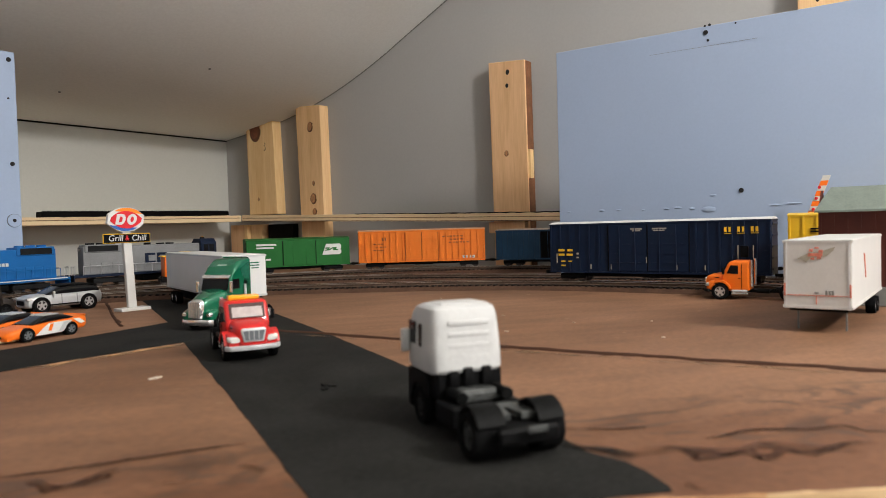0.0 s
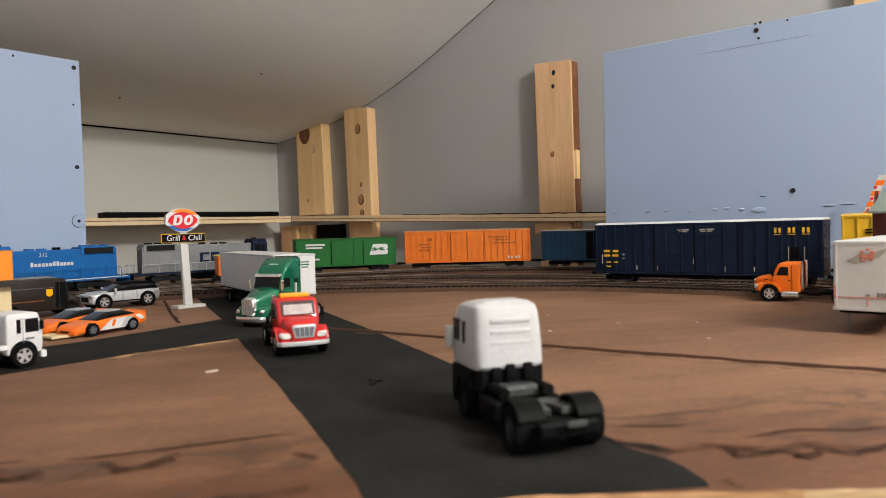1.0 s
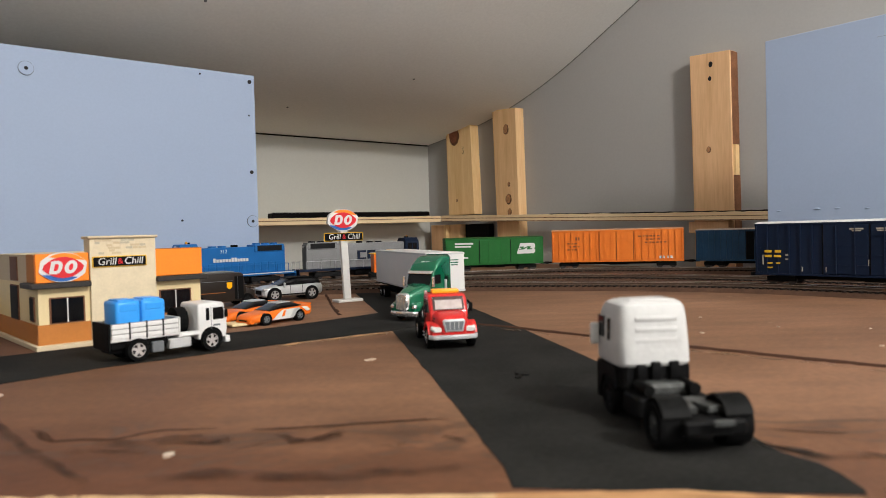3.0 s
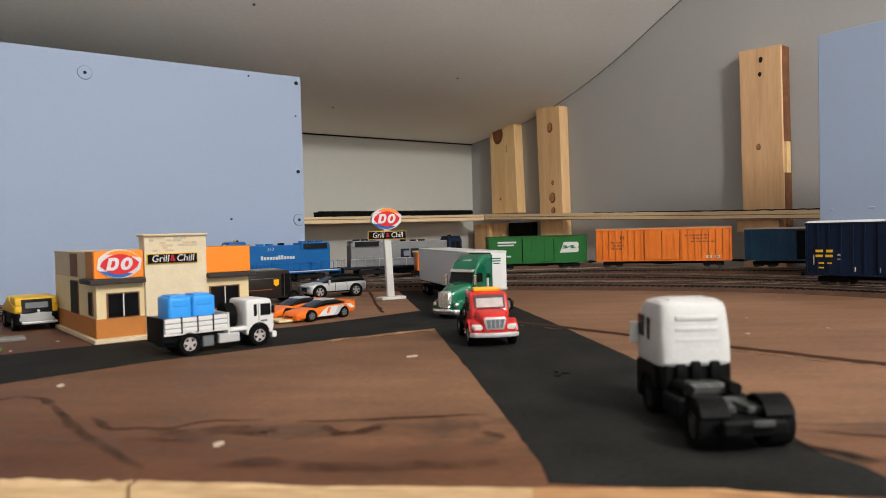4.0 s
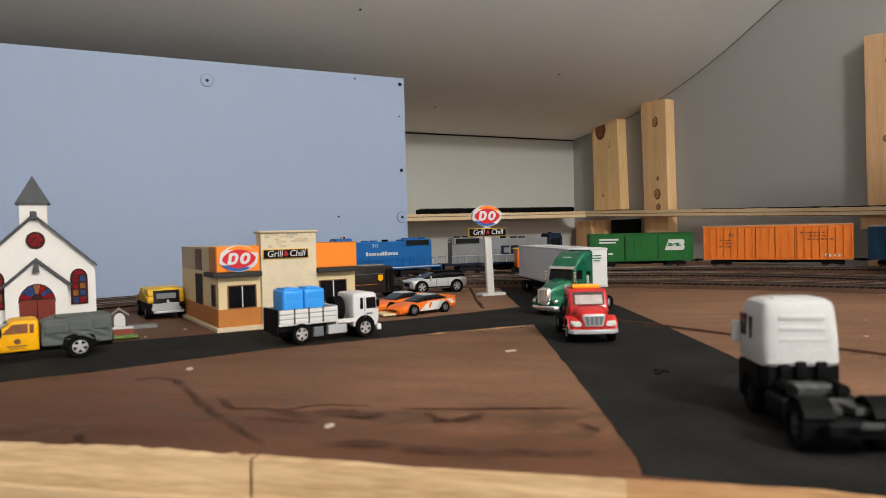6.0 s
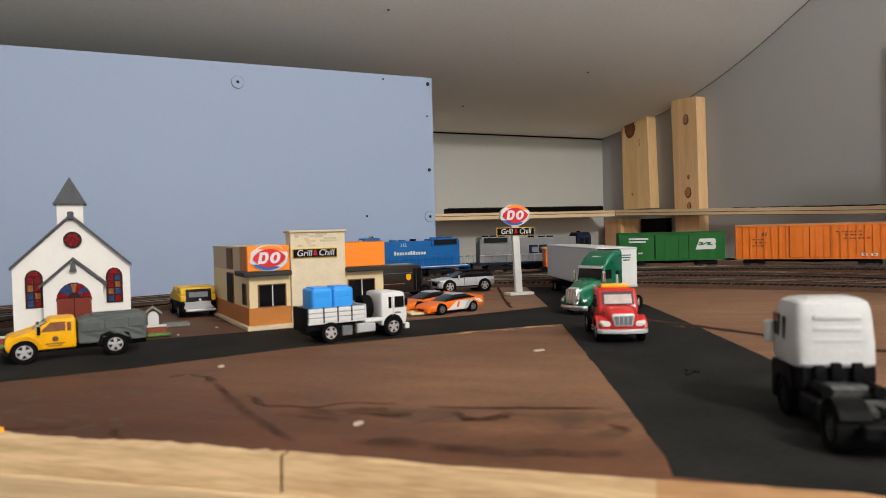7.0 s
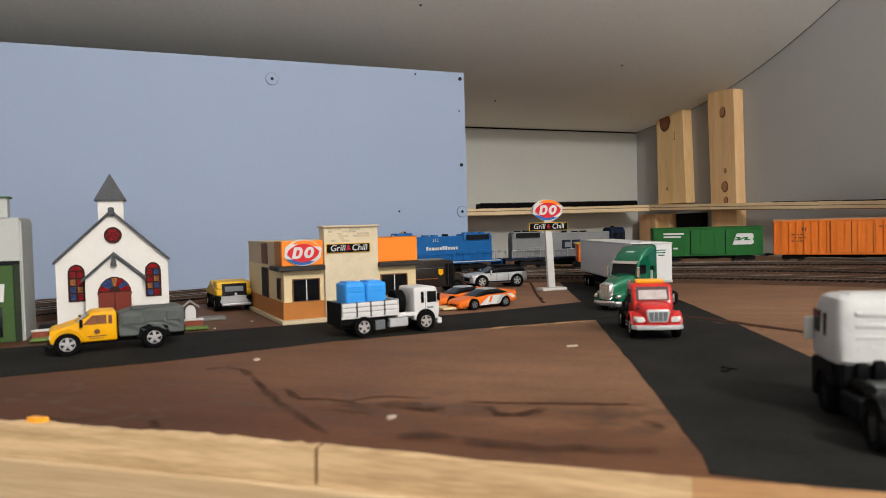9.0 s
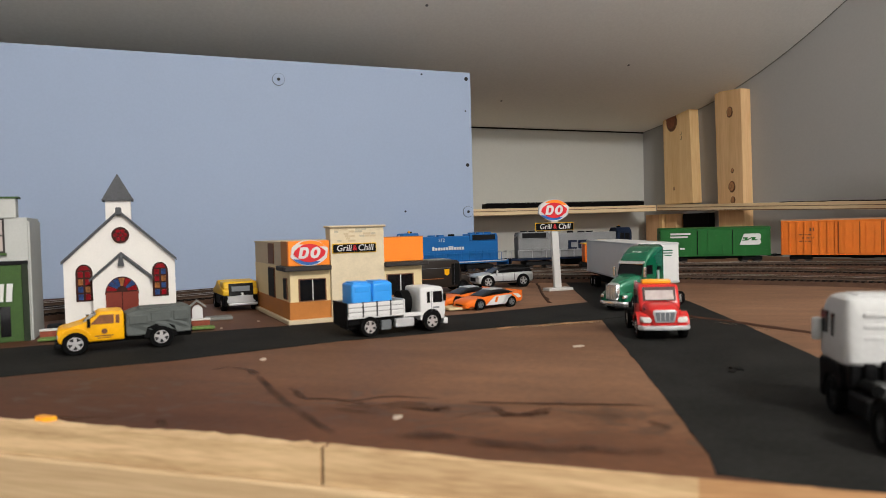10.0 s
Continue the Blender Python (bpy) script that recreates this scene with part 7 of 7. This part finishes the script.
    return ob


STAKE = turned(0.1318, 0.4505, 0.0005, 6) @ Matrix.Scale(0.90, 4)
utility("stake_truck", STAKE, "white toy drop-side truck carrying two blue tanks", M["white"], "stake")
for i, x in enumerate((-0.0305, -0.0133)):
    tk = thing("blue_tank", STAKE @ Matrix.Translation((x, 0, 0.0168)), "bright blue square plastic tank standing on the truck bed", "tank", "tanks on the truck")
    part("shell", box(-0.0084, 0.0084, -0.0115, 0.0115, 0.0, 0.0248, 0.0022, 3), M["tank"], tk, smooth=True)
    part("lid", box(-0.0060, 0.0060, -0.0085, 0.0085, 0.0246, 0.0258, 0.0006, 2), M["tank"], tk, smooth=True)
    for s in (-1, 1):
        part("side_recess", box(-0.0060, 0.0060, min(s * 0.0112, s * 0.0118), max(s * 0.0112, s * 0.0118), 0.0180, 0.0225, 0.0003, 1), M["tank"], tk)
utility("yellow_truck", turned(-0.0456, 0.4808, 0.0005, 186) @ Matrix.Diagonal((0.94, 0.94, 0.88, 1)), "yellow toy pickup with grey tipper body on the side road", M["yellow"], "tipper")


# small cars
def saloon(name, m, label, body, glass, W, wheels, r, colour, hub, cat="car", group="toy cars"):
    """A car lofted from sections (x, half width, z0, z1) of its body and of its glasshouse."""
    ob = thing(name, m, label, cat, group)
    part("body", loft([(x, -w, w, z0, z1) for x, w, z0, z1 in body], square=5.0), colour, ob, smooth=True)
    part("glasshouse", loft([(x, -w, w, z0, z1) for x, w, z0, z1 in glass], square=3.6), M["glass"], ob, "dark windows", smooth=True)
    for x in wheels:
        for s in (-1, 1):
            part("wheel_arch", cyl((x, s * (W - 0.0016), r * 0.98), r * 1.07, 0.0036, "y", 20), M["black"], ob)
            wheel(ob, x, s * (W - 0.0012), r, 0.0042, hub)
    return ob


SUV = [(-0.0378, 0.0125, 0.0080, 0.0170), (-0.0360, 0.0150, 0.0058, 0.0192), (-0.0300, 0.0164, 0.0050, 0.0196), (-0.0100, 0.0166, 0.0048, 0.0190), (0.0100, 0.0165, 0.0048, 0.0188), (0.0200, 0.0163, 0.0048, 0.0186),
       (0.0290, 0.0158, 0.0050, 0.0178), (0.0345, 0.0146, 0.0054, 0.0164), (0.0368, 0.0118, 0.0070, 0.0144)]
SUVG = [(-0.0368, 0.0120, 0.0150, 0.0186), (-0.0335, 0.0138, 0.0150, 0.0238), (-0.0270, 0.0140, 0.0150, 0.0258), (-0.0060, 0.0142, 0.0150, 0.0264), (0.0060, 0.0140, 0.0150, 0.0250), (0.0130, 0.0142, 0.0150, 0.0212), (0.0205, 0.0145, 0.0150, 0.0176)]
suv = saloon("silver_suv", turned(0.3665, 0.7400, 0, 176), "silver toy sport utility car with black roof, beside the track", SUV, SUVG, 0.0165, (0.0235, -0.0225), 0.0080, M["silver"], M["chrome"])
part("roof", prism([(0.0040, 0.0254), (-0.0060, 0.0262), (-0.0265, 0.0256), (-0.0345, 0.0236), (-0.0342, 0.0246), (-0.0262, 0.0268), (-0.0060, 0.0272), (0.0035, 0.0264)], -0.0112, 0.0112, 0.0003, 1), M["black"], suv, "black roof")
for s in (-1, 1):
    y0, y1 = sorted((s * 0.0163, s * 0.0168))
    part("sill_strip", box(-0.0140, 0.0150, y0, y1, 0.0070, 0.0084), M["black"], suv)
    part("door_line", box(0.0040, 0.0044, y0, y1, 0.0085, 0.0178), M["darkgrey"], suv)
    part("rear_door_line", box(-0.0110, -0.0106, y0, y1, 0.0085, 0.0178), M["darkgrey"], suv)
    part("headlight", box(0.0315, 0.0366, min(s * 0.0095, s * 0.0160), max(s * 0.0095, s * 0.0160), 0.0136, 0.0158, 0.0004, 1), M["offwhite"], suv)
    mirror(suv, 0.0120, s * 0.0166, 0.0185, M["silver"])
part("front_grille", box(0.0358, 0.0371, -0.0085, 0.0085, 0.0085, 0.0130), M["black"], suv)

RACE = [(-0.0326, 0.0108, 0.0056, 0.0142), (-0.0300, 0.0126, 0.0040, 0.0152), (-0.0180, 0.0132, 0.0032, 0.0142), (0.0, 0.0132, 0.0030, 0.0134), (0.0130, 0.0131, 0.0028, 0.0126), (0.0230, 0.0127, 0.0026, 0.0112), (0.0295, 0.0118, 0.0026, 0.0102), (0.0326, 0.0098, 0.0030, 0.0084), (0.0338, 0.0076, 0.0040, 0.0070)]
RACEG = [(-0.0235, 0.0098, 0.0115, 0.0146), (-0.0165, 0.0102, 0.0115, 0.0172), (-0.0105, 0.0096, 0.0115, 0.0187), (0.0010, 0.0095, 0.0115, 0.0186), (0.0070, 0.0100, 0.0115, 0.0160), (0.0140, 0.0106, 0.0110, 0.0130)]


def stock_car(m, label):
    ob = saloon("stock_car", m, label, RACE, RACEG, 0.0130, (0.0195, -0.0170), 0.0055, M["orange"], M["grey"], group="orange stock cars")
    part("roof", prism([(0.0022, 0.0180), (-0.0110, 0.0182), (-0.0112, 0.0192), (0.0012, 0.0190)], -0.0076, 0.0076, 0.0003, 1), M["silver"], ob, "silver grey roof")
    part("spoiler", prism([(-0.0300, 0.0142), (-0.0316, 0.0158), (-0.0324, 0.0158), (-0.0312, 0.0138)], -0.0115, 0.0115), M["orange"], ob)
    for s in (-1, 1):
        y0, y1 = sorted((s * 0.0128, s * 0.01335))
        part("white_flash", prism([(0.0132, 0.0040), (-0.0095, 0.0040), (-0.0165, 0.0128), (0.0020, 0.0125), (0.0062, 0.0098)], y0, y1), M["white"], ob)
        part("number_bars", prism([(0.0030, 0.0065), (0.0005, 0.0065), (-0.0015, 0.0118), (0.0010, 0.0118)], min(s * 0.0132, s * 0.0137), max(s * 0.0132, s * 0.0137)), M["orange"], ob)
    for s in (-1, 1):
        y0, y1 = sorted((s * 0.0128, s * 0.01335))
        part("grey_slash", prism([(-0.0180, 0.0125), (-0.0110, 0.0125), (-0.0060, 0.0048), (-0.0100, 0.0048)], min(s * 0.0132, s * 0.0136), max(s * 0.0132, s * 0.0136)), M["silver"], ob)
        part("rear_flash", prism([(-0.0250, 0.0132), (-0.0190, 0.0134), (-0.0255, 0.0085), (-0.0295, 0.0095)], y0, y1), M["white"], ob)
    part("air_dam", box(0.0296, 0.0334, -0.0105, 0.0105, 0.0022, 0.0050, 0.0006, 2), M["orange"], ob, smooth=True)
    part("air_intake", box(0.0326, 0.0342, -0.0052, 0.0052, 0.0046, 0.0060, 0.0002, 1), M["black"], ob)
    return ob


stock_car(turned(0.2580, 0.5530, 0.0, 193) @ Matrix.Diagonal((1, 1, 0.92, 1)), "orange and white toy stock car parked beside a slab")
stock_car(turned(0.2500, 0.5870, 0.0, 196) @ Matrix.Diagonal((1, 1, 0.92, 1)), "orange toy stock car parked behind its twin")

# old yellow pickup seen from behind
op = thing("old_pickup", turned(0.0455, 0.6950, 0, 94), "old yellow toy pickup with black underside and pale bumper", "truck", "toy trucks")
bm = bmesh.new()
add_prism(bm, [(-0.0330, 0.0150), (0.0330, 0.0140), (0.0350, 0.0190), (0.0120, 0.0215), (0.0070, 0.0285), (-0.0060, 0.0290), (-0.0100, 0.0225), (-0.0330, 0.0215)], -0.0165, 0.0165, 0.0018, 3)
part("body", bm, M["taxi"], op, smooth=True)
part("cap", prism([(-0.0325, 0.0214), (-0.0080, 0.0220), (-0.0065, 0.0286), (-0.0300, 0.0284)], -0.0158, 0.0158, 0.0016, 2), M["taxi"], op, smooth=True)
part("rear_window", prism([(-0.0340, 0.0150), (-0.0325, 0.0150), (-0.0302, 0.0266), (-0.0318, 0.0266)], -0.0118, 0.0112, 0.0004, 2), M["glass"], op, "black-rimmed rear window")
part("tailgate", prism([(-0.0135, 0.0092), (-0.0110, 0.0084), (0.0125, 0.0082), (0.0138, 0.0098), (0.0118, 0.0128), (0.0132, 0.0152), (0.0060, 0.0148), (-0.0020, 0.0156), (-0.0112, 0.0150), (-0.0100, 0.0125)], -0.0362, -0.0345, 0.0004, 1, "x"), M["silver"], op, "battered silver tailgate")
part("hitch_lamp", cyl((-0.0350, -0.0010, 0.0168), 0.0011, 0.0020, "x", 10), M["white"], op)
part("rear_window_pane", prism([(-0.0341, 0.0192), (-0.0336, 0.0192), (-0.0325, 0.0240), (-0.0330, 0.0240)], -0.0085, 0.0085), M["grey"], op)
part("bumper", box(-0.0372, -0.0335, -0.0150, 0.0120, 0.0058, 0.0082, 0.0008, 2), M["silver"], op, "silver rear bumper")
part("underside", box(-0.0340, 0.0330, -0.0158, 0.0158, 0.0050, 0.0152, 0.0012, 2), M["black"], op)
for x in (-0.0220, 0.0225):
    for s in (-1, 1):
        wheel(op, x, s * 0.0145, 0.0072, 0.0052, M["chrome"])

# dark delivery van behind the restaurant
dv = thing("delivery_van", turned(0.2720, 0.7280, 0, 2), "dark brown toy delivery van with a small yellow shield", "van", "toy trucks")
bm = bmesh.new()
add_prism(bm, [(-0.0420, 0.0060), (0.0290, 0.0060), (0.0300, 0.0200), (0.0270, 0.0350), (0.0240, 0.0372), (-0.0400, 0.0372), (-0.0420, 0.0355)], -0.0160, 0.0160, 0.0014, 2)
part("body", bm, M["van_brown"], dv, smooth=True)
bm = bmesh.new()
add_prism(bm, [(0.0280, 0.0060), (0.0400, 0.0060), (0.0415, 0.0090), (0.0405, 0.0170), (0.0290, 0.0205)], -0.0135, 0.0135, 0.0016, 2)
part("nose", bm, M["van_brown"], dv, smooth=True)
part("roof", box(-0.0330, 0.0180, -0.0125, 0.0125, 0.0372, 0.0385, 0.0006, 1), M["stone"], dv, "pale grey roof panel")
part("windscreen", prism([(0.0292, 0.0220), (0.0304, 0.0220), (0.0278, 0.0335), (0.0266, 0.0335)], -0.0130, 0.0130), M["glass"], dv)
for s in (-1, 1):
    y0, y1 = sorted((s * 0.0158, s * 0.0164))
    part("door_opening", box(0.0165, 0.0265, y0, y1, 0.0085, 0.0330), M["black"], dv)
    part("door_rail", box(0.0195, 0.0203, y0, y1, 0.0085, 0.0330), M["grey"], dv)
    part("shield", prism([(0.0075, 0.0270), (0.0075, 0.0215), (0.0105, 0.0195), (0.0135, 0.0215), (0.0135, 0.0270)], y0, y1), M["yellow"], dv, "yellow shield shape")
    part("side_strip", box(-0.0400, 0.0060, y0, y1, 0.0160, 0.0168), M["stain_yellow"], dv)
    part("upper_strip", box(-0.0400, 0.0150, y0, y1, 0.0282, 0.0287), M["grey"], dv)
    for x in (-0.0230, 0.0310):
        wheel(dv, x, s * 0.0140, 0.0070, 0.0046, M["darkgrey"])
part("bumper", box(0.0400, 0.0430, -0.0140, 0.0140, 0.0045, 0.0075, 0.0006, 1), M["black"], dv)

# orange caboose end and yellow beacon far behind the trailer
cb = thing("orange_caboose", turned(0.5610, 0.8160, RAIL, 155), "orange caboose with yellow roof details, standing behind the trailer", "caboose", "parked freight cars")
part("body", box(-0.040, 0.020, -0.0150, 0.0150, 0.0105, 0.0365, 0.0008, 1), M["orange"], cb)
part("roof", box(-0.043, 0.023, -0.0165, 0.0165, 0.0365, 0.0380, 0.0008, 1), M["taxi"], cb, "yellow roof")
part("cupola", box(-0.016, -0.002, -0.0110, 0.0110, 0.0380, 0.0425, 0.0008, 1), M["taxi"], cb)
part("underframe", box(-0.043, 0.023, -0.0130, 0.0130, 0.0070, 0.0105), M["black"], cb)
bogie(cb, -0.028)
bogie(cb, 0.010)
for x in (-0.030, -0.010, 0.008):
    for s in (-1, 1):
        part("window", box(x - 0.003, x + 0.003, min(s * 0.0149, s * 0.0154), max(s * 0.0149, s * 0.0154), 0.0230, 0.0310), M["glass"], cb)

# ---- marks on the ground ----
def seam(points, width, label, material, depth=0.0009, seed=1, sway=0.35):
    """A wandering dark seam or paint ridge lying on the board."""
    bm = bmesh.new()
    cover = bm.verts.layers.float.new("cover")
    rows = []
    for (x0, y0), (x1, y1) in zip(points, points[1:]):
        n = max(2, int(math.dist((x0, y0), (x1, y1)) / 0.004))
        dx, dy = (x1 - x0) / math.dist((x0, y0), (x1, y1)), (y1 - y0) / math.dist((x0, y0), (x1, y1))
        for i in range(n):
            x, y = x0 + (x1 - x0) * i / n, y0 + (y1 - y0) * i / n
            w = width * (0.6 + 1.0 * abs(noise.noise((x * 70, y * 90, seed))))
            o = width * sway * noise.noise((x * 55, y * 55, seed + 3))
            rows.append([bm.verts.new((x - dy * (o + q * w), y + dx * (o + q * w), z)) for q, z in ((-0.5, 0.00012), (-0.2, depth), (0.2, depth), (0.5, 0.00012))])
    for r, q in zip(rows, rows[1:]):
        for j in range(4):
            k = (j + 1) % 4
            bm.faces.new((r[j], q[j], q[k], r[k]))
    bm.faces.new(rows[0])
    bm.faces.new(rows[-1][::-1])
    for i, r in enumerate(rows):
        for v, c in zip(r, (0.0, 1.0, 1.0, 0.0)):
            v[cover] = c * min(1.0, 0.15 + i / 4, 0.15 + (len(rows) - 1 - i) / 4)
    ob = part("seam", bm, material, table, label)
    return ob


def patchy(name, colour, rough, low, high, scale):
    """A thin coat that lets the ground show through in soft patches."""
    m = paint(name, colour, rough, vary=0.35, scale=60, spec=0.15)
    nodes, links = m.node_tree.nodes, m.node_tree.links
    coord, tex, ramp = nodes.new("ShaderNodeTexCoord"), nodes.new("ShaderNodeTexNoise"), nodes.new("ShaderNodeMapRange")
    tex.inputs["Scale"].default_value, tex.inputs["Detail"].default_value = scale, 3
    links.new(coord.outputs["Object"], tex.inputs["Vector"])
    ramp.inputs["From Min"].default_value, ramp.inputs["From Max"].default_value = low, high
    links.new(tex.outputs["Fac"], ramp.inputs["Value"])
    thin, both = nodes.new("ShaderNodeAttribute"), nodes.new("ShaderNodeMath")
    thin.attribute_name, both.operation = "cover", "MULTIPLY"
    links.new(ramp.outputs["Result"], both.inputs[0])
    links.new(thin.outputs["Fac"], both.inputs[1])
    links.new(both.outputs[0], nodes["Principled BSDF"].inputs["Alpha"])
    return m


M["seam"] = paint("dark_seam", (0.048, 0.020, 0.011), 0.85, vary=0.3, scale=80, spec=0.15)
M["tan_edge"] = patchy("bare_tan_edge", (0.40, 0.235, 0.125), 0.75, 0.26, 0.56, 55)
M["tan_faint"] = patchy("worn_tan_strip", (0.30, 0.165, 0.085), 0.75, 0.42, 0.80, 55)
M["fleck"] = paint("pale_fleck", (0.46, 0.38, 0.30), 0.6, vary=0.2, scale=200)
M["stain"] = patchy("dark_wet_stain", (0.056, 0.024, 0.013), 0.6, 0.22, 0.52, 80)
M["tar"] = patchy("spilt_road_paint", (0.012, 0.009, 0.007), 0.6, 0.12, 0.42, 80)
M["stain_soft"] = patchy("faint_stain", (0.072, 0.033, 0.020), 0.62, 0.30, 0.80, 90)
M["old_seam"] = patchy("filled_seam", (0.070, 0.037, 0.025), 0.7, 0.30, 0.66, 60)
seam([(0.352, 0.455), (0.3615, 0.405), (0.3665, 0.357), (0.3755, 0.2127), (0.385, 0.1118), (0.396, 0.018), (0.41, -0.1)], 0.0105, "dark plywood seam", M["seam"], 0.0009)
seam([(0.347, 0.440), (0.3555, 0.357), (0.3645, 0.2127), (0.374, 0.1118), (0.385, 0.018)], 0.0080, "bare tan strip beside the seam", M["tan_faint"], 0.0004, 4)
seam([(0.0130, 0.3760), (0.0200, 0.3630), (0.0240, 0.3080), (0.0255, 0.2720), (0.0290, 0.2450), (0.0335, 0.2180)], 0.0065, "filled plywood seam", M["old_seam"], 0.0003)
seam([(0.4266, 0.7571), (0.3576, 0.6236), (0.3194, 0.5459)], 0.0040, "dark groove in the board", M["seam"], 0.0006)
seam([(0.195, 0.4250), (0.225, 0.4240), (0.250, 0.4215), (0.275, 0.4190), (0.292, 0.4150)], 0.0140, "bare tan edge of the board along the road", M["tan_edge"], 0.0007, 5)
# smears in the brown paint: width, coat, line
SMEARS = (
    (0.0050, "stain", ((0.2480, 0.0640), (0.2590, 0.0550), (0.2710, 0.0400), (0.2860, 0.0250), (0.2820, 0.0170), (0.2890, 0.0080))),
    (0.0120, "tar", ((0.2205, 0.1000), (0.2170, 0.0930), (0.2165, 0.0860), (0.2155, 0.0795), (0.2130, 0.0740))),
    (0.0050, "stain", ((0.2010, 0.0570), (0.1990, 0.0530), (0.1995, 0.0480))),
    (0.0050, "stain_soft", ((0.2180, 0.0790), (0.2250, 0.0720), (0.2290, 0.0670))),
    (0.0060, "stain", ((0.2300, 0.0730), (0.2300, 0.0670), (0.2220, 0.0590), (0.2280, 0.0530), (0.2420, 0.0480), (0.2330, 0.0420), (0.2480, 0.0400), (0.2470, 0.0320), (0.2590, 0.0240), (0.2710, 0.0090))),
    (0.0130, "stain_soft", ((0.2270, 0.0800), (0.2300, 0.0620), (0.2400, 0.0470), (0.2540, 0.0320), (0.2660, 0.0180))),
    (0.0036, "stain", ((0.2340, 0.1090), (0.2430, 0.0950), (0.2530, 0.0820))),
    (0.0050, "stain", ((0.0300, 0.3050), (0.0360, 0.2820), (0.0540, 0.2670), (0.0720, 0.2650), (0.0900, 0.2500))),
    (0.0050, "stain", ((0.0980, 0.2440), (0.1110, 0.2310), (0.1310, 0.2200), (0.1510, 0.2070), (0.1640, 0.1960))),
    (0.0170, "stain_soft", ((0.0450, 0.2640), (0.0640, 0.2520), (0.0780, 0.2400), (0.0900, 0.2360))),
    (0.0060, "stain", ((0.0640, 0.2500), (0.0780, 0.2390), (0.0860, 0.2370), (0.0840, 0.2280))),
    (0.0080, "stain_soft", ((0.0360, 0.2640), (0.0470, 0.2480), (0.0600, 0.2370))),
    (0.0050, "stain_soft", ((0.0810, 0.2220), (0.0920, 0.2240), (0.1020, 0.2250))),
    (0.0080, "stain", ((0.1020, 0.2290), (0.0990, 0.2130), (0.1080, 0.2110), (0.1190, 0.2180), (0.1270, 0.2150))),
    (0.0055, "stain_soft", ((0.1220, 0.1900), (0.1240, 0.1850), (0.1350, 0.1860))),
    (0.0050, "stain", ((0.1450, 0.1820), (0.1450, 0.1760), (0.1420, 0.1660))),
    (0.0050, "stain", ((0.0010, 0.3730), (0.0070, 0.3740), (0.0140, 0.3755))),
    (0.0060, "stain_soft", ((-0.0720, 0.3040), (-0.0600, 0.2960), (-0.0400, 0.2820))),
    (0.0055, "stain", ((-0.0242, 0.2729), (-0.0255, 0.2650), (-0.0260, 0.2580))),
    (0.0120, "stain_soft", ((0.0500, 0.2150), (0.0750, 0.1920), (0.1000, 0.1720), (0.1300, 0.1500))),
)
for i, (width, coat_, pts) in enumerate(SMEARS):
    seam(pts, width, "dark smear in the brown paint", M[coat_], (0.0006 if coat_ == "tar" else 0.0002) + 0.00003 * i, 8 + i, 0.7)


def stain(x, y, a, b, turn, material, label, h=0.0006, seed=0, name="stain"):
    bm = bmesh.new()
    n = 28
    ring = []
    for i in range(n):
        t = 2 * math.pi * i / n
        k = 1 + 0.45 * noise.noise((math.cos(t) * 1.7 + seed, math.sin(t) * 1.7, seed * 3.1))
        u, v = a * k * math.cos(t), b * k * math.sin(t)
        ring.append((x + u * math.cos(turn) - v * math.sin(turn), y + u * math.sin(turn) + v * math.cos(turn)))
    top = [bm.verts.new((p[0] * 0.96 + x * 0.04, p[1] * 0.96 + y * 0.04, h)) for p in ring]
    low = [bm.verts.new((*p, -0.0006)) for p in ring]
    bm.faces.new(top)
    bm.faces.new(low[::-1])
    for i in range(n):
        bm.faces.new((top[i], low[i], low[(i + 1) % n], top[(i + 1) % n]))
    return part(name, bm, material, table, label)


for i, (x, y, a) in enumerate(((0.2125, 0.3335, 0.0036), (0.062, 0.233, 0.0026), (0.031, 0.390, 0.0032), (0.052, 0.572, 0.0022), (0.020, 0.545, 0.0016), (0.470, 0.330, 0.0030), (0.505, 0.290, 0.0022), (0.430, 0.245, 0.0026), (0.550, 0.36, 0.002), (0.40, 0.27, 0.0018),
                               (0.60, 0.42, 0.0025), (0.49, 0.22, 0.002), (0.45, 0.14, 0.0022), (0.52, 0.17, 0.0018))):
    stain(x, y, a * (1.0 if i < 3 else 0.6), a * (0.6 if i < 3 else 0.4), i * 0.7, M["fleck"], "pale chip of dried plaster", 0.0007, i + 20, "fleck")
x, y = along(0.020, -0.0035)
ch2 = stain(x, y, 0.0045, 0.0022, -0.7, M["amber"], "bright orange chip at the table edge", 0.0022, 44, "orange_chip")
for i, (x, y) in enumerate(((0.238, 0.235), (0.243, 0.238))):
    stain(x, y, 0.0045, 0.0016, 0.6 + i, M["black"], "black crumb on the road", 0.0009, i + 60, "crumb")

# ceiling fixings and the light bead between ceiling and gable
def on_ceiling(y):
    for (y0, z0), (y1, z1) in zip(CEIL, CEIL[1:]):
        if y1 <= y <= y0:
            k = (y - y0) / (y1 - y0)
            return z0 + (z1 - z0) * k, math.atan2(z1 - z0, y1 - y0)
    return CEIL[-1][1], 0.0


for x, y in ((0.62, 1.22), (0.35, 0.80), (0.80, 1.05), (0.05, 0.62), (0.55, 0.72), (0.36, 0.95), (0.10, 0.88), (0.85, 0.80)):
    z, tilt = on_ceiling(y)
    bm = cyl((0, 0, 0), 0.0022, 0.0012, "z", 10)
    ob = part("ceiling_screw", bm, M["grey"], label="filled screw head in the ceiling")
    ob.parent = bpy.data.objects["ceiling"]
    ob.location = (x, y, z - 0.0006)
    ob.rotation_euler = (tilt, 0, 0)
